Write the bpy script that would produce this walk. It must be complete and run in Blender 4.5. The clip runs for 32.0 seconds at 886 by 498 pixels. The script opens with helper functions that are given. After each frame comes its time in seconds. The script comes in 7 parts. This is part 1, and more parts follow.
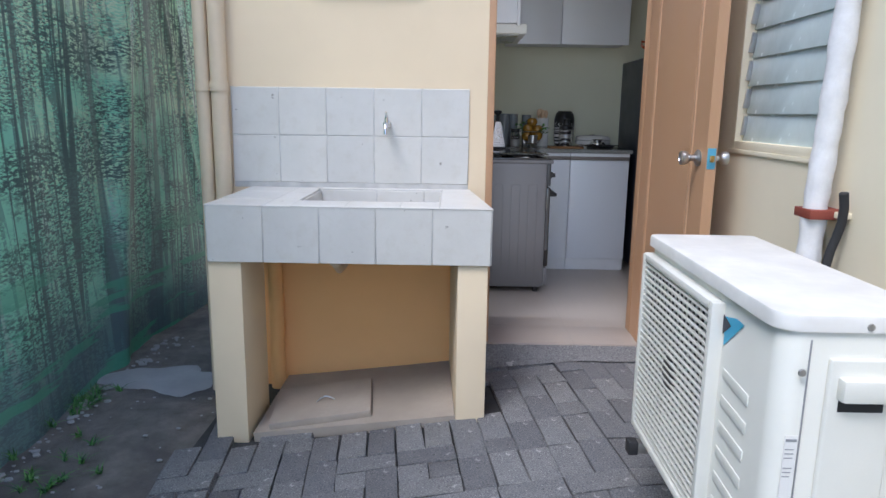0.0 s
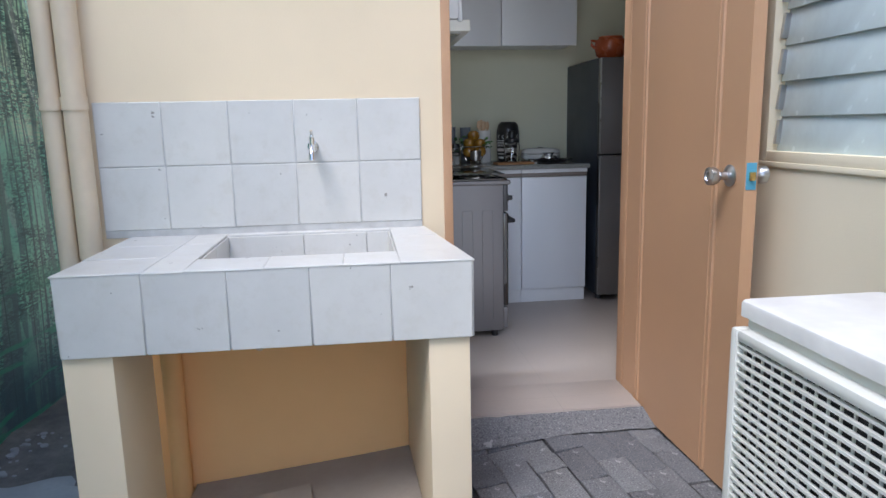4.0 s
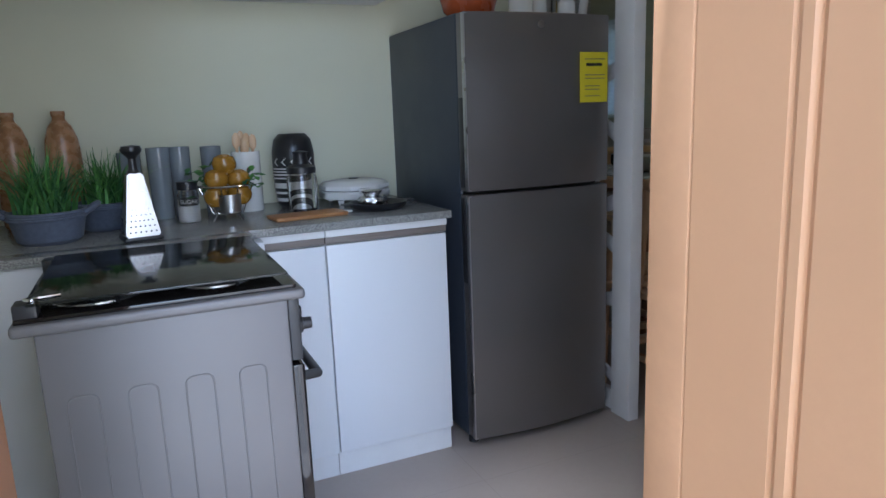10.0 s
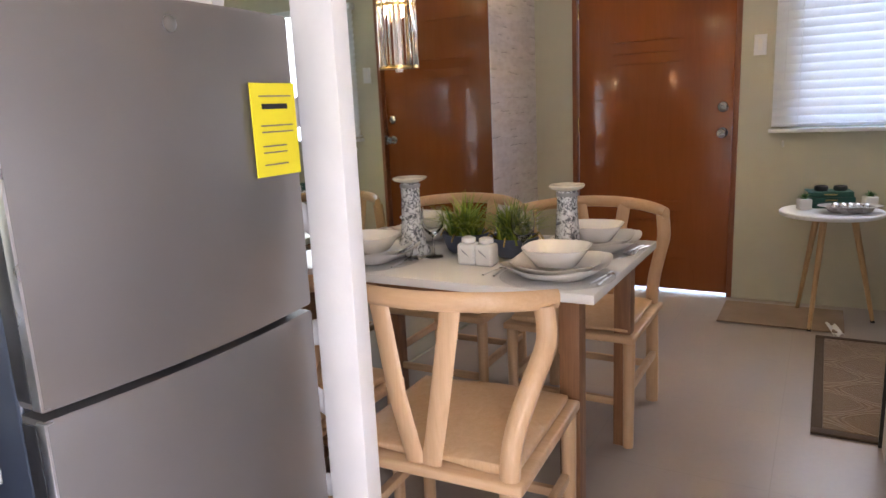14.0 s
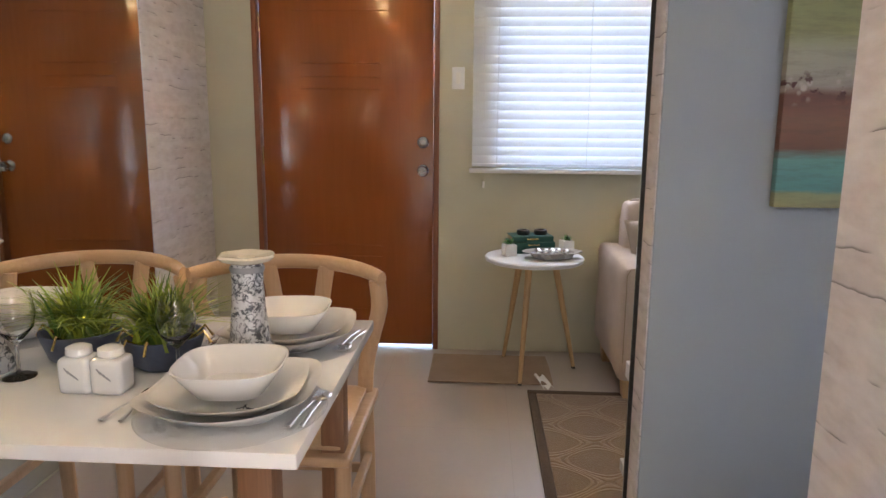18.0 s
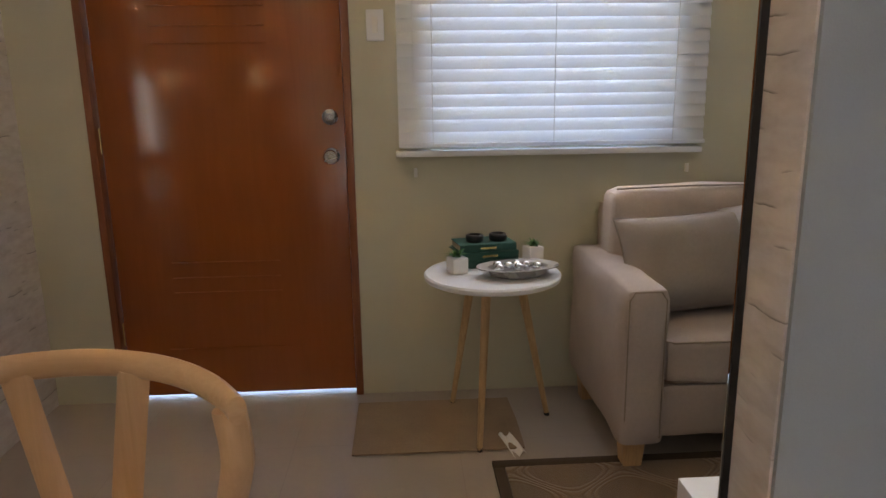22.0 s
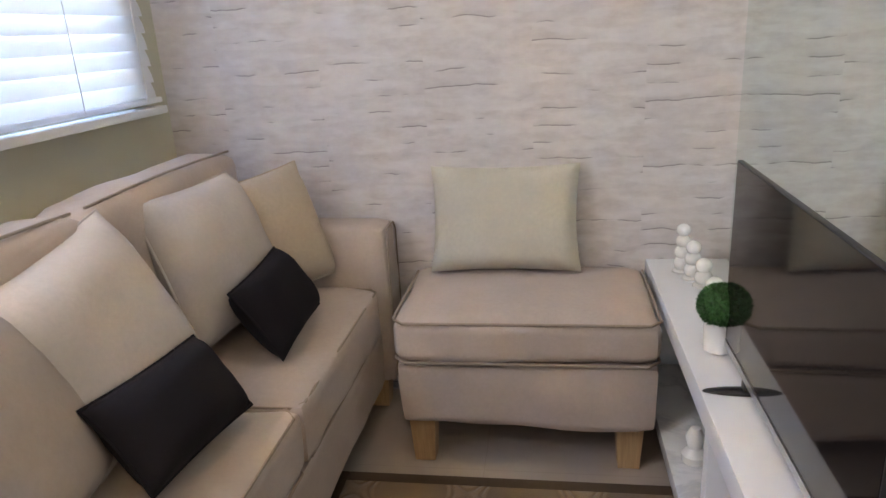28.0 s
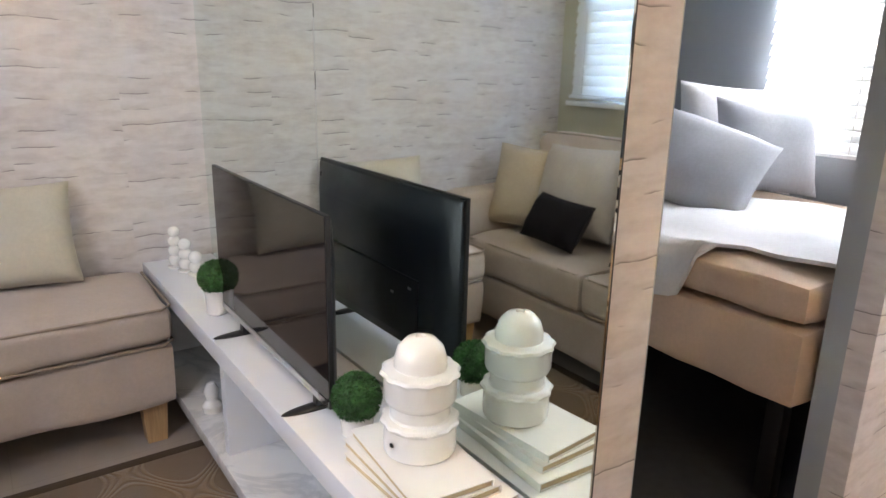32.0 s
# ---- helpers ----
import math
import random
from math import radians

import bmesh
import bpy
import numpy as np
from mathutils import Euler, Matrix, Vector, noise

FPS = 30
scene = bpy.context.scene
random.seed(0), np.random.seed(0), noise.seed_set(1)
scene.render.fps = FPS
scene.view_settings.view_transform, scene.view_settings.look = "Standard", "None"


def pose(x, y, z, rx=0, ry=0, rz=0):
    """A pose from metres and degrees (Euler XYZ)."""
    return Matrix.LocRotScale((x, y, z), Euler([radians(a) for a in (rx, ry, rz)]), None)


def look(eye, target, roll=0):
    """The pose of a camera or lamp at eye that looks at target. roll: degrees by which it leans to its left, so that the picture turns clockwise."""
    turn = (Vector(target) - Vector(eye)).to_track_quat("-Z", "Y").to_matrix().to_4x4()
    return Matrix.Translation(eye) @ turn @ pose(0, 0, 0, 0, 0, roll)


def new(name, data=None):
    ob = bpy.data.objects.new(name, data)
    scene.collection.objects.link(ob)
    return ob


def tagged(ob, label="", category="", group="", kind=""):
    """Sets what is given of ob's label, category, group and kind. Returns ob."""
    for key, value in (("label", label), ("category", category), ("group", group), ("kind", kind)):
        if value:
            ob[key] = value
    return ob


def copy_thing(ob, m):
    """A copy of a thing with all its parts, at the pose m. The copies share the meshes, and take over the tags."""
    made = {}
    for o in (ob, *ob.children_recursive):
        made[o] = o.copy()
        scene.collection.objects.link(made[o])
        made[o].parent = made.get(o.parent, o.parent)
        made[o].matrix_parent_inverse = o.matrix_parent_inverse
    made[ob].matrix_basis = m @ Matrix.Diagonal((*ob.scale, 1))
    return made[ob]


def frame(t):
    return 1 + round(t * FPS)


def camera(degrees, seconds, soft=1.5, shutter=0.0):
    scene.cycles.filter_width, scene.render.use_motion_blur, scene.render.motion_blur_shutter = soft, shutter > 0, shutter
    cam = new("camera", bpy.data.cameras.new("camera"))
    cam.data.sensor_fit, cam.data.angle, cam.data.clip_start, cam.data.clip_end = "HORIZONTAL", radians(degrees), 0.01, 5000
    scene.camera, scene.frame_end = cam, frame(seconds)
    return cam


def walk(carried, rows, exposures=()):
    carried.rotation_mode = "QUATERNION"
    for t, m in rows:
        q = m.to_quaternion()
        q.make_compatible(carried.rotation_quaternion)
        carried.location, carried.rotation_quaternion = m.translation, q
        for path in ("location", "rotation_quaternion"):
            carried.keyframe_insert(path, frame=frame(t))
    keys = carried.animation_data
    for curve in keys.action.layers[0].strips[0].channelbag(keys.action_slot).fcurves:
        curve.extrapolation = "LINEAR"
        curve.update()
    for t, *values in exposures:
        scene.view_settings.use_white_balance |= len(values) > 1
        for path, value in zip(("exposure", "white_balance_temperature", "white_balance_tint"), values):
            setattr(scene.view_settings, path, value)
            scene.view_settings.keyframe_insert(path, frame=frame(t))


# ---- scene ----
cam = camera(66.5, 32.0)
PATH = [
    (0, (0.486, 0.252, 1.054), (0.464, 2.212, 0.658), 0.8),
    (0.5, (0.487, 0.306, 1.048), (0.491, 2.263, 0.637), 0.9),
    (1, (0.490, 0.395, 1.049), (0.423, 2.360, 0.684), 0.1),
    (1.5, (0.500, 0.479, 1.044), (0.383, 2.441, 0.677), 0.0),
    (2, (0.492, 0.567, 1.040), (0.310, 2.524, 0.669), 0.1),
    (2.5, (0.453, 0.672, 1.046), (0.362, 2.647, 0.745), 0.2),
    (3, (0.384, 0.783, 1.062), (0.466, 2.761, 0.781), -0.7),
    (3.5, (0.349, 0.866, 1.059), (0.545, 2.825, 0.706), -1.3),
    (5.5, (0.396, 1.378, 1.056), (0.710, 3.321, 0.698), -0.0),
    (6, (0.401, 1.568, 1.061), (0.856, 3.481, 0.700), 0.4),
    (6.5, (0.433, 1.723, 1.061), (1.027, 3.589, 0.656), 0.0),
    (7, (0.494, 1.874, 1.064), (1.112, 3.743, 0.711), -0.8),
    (7.5, (0.579, 2.057, 1.079), (1.183, 3.932, 0.735), -1.3),
    (8, (0.625, 2.235, 1.100), (1.237, 4.103, 0.734), -1.8),
    (8.5, (0.656, 2.395, 1.096), (1.391, 4.211, 0.695), -0.8),
    (9, (0.682, 2.594, 1.117), (1.477, 4.375, 0.677), -0.9),
    (9.5, (0.722, 2.718, 1.119), (1.575, 4.472, 0.675), -2.1),
    (10, (0.798, 2.874, 1.120), (1.594, 4.667, 0.731), -2.2),
    (10.5, (0.858, 3.008, 1.136), (1.524, 4.846, 0.714), -1.8),
    (11, (0.906, 3.158, 1.148), (1.639, 4.972, 0.730), -1.3),
    (11.5, (0.930, 3.300, 1.181), (1.822, 5.028, 0.715), -1.1),
    (12, (0.970, 3.434, 1.192), (2.029, 5.060, 0.707), -2.0),
    (12.5, (1.036, 3.583, 1.196), (2.193, 5.149, 0.741), -3.6),
    (13, (1.150, 3.731, 1.212), (2.509, 5.128, 0.759), -4.6),
    (13.5, (1.216, 3.813, 1.237), (2.717, 5.051, 0.773), -3.1),
    (14, (1.282, 3.900, 1.246), (2.983, 4.869, 0.838), -2.7),
    (14.5, (1.326, 3.985, 1.257), (3.180, 4.567, 0.787), -3.7),
    (15, (1.359, 4.038, 1.263), (3.269, 4.393, 0.789), -2.1),
    (15.5, (1.433, 4.059, 1.261), (3.352, 4.256, 0.735), -1.2),
    (17.5, (1.850, 4.077, 1.248), (3.796, 4.311, 0.847), -1.4),
    (18, (1.983, 4.122, 1.248), (3.949, 4.234, 0.899), 0.5),
    (18.5, (2.103, 4.159, 1.252), (4.071, 4.152, 0.894), -0.4),
    (19, (2.216, 4.172, 1.244), (4.187, 4.129, 0.907), -0.9),
    (19.5, (2.352, 4.161, 1.226), (4.330, 4.203, 0.930), -2.1),
    (20, (2.476, 4.120, 1.257), (4.440, 4.285, 0.916), -1.7),
    (20.5, (2.573, 4.117, 1.250), (4.528, 4.303, 0.872), -1.7),
    (21, (2.710, 4.133, 1.241), (4.679, 4.200, 0.899), -0.3),
    (21.5, (2.851, 4.156, 1.238), (4.822, 4.124, 0.899), 0.3),
    (22, (2.984, 4.164, 1.242), (4.933, 4.054, 0.806), -0.8),
    (22.5, (3.111, 4.155, 1.253), (5.053, 4.017, 0.792), -1.5),
    (23, (3.266, 4.118, 1.249), (5.212, 4.084, 0.789), -1.3),
    (23.5, (3.382, 4.115, 1.235), (5.320, 4.123, 0.742), -0.4),
    (24, (3.571, 4.131, 1.178), (5.505, 3.952, 0.701), -0.3),
    (24.5, (3.724, 4.114, 1.140), (5.627, 3.706, 0.679), -2.2),
    (26.5, (4.249, 3.925, 1.195), (5.507, 2.510, 0.552), -3.1),
    (27, (4.323, 3.878, 1.202), (5.203, 2.202, 0.559), -2.9),
    (27.5, (4.430, 3.851, 1.213), (5.001, 2.044, 0.576), -3.7),
    (28, (4.479, 3.842, 1.213), (4.791, 1.965, 0.599), -3.3),
    (28.5, (4.490, 3.844, 1.205), (4.563, 1.948, 0.571), -1.2),
    (29, (4.492, 3.901, 1.207), (4.377, 2.006, 0.578), -1.8),
    (29.5, (4.495, 4.009, 1.203), (4.240, 2.120, 0.597), -1.1),
    (30, (4.509, 4.097, 1.218), (4.168, 2.215, 0.631), -0.8),
    (30.5, (4.533, 4.152, 1.228), (4.046, 2.292, 0.677), -0.1),
    (31, (4.576, 4.198, 1.228), (3.858, 2.409, 0.694), 0.5),
    (31.5, (4.609, 4.237, 1.224), (3.707, 2.533, 0.691), 0.7),
    (32, (4.643, 4.275, 1.219), (3.529, 2.704, 0.679), 1.2),
]
walk(cam, [(t, look(eye, target, roll)) for t, eye, target, roll in PATH],
     exposures=[(0, 1.3, 5900, 13), (5, 1.4, 5900, 13), (7, 1.2, 5850, 10), (8, 1.28, 5700, 11), (9, 1.65, 5300, 12), (10, 2.4, 5450, 11), (11, 2.66, 5600, 10), (12, 2.75, 5750, 13), (13, 3.45, 5750, 17), (14, 4.5, 6400, 22),
                (15, 4.65, 6500, 16), (18, 4.65, 6450, 19), (20, 4.0, 7000, 22), (22, 3.95, 7000, 19), (24, 4.25, 6550, 16), (26.5, 5.1, 6500, 17), (28, 5.2, 6600, 18), (29, 5.5, 6600, 18), (30, 5.6, 6750, 18), (31, 5.65, 6700, 18), (32, 5.35, 6600, 18)])

# ---------------------------------------------------------------- daylight
world = bpy.data.worlds.new("sky")
scene.world = world
world.use_nodes = True
_sky = world.node_tree.nodes.new("ShaderNodeTexSky")
_sky.sky_type, _sky.sun_disc = "NISHITA", False
_sky.sun_elevation, _sky.sun_rotation = radians(58), radians(218)
_bg = world.node_tree.nodes["Background"]
_bg.inputs["Strength"].default_value = .13
world.node_tree.links.new(_sky.outputs[0], _bg.inputs[0])


def lamp(name, kind, m, energy, color=(1, 1, 1), **kw):
    li = bpy.data.lights.new(name, kind)
    li.energy, li.color = energy, color
    if kind == "AREA":
        li.shape, li.size, li.size_y = "RECTANGLE", kw["w"], kw["h"]
    elif kind == "SUN":
        li.angle = kw["angle"]
    else:
        li.shadow_soft_size = kw.get("soft", .05)
    if kind == "SPOT":
        li.spot_size, li.spot_blend = kw["cone"], .8
    ob = new(name, li)
    ob.matrix_basis = m
    return ob


lamp("sun", "SUN", look((0, 0, 10), (1.7, 2.2, 5.6)), 1.0, (1, .95, .88), angle=radians(25))
# daylight in the window openings
lamp("daylight_window", "AREA", look((5.63, 3.53, 1.52), (0, 3.53, 1.35)), .50, (.93, .97, 1), w=1.0, h=.97)
lamp("daylight_bedroom", "AREA", look((1.62, 2.97, 1.36), (6, 2.97, 1.2)), 4.2, (.9, .96, 1), w=.78, h=1.2)
lamp("daylight_doorway", "AREA", look((1.02, 3.535, 1.0), (1.02, 6, 1.3)), 1.75, (.95, .97, 1), w=.66, h=1.9)
# warm lamps of the dining room
lamp("pendant_bulb", "POINT", pose(3.10, 5.06, 1.55), .15, (1, .59, .25), soft=.04)
for _x, _y, _w in ((2.55, 4.35, .32), (4.15, 4.75, .18), (4.85, 4.75, .19)):
    lamp("downlight_bulb", "SPOT", pose(_x, _y, 2.50), _w, (1, .59, .25), cone=radians(130), soft=.05)
# added fill light over the living room, no lamp known there
lamp("living_bulb", "SPOT", pose(4.75, 2.9, 2.50), .28, (1, .84, .66), cone=radians(140), soft=.06)

# ---------------------------------------------------------------- helpers
def B():
    return bmesh.new()


def merge(bm, other, m=None):
    """Adds the geometry of other to bm, moved by m."""
    if m is not None:
        bmesh.ops.transform(other, matrix=m, verts=other.verts)
    me = bpy.data.meshes.new("tmp")
    other.to_mesh(me)
    other.free()
    bm.from_mesh(me)
    bpy.data.meshes.remove(me)
    return bm


def box(bm, x0, x1, y0, y1, z0, z1, bev=0.0, seg=2, m=None):
    t = B()
    bmesh.ops.create_cube(t, size=1)
    for v in t.verts:
        v.co = Vector((x0 + (v.co.x + .5) * (x1 - x0), y0 + (v.co.y + .5) * (y1 - y0), z0 + (v.co.z + .5) * (z1 - z0)))
    if bev:
        bmesh.ops.bevel(t, geom=t.edges[:] + t.verts[:], offset=bev, segments=seg, profile=.6, affect='EDGES', clamp_overlap=True)
    return merge(bm, t, m)


def lathe(bm, profile, seg=24, at=(0, 0, 0), m=None, wave=None):
    """Turns a profile of (radius, height) round the upright axis. wave(angle, k): a factor on the radius."""
    t = B()
    rings = []
    for k, (r, z) in enumerate(profile):
        ring = []
        for i in range(seg):
            a = 2 * math.pi * i / seg
            f = wave(a, k) if wave else 1
            ring.append(t.verts.new((at[0] + r * f * math.cos(a), at[1] + r * f * math.sin(a), at[2] + z)))
        rings.append(ring)
    for p, q in zip(rings, rings[1:]):
        for i in range(seg):
            j = (i + 1) % seg
            t.faces.new((p[i], p[j], q[j], q[i]))
    if profile[0][0] > 1e-4:
        t.faces.new(rings[0][::-1])
    if profile[-1][0] > 1e-4:
        t.faces.new(rings[-1])
    bmesh.ops.remove_doubles(t, verts=t.verts, dist=1e-5)
    return merge(bm, t, m)


def cyl(bm, x, y, z0, z1, r0, r1=None, seg=20, m=None):
    r1 = r0 if r1 is None else r1
    return lathe(bm, [(r0, z0), (r1, z1)], seg, (x, y, 0), m)


def tube(bm, pts, r, seg=8, flat=None, m=None, closed=False):
    """Sweeps a round section (or an oval: flat = (wide, high)) along points. r may be a list."""
    t = B()
    pts = [Vector(p) for p in pts]
    n = len(pts)
    rings = []
    ways = []
    for i, p in enumerate(pts):
        a = pts[i - 1] if (i or closed) else p
        b = pts[(i + 1) % n] if (i < n - 1 or closed) else p
        ways.append((b - a).normalized())
    steep = [abs(d.z) >= .95 for d in ways]
    up = Vector((1, 0, 0)) if all(steep) else Vector((0, 0, 1))
    if any(steep) and not all(steep):
        up = min((Vector((1, 0, 0)), Vector((0, 1, 0)), Vector((0, 0, 1))), key=lambda e: max(abs(d.dot(e)) for d in ways))
    for i, (p, d) in enumerate(zip(pts, ways)):
        s = d.cross(up).normalized()
        u = s.cross(d).normalized()
        rr = r[i] if isinstance(r, (list, tuple)) else r
        w, h = (flat[0] * rr, flat[1] * rr) if flat else (rr, rr)
        rings.append([t.verts.new(p + s * (w * math.cos(2 * math.pi * k / seg)) + u * (h * math.sin(2 * math.pi * k / seg))) for k in range(seg)])
    pairs = list(zip(rings, rings[1:])) + ([(rings[-1], rings[0])] if closed else [])
    for p, q in pairs:
        for k in range(seg):
            j = (k + 1) % seg
            t.faces.new((p[k], p[j], q[j], q[k]))
    if not closed:
        t.faces.new(rings[0][::-1])
        t.faces.new(rings[-1])
    bmesh.ops.recalc_face_normals(t, faces=t.faces)
    return merge(bm, t, m)


def ball(bm, x, y, z, r, sx=1, sy=1, sz=1, sub=2, m=None):
    t = B()
    bmesh.ops.create_icosphere(t, subdivisions=sub, radius=r)
    for v in t.verts:
        v.co = Vector((x + v.co.x * sx, y + v.co.y * sy, z + v.co.z * sz))
    return merge(bm, t, m)


def sheet(bm, fn, nu, nv, thick=0.0):
    """A surface fn(u, v), u and v from 0 to 1; with a thickness it is closed."""
    t = B()
    g = [[t.verts.new(fn(i / nu, j / nv)) for j in range(nv + 1)] for i in range(nu + 1)]
    fs = [t.faces.new((g[i][j], g[i + 1][j], g[i + 1][j + 1], g[i][j + 1])) for i in range(nu) for j in range(nv)]
    if thick:
        bmesh.ops.recalc_face_normals(t, faces=t.faces)
        bmesh.ops.solidify(t, geom=fs, thickness=thick)
    return merge(bm, t)


def cushion(bm, w, d, h, m=None, n=14, edge=.25, seed=0, pinch=.06):
    """A stuffed pillow, w by d, h thick in the middle, with pulled-out corners and soft creases."""
    t = B()
    top, bot = [], []
    for i in range(n + 1):
        for j in range(n + 1):
            u, v = 2 * i / n - 1, 2 * j / n - 1
            full = ((1 - abs(u) ** 3.2) * (1 - abs(v) ** 3.2)) ** .5
            k = 1 - pinch * ((1 - u * u) * abs(v) ** 2 * 1.0 + 0) - 0
            l = 1 - pinch * (1 - v * v) * abs(u) ** 2
            wob = noise.noise((u * 1.7 + seed, v * 1.7, seed * .7)) * .10 + noise.noise((u * 5 + seed, v * 5, 3.1)) * .03
            z = h / 2 * (full * (1 + wob) + edge * .04)
            top.append(t.verts.new((u * l * w / 2, v * k * d / 2, z)))
            bot.append(t.verts.new((u * l * w / 2, v * k * d / 2, -z)))
    idx = lambda i, j: i * (n + 1) + j
    for i in range(n):
        for j in range(n):
            t.faces.new((top[idx(i, j)], top[idx(i + 1, j)], top[idx(i + 1, j + 1)], top[idx(i, j + 1)]))
            t.faces.new((bot[idx(i, j)], bot[idx(i, j + 1)], bot[idx(i + 1, j + 1)], bot[idx(i + 1, j)]))
    for i in range(n):
        for a, b in (((i, 0), (i + 1, 0)), ((i + 1, n), (i, n)), ((0, i + 1), (0, i)), ((n, i), (n, i + 1))):
            t.faces.new((top[idx(*b)], top[idx(*a)], bot[idx(*a)], bot[idx(*b)]))
    bmesh.ops.recalc_face_normals(t, faces=t.faces)
    return merge(bm, t, m)


def padded(bm, x0, x1, y0, y1, z0, z1, r=.05, crown=.015, seed=0, m=None):
    """A rounded upholstered block with a slightly crowned top."""
    t = B()
    bmesh.ops.create_cube(t, size=1)
    bmesh.ops.subdivide_edges(t, edges=t.edges[:], cuts=13, use_grid_fill=True)
    sx, sy, sz = x1 - x0, y1 - y0, z1 - z0
    for v in t.verts:
        p = Vector((v.co.x * sx, v.co.y * sy, v.co.z * sz))
        q = Vector((max(-sx / 2 + r, min(sx / 2 - r, p.x)), max(-sy / 2 + r, min(sy / 2 - r, p.y)), max(-sz / 2 + r, min(sz / 2 - r, p.z))))
        dlt = p - q
        if dlt.length > 1e-9:
            p = q + dlt.normalized() * r
        c = crown * (1 - (2 * v.co.x) ** 2) * (1 - (2 * v.co.y) ** 2) * (1 if v.co.z > 0 else .2)
        wob = noise.noise((p.x * 7 + seed, p.y * 7, p.z * 7 + seed)) * .006 + noise.noise((p.x * 2.5 + seed, p.y * 2.5, p.z * 3)) * .008
        nrm = Vector((v.co.x, v.co.y, v.co.z))
        v.co = p + Vector((0, 0, c)) + nrm * wob * 2 + Vector(((x0 + x1) / 2, (y0 + y1) / 2, (z0 + z1) / 2))
    return merge(bm, t, m)


def mesh_of(name, bm, material, angle=38):
    me = bpy.data.meshes.new(name)
    bm.to_mesh(me)
    bm.free()
    me.polygons.foreach_set("use_smooth", [True] * len(me.polygons))
    me.set_sharp_from_angle(angle=radians(angle))
    me.materials.append(material)
    return me


def part(name, bm, material, parent=None, label="", angle=38):
    ob = new(name, mesh_of(name, bm, material, angle))
    if parent is not None:
        ob.parent = parent
    return tagged(ob, label)


def piece(name, me, parent, m):
    ob = new(name, me)
    ob.parent = parent
    ob.matrix_basis = m
    return ob


def thing(name, label, category, m=None, group=""):
    ob = new(name)
    ob.empty_display_size = .1
    if m is not None:
        ob.matrix_basis = m
    return tagged(ob, label, category, group, "object")


def solid(name, bm, material, label, category, group="", m=None, angle=38):
    """A thing of one mesh."""
    ob = part(name, bm, material, None, "", angle)
    if m is not None:
        ob.matrix_basis = m
    return tagged(ob, label, category, group, "object")


def setting(name, bm, material, label="", category=""):
    return tagged(part(name, bm, material), label, category, "", "structure")


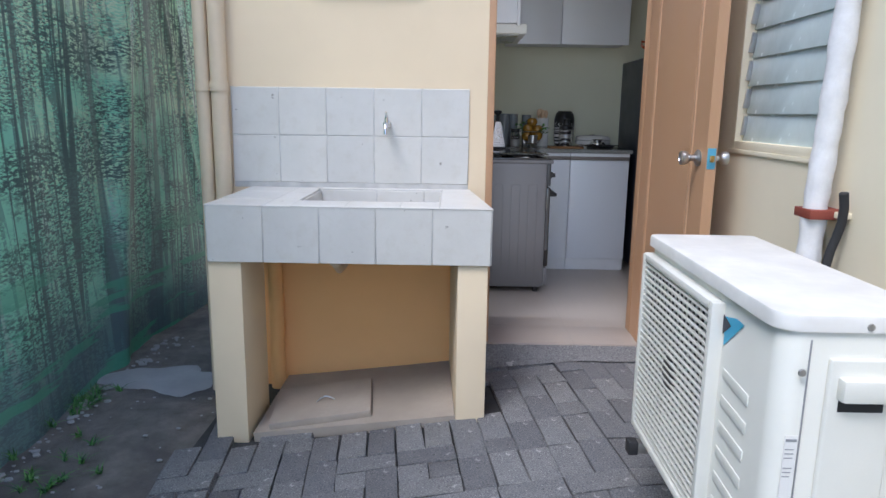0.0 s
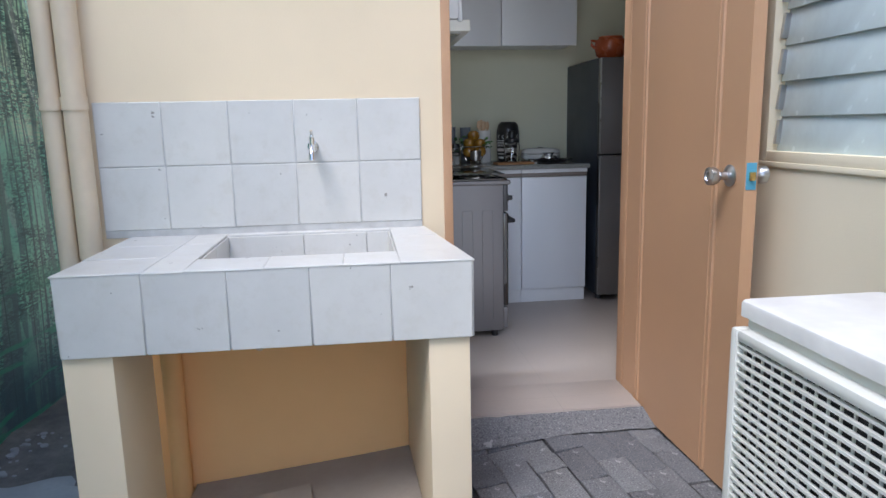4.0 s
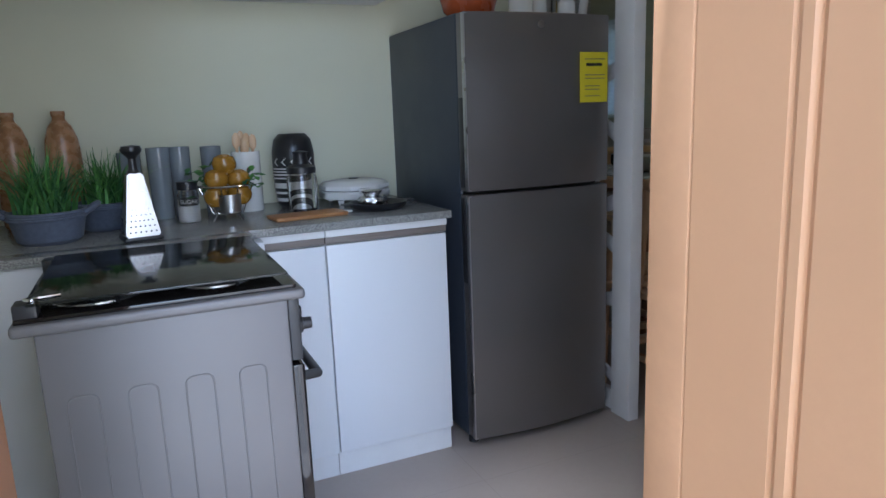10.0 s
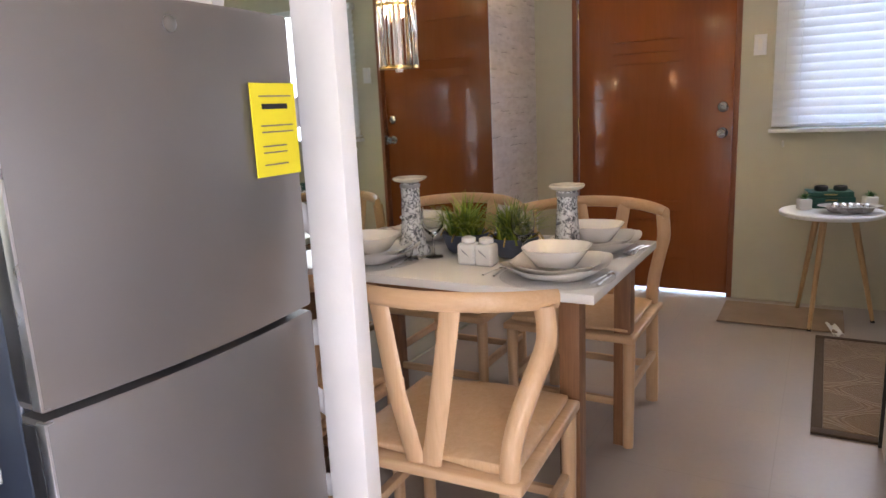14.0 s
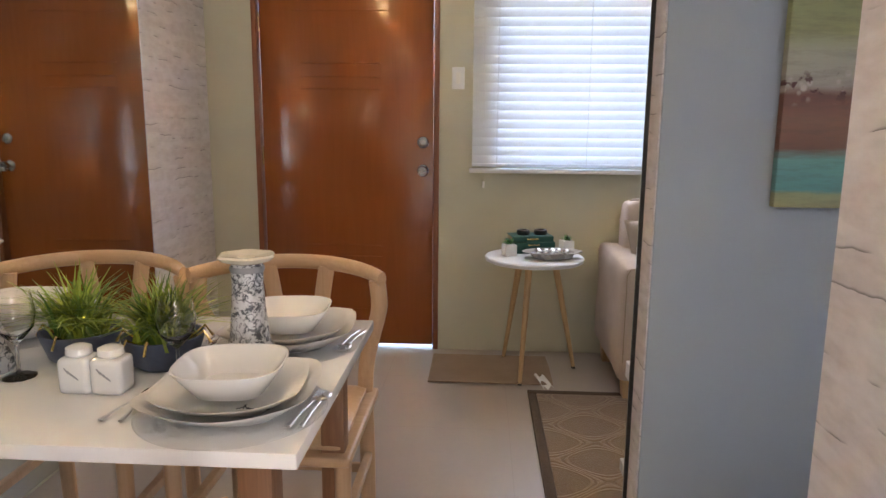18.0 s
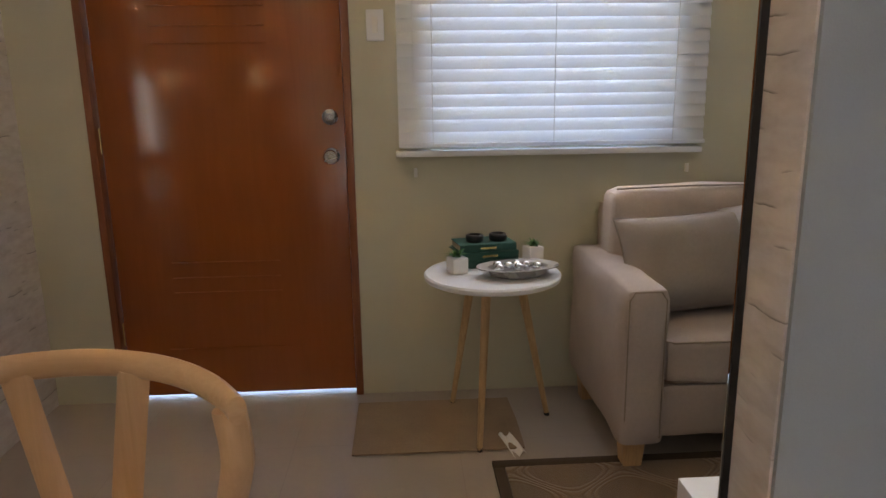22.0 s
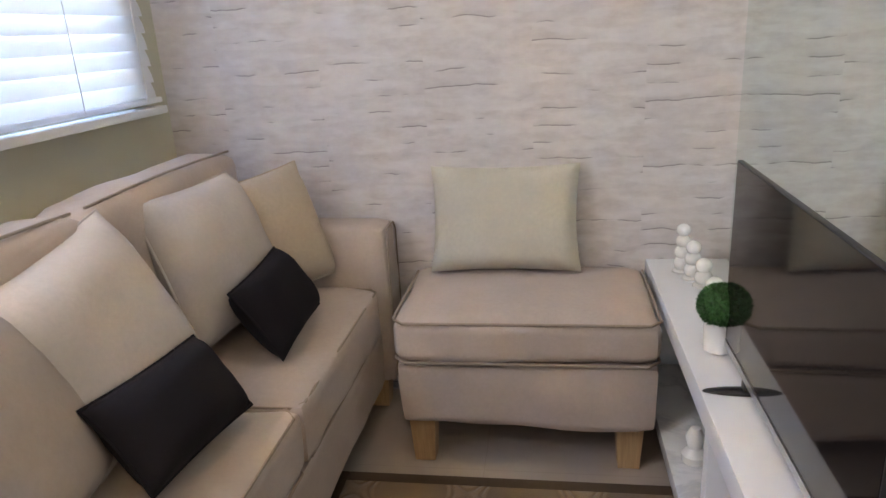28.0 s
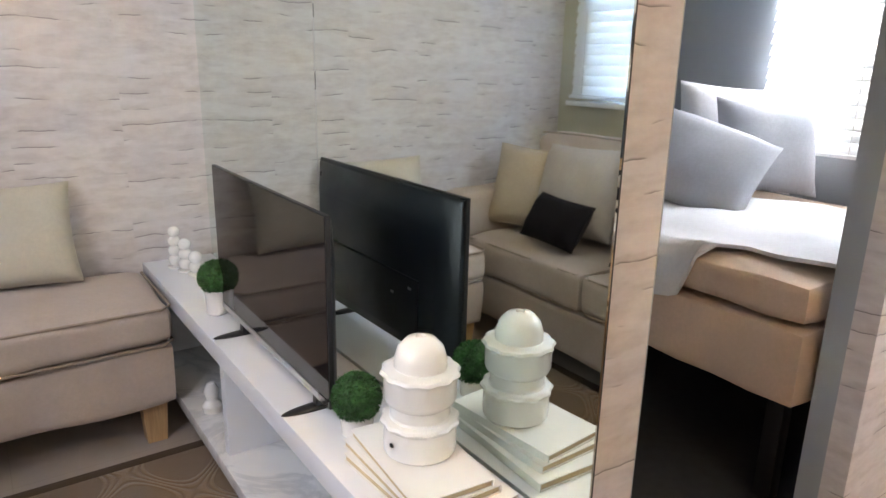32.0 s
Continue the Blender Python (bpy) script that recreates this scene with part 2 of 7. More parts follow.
# ---------------------------------------------------------------- materials
class Nodes:
    """A small builder of node materials."""

    def __init__(self, name):
        self.mat = bpy.data.materials.new(name)
        self.mat.use_nodes = True
        self.t = self.mat.node_tree
        self.bsdf = self.t.nodes["Principled BSDF"]
        self.co = self.t.nodes.new("ShaderNodeTexCoord").outputs["Object"]

    def node(self, kind, **props):
        n = self.t.nodes.new(kind)
        for k, v in props.items():
            n.inputs[k].default_value = v
        return n

    def link(self, a, b):
        self.t.links.new(a, b)
        return b

    def scaled(self, s, co=None, loc=(0, 0, 0), rot=(0, 0, 0)):
        n = self.t.nodes.new("ShaderNodeMapping")
        n.inputs["Scale"].default_value = s if isinstance(s, tuple) else (s, s, s)
        n.inputs["Location"].default_value = loc
        n.inputs["Rotation"].default_value = rot
        self.link(co or self.co, n.inputs["Vector"])
        return n.outputs[0]

    def noise(self, scale, detail=4, rough=.55, co=None, dist=0.0):
        n = self.node("ShaderNodeTexNoise", Scale=scale, Detail=detail, Roughness=rough, Distortion=dist)
        self.link(co or self.co, n.inputs["Vector"])
        return n.outputs["Fac"]

    def voronoi(self, scale, co=None, feature="F1", out="Distance"):
        n = self.node("ShaderNodeTexVoronoi", Scale=scale)
        n.feature = feature
        self.link(co or self.co, n.inputs["Vector"])
        return n.outputs[out]

    def ramp(self, fac, stops):
        n = self.t.nodes.new("ShaderNodeValToRGB")
        el = n.color_ramp.elements
        while len(el) < len(stops):
            el.new(.5)
        for e, (p, c) in zip(el, stops):
            e.position, e.color = p, (*c, 1) if len(c) == 3 else c
        self.link(fac, n.inputs["Fac"])
        return n.outputs["Color"]

    def grey(self, fac, a, b, lo=0.0, hi=1.0):
        n = self.node("ShaderNodeMapRange")
        for k, v in zip(("From Min", "From Max", "To Min", "To Max"), (a, b, lo, hi)):
            n.inputs[k].default_value = v
        self.link(fac, n.inputs["Value"])
        return n.outputs[0]

    def math(self, op, a, b=None, clamp=False):
        n = self.t.nodes.new("ShaderNodeMath")
        n.operation, n.use_clamp = op, clamp
        for i, v in enumerate((a, b)):
            if v is None:
                continue
            if isinstance(v, (int, float)):
                n.inputs[i].default_value = v
            else:
                self.link(v, n.inputs[i])
        return n.outputs[0]

    def mix(self, fac, a, b, blend="MIX"):
        n = self.t.nodes.new("ShaderNodeMix")
        n.data_type, n.blend_type = "RGBA", blend
        for i, v in ((0, fac), (6, a), (7, b)):
            if isinstance(v, (int, float)):
                n.inputs[i].default_value = v
            elif isinstance(v, tuple):
                n.inputs[i].default_value = (*v, 1)
            else:
                self.link(v, n.inputs[i])
        return n.outputs[2]

    def xyz(self, co=None):
        n = self.t.nodes.new("ShaderNodeSeparateXYZ")
        self.link(co or self.co, n.inputs[0])
        return n.outputs[0], n.outputs[1], n.outputs[2]

    def join(self, x, y, z):
        n = self.t.nodes.new("ShaderNodeCombineXYZ")
        for i, v in enumerate((x, y, z)):
            if isinstance(v, (int, float)):
                n.inputs[i].default_value = v
            else:
                self.link(v, n.inputs[i])
        return n.outputs[0]

    def random(self):
        return self.t.nodes.new("ShaderNodeObjectInfo").outputs["Random"]

    def island(self):
        return self.t.nodes.new("ShaderNodeNewGeometry").outputs["Random Per Island"]

    def bump(self, height, strength=.3, dist=.002):
        n = self.node("ShaderNodeBump", Strength=strength, Distance=dist)
        self.link(height, n.inputs["Height"])
        self.link(n.outputs[0], self.bsdf.inputs["Normal"])

    def set(self, **kw):
        for k, v in kw.items():
            s = self.bsdf.inputs[k.replace("_", " ")]
            if isinstance(v, (int, float)):
                s.default_value = v
            elif isinstance(v, tuple):
                s.default_value = (*v, 1)
            else:
                self.link(v, s)
        return self.mat


def plain(name, col, rough=.5, metal=0.0, var=.12, scale=6.0, bump=.15, grain=60.0, dist=.001, rvar=.12, piecevar=0.0, spec=.5):
    """A surface with variation at two scales, fine relief and uneven gloss."""
    n = Nodes(name)
    big, fine = n.noise(scale, 3, .6), n.noise(grain, 4, .6)
    lo, hi = tuple(c * (1 - var) for c in col), tuple(min(1, c * (1 + var)) for c in col)
    c = n.mix(n.grey(big, .3, .7), lo, hi)
    c = n.mix(n.grey(fine, .35, .75, 0, .35), c, tuple(x * (1 - var * .8) for x in col))
    if piecevar:
        c = n.mix(1.0, c, n.ramp(n.random(), [(0, (1 - piecevar,) * 3), (1, (1 + piecevar * .3,) * 3)]), "MULTIPLY")
    n.set(Base_Color=c, Metallic=metal, Roughness=n.grey(big, .2, .8, max(.02, rough - rvar), min(1, rough + rvar)))
    n.bsdf.inputs["Specular IOR Level"].default_value = spec
    if bump:
        n.bump(fine, bump, dist)
    return n.mat


def fabric(name, col, weave=900.0, var=.08, rough=.9, sheen=.1):
    n = Nodes(name)
    big = n.noise(5, 4, .6)
    w = n.noise(weave, 2, .7)
    mid = n.noise(90, 3, .7)
    c = n.mix(n.grey(big, .3, .7), tuple(x * (1 - var) for x in col), tuple(min(1, x * (1 + var)) for x in col))
    c = n.mix(n.grey(mid, .35, .7, 0, .4), c, tuple(x * (1 - 2 * var) for x in col))
    n.set(Base_Color=c, Roughness=rough, Sheen_Weight=sheen)
    n.bsdf.inputs["Specular IOR Level"].default_value = .2
    n.bump(n.math("ADD", w, n.math("MULTIPLY", big, 2.0)), .35, .0015)
    return n.mat


def wood(name, light, dark, rough=.4, axis=2, scale=1.0, grain=.6):
    """Wood with grain along one local axis."""
    n = Nodes(name)
    s = [14 * scale] * 3
    s[axis] = 1.1 * scale
    co = n.scaled(tuple(s))
    g = n.noise(2.2, 5, .6, co, 1.2)
    s2 = [90 * scale] * 3
    s2[axis] = 3 * scale
    f = n.noise(2.0, 3, .6, n.scaled(tuple(s2)))
    c = n.mix(n.grey(g, .3, .7), light, dark)
    c = n.mix(n.grey(f, .4, .75, 0, grain), c, tuple(x * .75 for x in dark))
    n.set(Base_Color=c, Roughness=n.grey(g, .2, .8, rough - .08, rough + .1))
    n.bump(f, .2, .0006)
    return n.mat


def plaster(name, col, var=.06, stain=.12):
    n = Nodes(name)
    big, mid, fine = n.noise(1.1, 4, .65), n.noise(7, 4, .6), n.noise(220, 3, .6)
    c = n.mix(n.grey(big, .3, .7), tuple(x * (1 - var) for x in col), tuple(min(1, x * (1 + var * .6)) for x in col))
    c = n.mix(n.grey(mid, .55, .8, 0, stain), c, tuple(x * .78 for x in col))
    n.set(Base_Color=c, Roughness=.82)
    n.bsdf.inputs["Specular IOR Level"].default_value = .25
    n.bump(n.math("ADD", fine, n.math("MULTIPLY", mid, 1.6)), .25, .002)
    return n.mat


def stone_paper(name):
    """Printed wallpaper of pale stacked stone with short dark cracks along the courses."""
    n = Nodes(name)
    x, y, z = n.xyz()
    flat = n.join(n.math("ADD", x, y), n.math("MULTIPLY", z, 1.0), 0.0)
    wob = n.noise(7, 3, .6, n.scaled((1, .35, 1), flat))
    zz = n.math("ADD", z, n.math("MULTIPLY", n.math("SUBTRACT", wob, .5), .035))
    co = n.join(n.math("ADD", x, y), zz, 0.0)
    keep = n.noise(6.5, 2, .5, n.scaled((1.0, 2.4, 1), flat, (3.1, 1.7, 0)))
    col_ = n.math("FLOOR", n.math("MULTIPLY", n.math("ADD", x, y), 1 / .33))
    zr = n.math("ADD", zz, n.math("MULTIPLY", n.math("FRACT", n.math("MULTIPLY", col_, .37)), .05))
    fr = n.math("FRACT", n.math("MULTIPLY", zr, 1 / .05))
    crack = n.math("MULTIPLY", n.math("MULTIPLY", n.grey(fr, .0, .085, 1, 0), n.grey(keep, .54, .60), True), .85)
    shade = n.math("MULTIPLY", n.grey(keep, .5, .62), n.grey(fr, .05, .5, .30, 0), True)
    blot = n.noise(16, 5, .65, n.scaled((1, 2.2, 1), flat))
    tone = n.noise(3, 3, .5, flat)
    c = n.mix(n.grey(blot, .3, .7), (.52, .475, .465), (.68, .645, .635))
    c = n.mix(n.grey(tone, .35, .7, 0, .45), c, (.60, .54, .52))
    c = n.mix(n.math("MULTIPLY", n.grey(n.noise(4, 2, .5, n.scaled((1, 5, 1), flat)), .5, .56), .3), c, (.74, .71, .70))
    c = n.mix(shade, c, (.36, .33, .32))
    c = n.mix(crack, c, (.07, .06, .06))
    n.set(Base_Color=c, Roughness=.62)
    n.bump(n.math("SUBTRACT", n.noise(60, 4, .6, flat), n.math("MULTIPLY", crack, 1.0)), .25, .0015)
    return n.mat


M = {}
M["cream"] = plaster("cream_plaster", (.82, .675, .475), .05, .10)
M["cream_pale"] = plaster("pale_cream_plaster", (.82, .74, .56), .05, .10)
M["peach"] = plaster("peach_plaster", (.93, .53, .23), .05, .14)
M["kitchen_wall"] = plaster("kitchen_paint", (.70, .69, .54), .04, .05)
M["olive"] = plaster("olive_paint", (.53, .51, .395), .04, .06)
M["greyblue"] = plaster("grey_blue_paint", (.34, .37, .40), .05, .06)
M["ceiling"] = plaster("ceiling_paint", (.80, .79, .74), .03, .04)
M["stone"] = stone_paper("stone_wallpaper")
M["white_lac"] = plain("white_lacquer", (.74, .75, .77), .30, var=.0, scale=3, bump=0, rvar=0)
M["white_paint"] = plain("white_painted_wood", (.74, .74, .74), .5, var=.05, bump=.15, grain=120)
M["ac_white"] = plain("ivory_sheet_metal", (.74, .73, .66), .45, var=.05, scale=4, bump=.05, grain=300)
M["ac_top"] = plain("weathered_ivory_sheet", (.74, .72, .68), .5, var=.10, scale=9, bump=.08, grain=40)
M["black"] = plain("black_plastic", (.018, .018, .020), .38, var=.2, bump=.05)
# near-black that stands for the shade in holes and below the grip
M["dark"] = plain("shade_black", (.02, .02, .022), .7, var=.3)
M["rubber"] = plain("black_rubber", (.025, .025, .027), .7)
M["chrome"] = plain("chrome", (.75, .75, .76), .12, 1.0, .05, bump=0, rvar=.05)
M["worn_chrome"] = plain("worn_chrome", (.42, .41, .40), .24, 1.0, .1, bump=0)
M["steel"] = plain("brushed_steel", (.55, .55, .56), .3, 1.0, .08, bump=.05, grain=400)
M["brass"] = plain("brass", (.70, .50, .20), .25, 1.0, .1, bump=0)
M["stove_side"] = plain("grey_painted_steel", (.145, .14, .142), .42, .35, .05, 3, .04, 300)
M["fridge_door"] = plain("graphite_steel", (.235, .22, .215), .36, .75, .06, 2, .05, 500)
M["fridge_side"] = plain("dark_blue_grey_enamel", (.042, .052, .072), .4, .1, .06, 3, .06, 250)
M["mirror"] = plain("mirror_silver", (.80, .88, .855), .015, 1.0, .0, bump=0, rvar=.01)
M["tar_black"] = plain("tinted_black_glass", (.010, .008, .008), .06, 0, .1, bump=0, rvar=.02, spec=.6)
M["tv_back"] = plain("black_moulded_plastic", (.006, .0085, .015), .36, var=.2, bump=.1)
M["ceramic"] = plain("white_glazed_ceramic", (.80, .79, .76), .14, var=.03, bump=.03, rvar=.05)
M["ceramic_green"] = plain("white_glazed_lantern", (.82, .81, .78), .22, var=.03, bump=.03)
M["porcelain_lip"] = plain("cream_glaze", (.78, .72, .58), .18, var=.05, bump=.02)
M["leafdark"] = plain("clipped_leaf", (.035, .12, .03), .7, var=.5, scale=40, bump=.3)
M["gap"] = plain("grey_sand_joint", (.05, .05, .05), .95, var=.3, scale=20, bump=.4)
M["cement"] = plain("grey_cement", (.37, .365, .36), .85, var=.18, scale=4, bump=.35, grain=60, dist=.002)
M["slab"] = plain("beige_cement", (.37, .32, .27), .85, var=.12, scale=5, bump=.3, grain=70, dist=.002)
M["grout"] = plain("grey_grout", (.54, .53, .51), .9, var=.2, scale=15)
M["pvc"] = plain("painted_pipe", (.74, .60, .43), .55, var=.06, scale=5, bump=.06)
M["tape"] = plain("white_pipe_wrap", (.74, .73, .72), .7, var=.08, scale=25, bump=.5, grain=70, dist=.004)
M["light_wood"] = wood("pale_beech", (.65, .445, .27), (.58, .37, .205), .34, grain=.25)
M["light_wood_x"] = wood("pale_beech_across", (.65, .445, .27), (.58, .37, .205), .34, axis=0, grain=.25)
M["leg_wood"] = wood("natural_beech", (.62, .42, .22), (.50, .31, .15), .45)
M["table_wood"] = wood("brown_wood", (.30, .15, .07), (.20, .09, .04), .45)
M["red_wood"] = wood("varnished_red_brown_wood", (.275, .083, .022), (.25, .073, .0185), .12, scale=.7, grain=.06)
M["red_wood"].node_tree.nodes["Principled BSDF"].inputs["Specular IOR Level"].default_value = .3
M["jamb_wood"] = wood("dark_varnished_frame", (.28, .10, .035), (.20, .06, .02), .35, scale=.8)
M["brown_paint"] = plain("tan_painted_door", (.52, .305, .17), .42, var=.05, scale=3, bump=.08, grain=120)
M["frame_paint"] = plain("brown_painted_frame", (.52, .305, .17), .55, var=.1, scale=6, bump=.15, grain=80)


def granite(name):
    n = Nodes(name)
    v = n.grey(n.noise(420, 2, .5), .35, .65, .2, .8)
    s = n.noise(240, 4, .7)
    b = n.noise(9, 3)
    c = n.mix(n.grey(s, .38, .62), (.12, .12, .115), (.38, .375, .35))
    c = n.mix(.35, c, v, "SOFT_LIGHT")
    c = n.mix(n.grey(b, .35, .7, 0, .35), c, (.22, .22, .215))
    return n.set(Base_Color=c, Roughness=.17)


def clear_glass(name, col=(1, 1, 1), rough=.0):
    n = Nodes(name)
    return n.set(Base_Color=col, Transmission_Weight=1.0, Roughness=rough, IOR=1.45)


def sheer(name, col, alpha):
    n = Nodes(name)
    return n.set(Base_Color=col, Alpha=alpha, Roughness=.08)


def tile_floor(name, col, size, joint, turn=0):
    n = Nodes(name)
    br = n.t.nodes.new("ShaderNodeTexBrick")
    br.offset = 0
    for k, v in (("Scale", 1.0), ("Mortar Size", .0016), ("Mortar Smooth", .3), ("Brick Width", size), ("Row Height", size)):
        br.inputs[k].default_value = v
    n.link(n.scaled(1.0, None, (.13, .21, 0)), br.inputs["Vector"])
    big, fine = n.noise(1.4, 4), n.noise(45, 4)
    c = n.mix(n.grey(big, .3, .7), tuple(x * .94 for x in col), tuple(x * 1.05 for x in col))
    c = n.mix(n.grey(fine, .4, .8, 0, .3), c, tuple(x * .88 for x in col))
    c = n.mix(n.math("MULTIPLY", br.outputs["Fac"], .5), c, joint)
    n.set(Base_Color=c, Roughness=.32)
    n.bump(n.math("SUBTRACT", n.math("MULTIPLY", fine, .1), br.outputs["Fac"]), .2, .0008)
    return n.mat


def wall_tile(name):
    n = Nodes(name)
    r = n.random()
    off = n.join(n.math("MULTIPLY", r, 37.0), n.math("MULTIPLY", r, 11.0), 0.0)
    add = n.t.nodes.new("ShaderNodeVectorMath")
    n.link(n.co, add.inputs[0]), n.link(off, add.inputs[1])
    big, fine = n.noise(7, 4, .6, add.outputs[0]), n.noise(60, 4, .6, add.outputs[0])
    c = n.mix(n.grey(big, .35, .7), (.625, .612, .580), (.672, .657, .625))
    c = n.mix(n.grey(fine, .55, .8, 0, .25), c, (.56, .55, .51))
    c = n.mix(n.grey(n.noise(16, 5, .7, add.outputs[0]), .52, .70, 0, .30), c, (.53, .50, .43))
    c = n.mix(n.grey(n.noise(38, 2, .5, add.outputs[0]), .74, .76, 0, .8), c, (.22, .20, .17))
    c = n.mix(1.0, c, n.ramp(r, [(0, (.95, .955, .96)), (1, (1.03, 1.02, 1.0))]), "MULTIPLY")
    n.set(Base_Color=c, Roughness=.34)
    n.bump(fine, .05, .001)
    return n.mat


def paver(name):
    n = Nodes(name)
    r = n.random()
    big, fine = n.noise(14, 4, .7), n.noise(170, 4, .75)
    c = n.mix(n.grey(fine, .35, .65), (.085, .09, .10), (.25, .25, .255))
    c = n.mix(n.grey(big, .5, .75, 0, .4), c, (.26, .255, .25))
    c = n.mix(n.grey(n.noise(55, 4, .8), .56, .66, 0, .7), c, (.05, .05, .055))
    c = n.mix(n.grey(n.voronoi(70), .16, .10, 0, .7), c, (.42, .41, .40))
    c = n.mix(n.grey(n.noise(19, 3, .65), .66, .70, 0, .6), c, (.48, .47, .46))
    c = n.mix(1.0, c, n.ramp(r, [(0, (.80, .80, .82)), (1, (1.22, 1.21, 1.19))]), "MULTIPLY")
    n.set(Base_Color=c, Roughness=.9)
    n.bump(n.math("ADD", fine, n.math("ADD", big, n.noise(55, 4, .8))), .9, .005)
    return n.mat


def dirt(name):
    n = Nodes(name)
    big, mid, fine = n.noise(1.6, 5, .6), n.noise(9, 5, .65), n.noise(90, 5, .7)
    c = n.mix(n.grey(mid, .3, .7), (.125, .110, .097), (.25, .225, .20))
    c = n.mix(n.grey(big, .47, .62, 0, .7), c, (.085, .080, .078))
    c = n.mix(n.grey(fine, .6, .72, 0, .6), c, (.30, .28, .26))
    n.set(Base_Color=c, Roughness=.93)
    n.bump(n.math("ADD", fine, mid), .7, .01)
    return n.mat


def forest_print(name):
    """A tarpaulin printed with a view into a green wood: teal light, leaf dapple, many thin trunks."""
    n = Nodes(name)
    x, y, z = n.xyz()
    flat = n.join(n.math("MULTIPLY", y, .42), z, 0.0)
    glow = n.noise(1.5, 4, .6, n.scaled((1, .8, 1), flat, (.9, .2, 0)))
    # paler towards the top: the sky's sheen painted into the print
    glow = n.math("ADD", glow, n.grey(z, .4, 2.2, -.02, .24))
    clump = n.noise(4.5, 4, .65, flat, .4)
    mass = n.noise(5.0, 5, .66, n.scaled((1, .7, 1), flat, (7, 1, 0)), .3)
    c = n.ramp(glow, [(.30, (.13, .42, .36)), (.42, (.20, .62, .48)), (.52, (.32, .76, .56)), (.62, (.55, .84, .60)), (.72, (.76, .88, .66))])
    # far stems, pale then dark
    for sx, st, off, wd, amt, col in ((9, .05, 5, .020, .75, (.46, .62, .55)), (17, .02, 1, .020, .8, (.05, .15, .15)), (24, .03, 6, .016, .6, (.06, .20, .19))):
        tr = n.noise(sx, 2, .45, n.scaled((1, st, 1), flat, (off, off, 0), (0, 0, .008 * off - .04)), .15)
        line = n.grey(n.math("ABSOLUTE", n.math("SUBTRACT", tr, .5)), wd * .8, wd, 1, 0)
        c = n.mix(n.math("MULTIPLY", line, amt), c, col)
    # leaves: dark clusters and lit flecks, coarse and fine
    for sc, off, lo, hi, amt, col in ((46, 3, .57, .47, .95, (.016, .075, .075)), (88, 9, .62, .46, .92, (.018, .07, .072))):
        leaf = n.noise(sc, 3, .6, n.scaled((1, 1.25, 1), flat, (off, off, 0)))
        c = n.mix(n.math("MULTIPLY", n.math("MULTIPLY", n.grey(leaf, .505, .525), n.grey(mass, lo, hi), True), amt), c, col)
    lit = n.noise(80, 3, .6, n.scaled((1, 1.4, 1), flat, (15, 4, 0)))
    c = n.mix(n.math("MULTIPLY", n.math("MULTIPLY", n.grey(lit, .54, .56), n.grey(clump, .42, .50), True), .9), c, (.27, .74, .54))
    # trunks in front, with branches
    for sx, st, off, wd, amt, col in ((5, .012, 3, .008, .85, (.022, .06, .068)), (3.2, .012, 8, .011, .7, (.10, .14, .145)), (8, .016, 12, .009, .85, (.02, .065, .07)), (2.4, .01, 17, .006, .85, (.03, .065, .075))):
        tr = n.noise(sx, 2, .45, n.scaled((1, st, 1), flat, (off, off, 0), (0, 0, .008 * off - .04)), .15)
        line = n.grey(n.math("ABSOLUTE", n.math("SUBTRACT", tr, .5)), wd * .8, wd, 1, 0)
        c = n.mix(n.math("MULTIPLY", line, amt), c, col)
    # dark blue forest floor with mossy banks
    lowz = n.grey(n.math("ADD", z, n.math("MULTIPLY", clump, .5)), .20, .50, 1, 0)
    c = n.mix(n.math("MULTIPLY", lowz, .8, True), c, (.045, .085, .135))
    moss = n.math("MULTIPLY", n.grey(n.noise(3.2, 4, .6, n.scaled((.6, 2.4, 1), flat, (2, 7, 0))), .54, .56), n.grey(z, .55, .25), True)
    c = n.mix(n.math("MULTIPLY", moss, .75, True), c, (.04, .36, .21))
    # pale film: haze and sky sheen on the sheet, mixed into the colour
    c = n.mix(n.grey(n.noise(2.0, 4, .6, n.scaled((1, .4, 1), flat, (1, 9, 0))), .35, .7, .06, .24), c, (.55, .65, .62))
    n.set(Base_Color=c, Roughness=.40)
    n.bump(n.noise(3, 4, .6, n.scaled((1, .5, 1), flat)), .5, .03)
    return n.mat


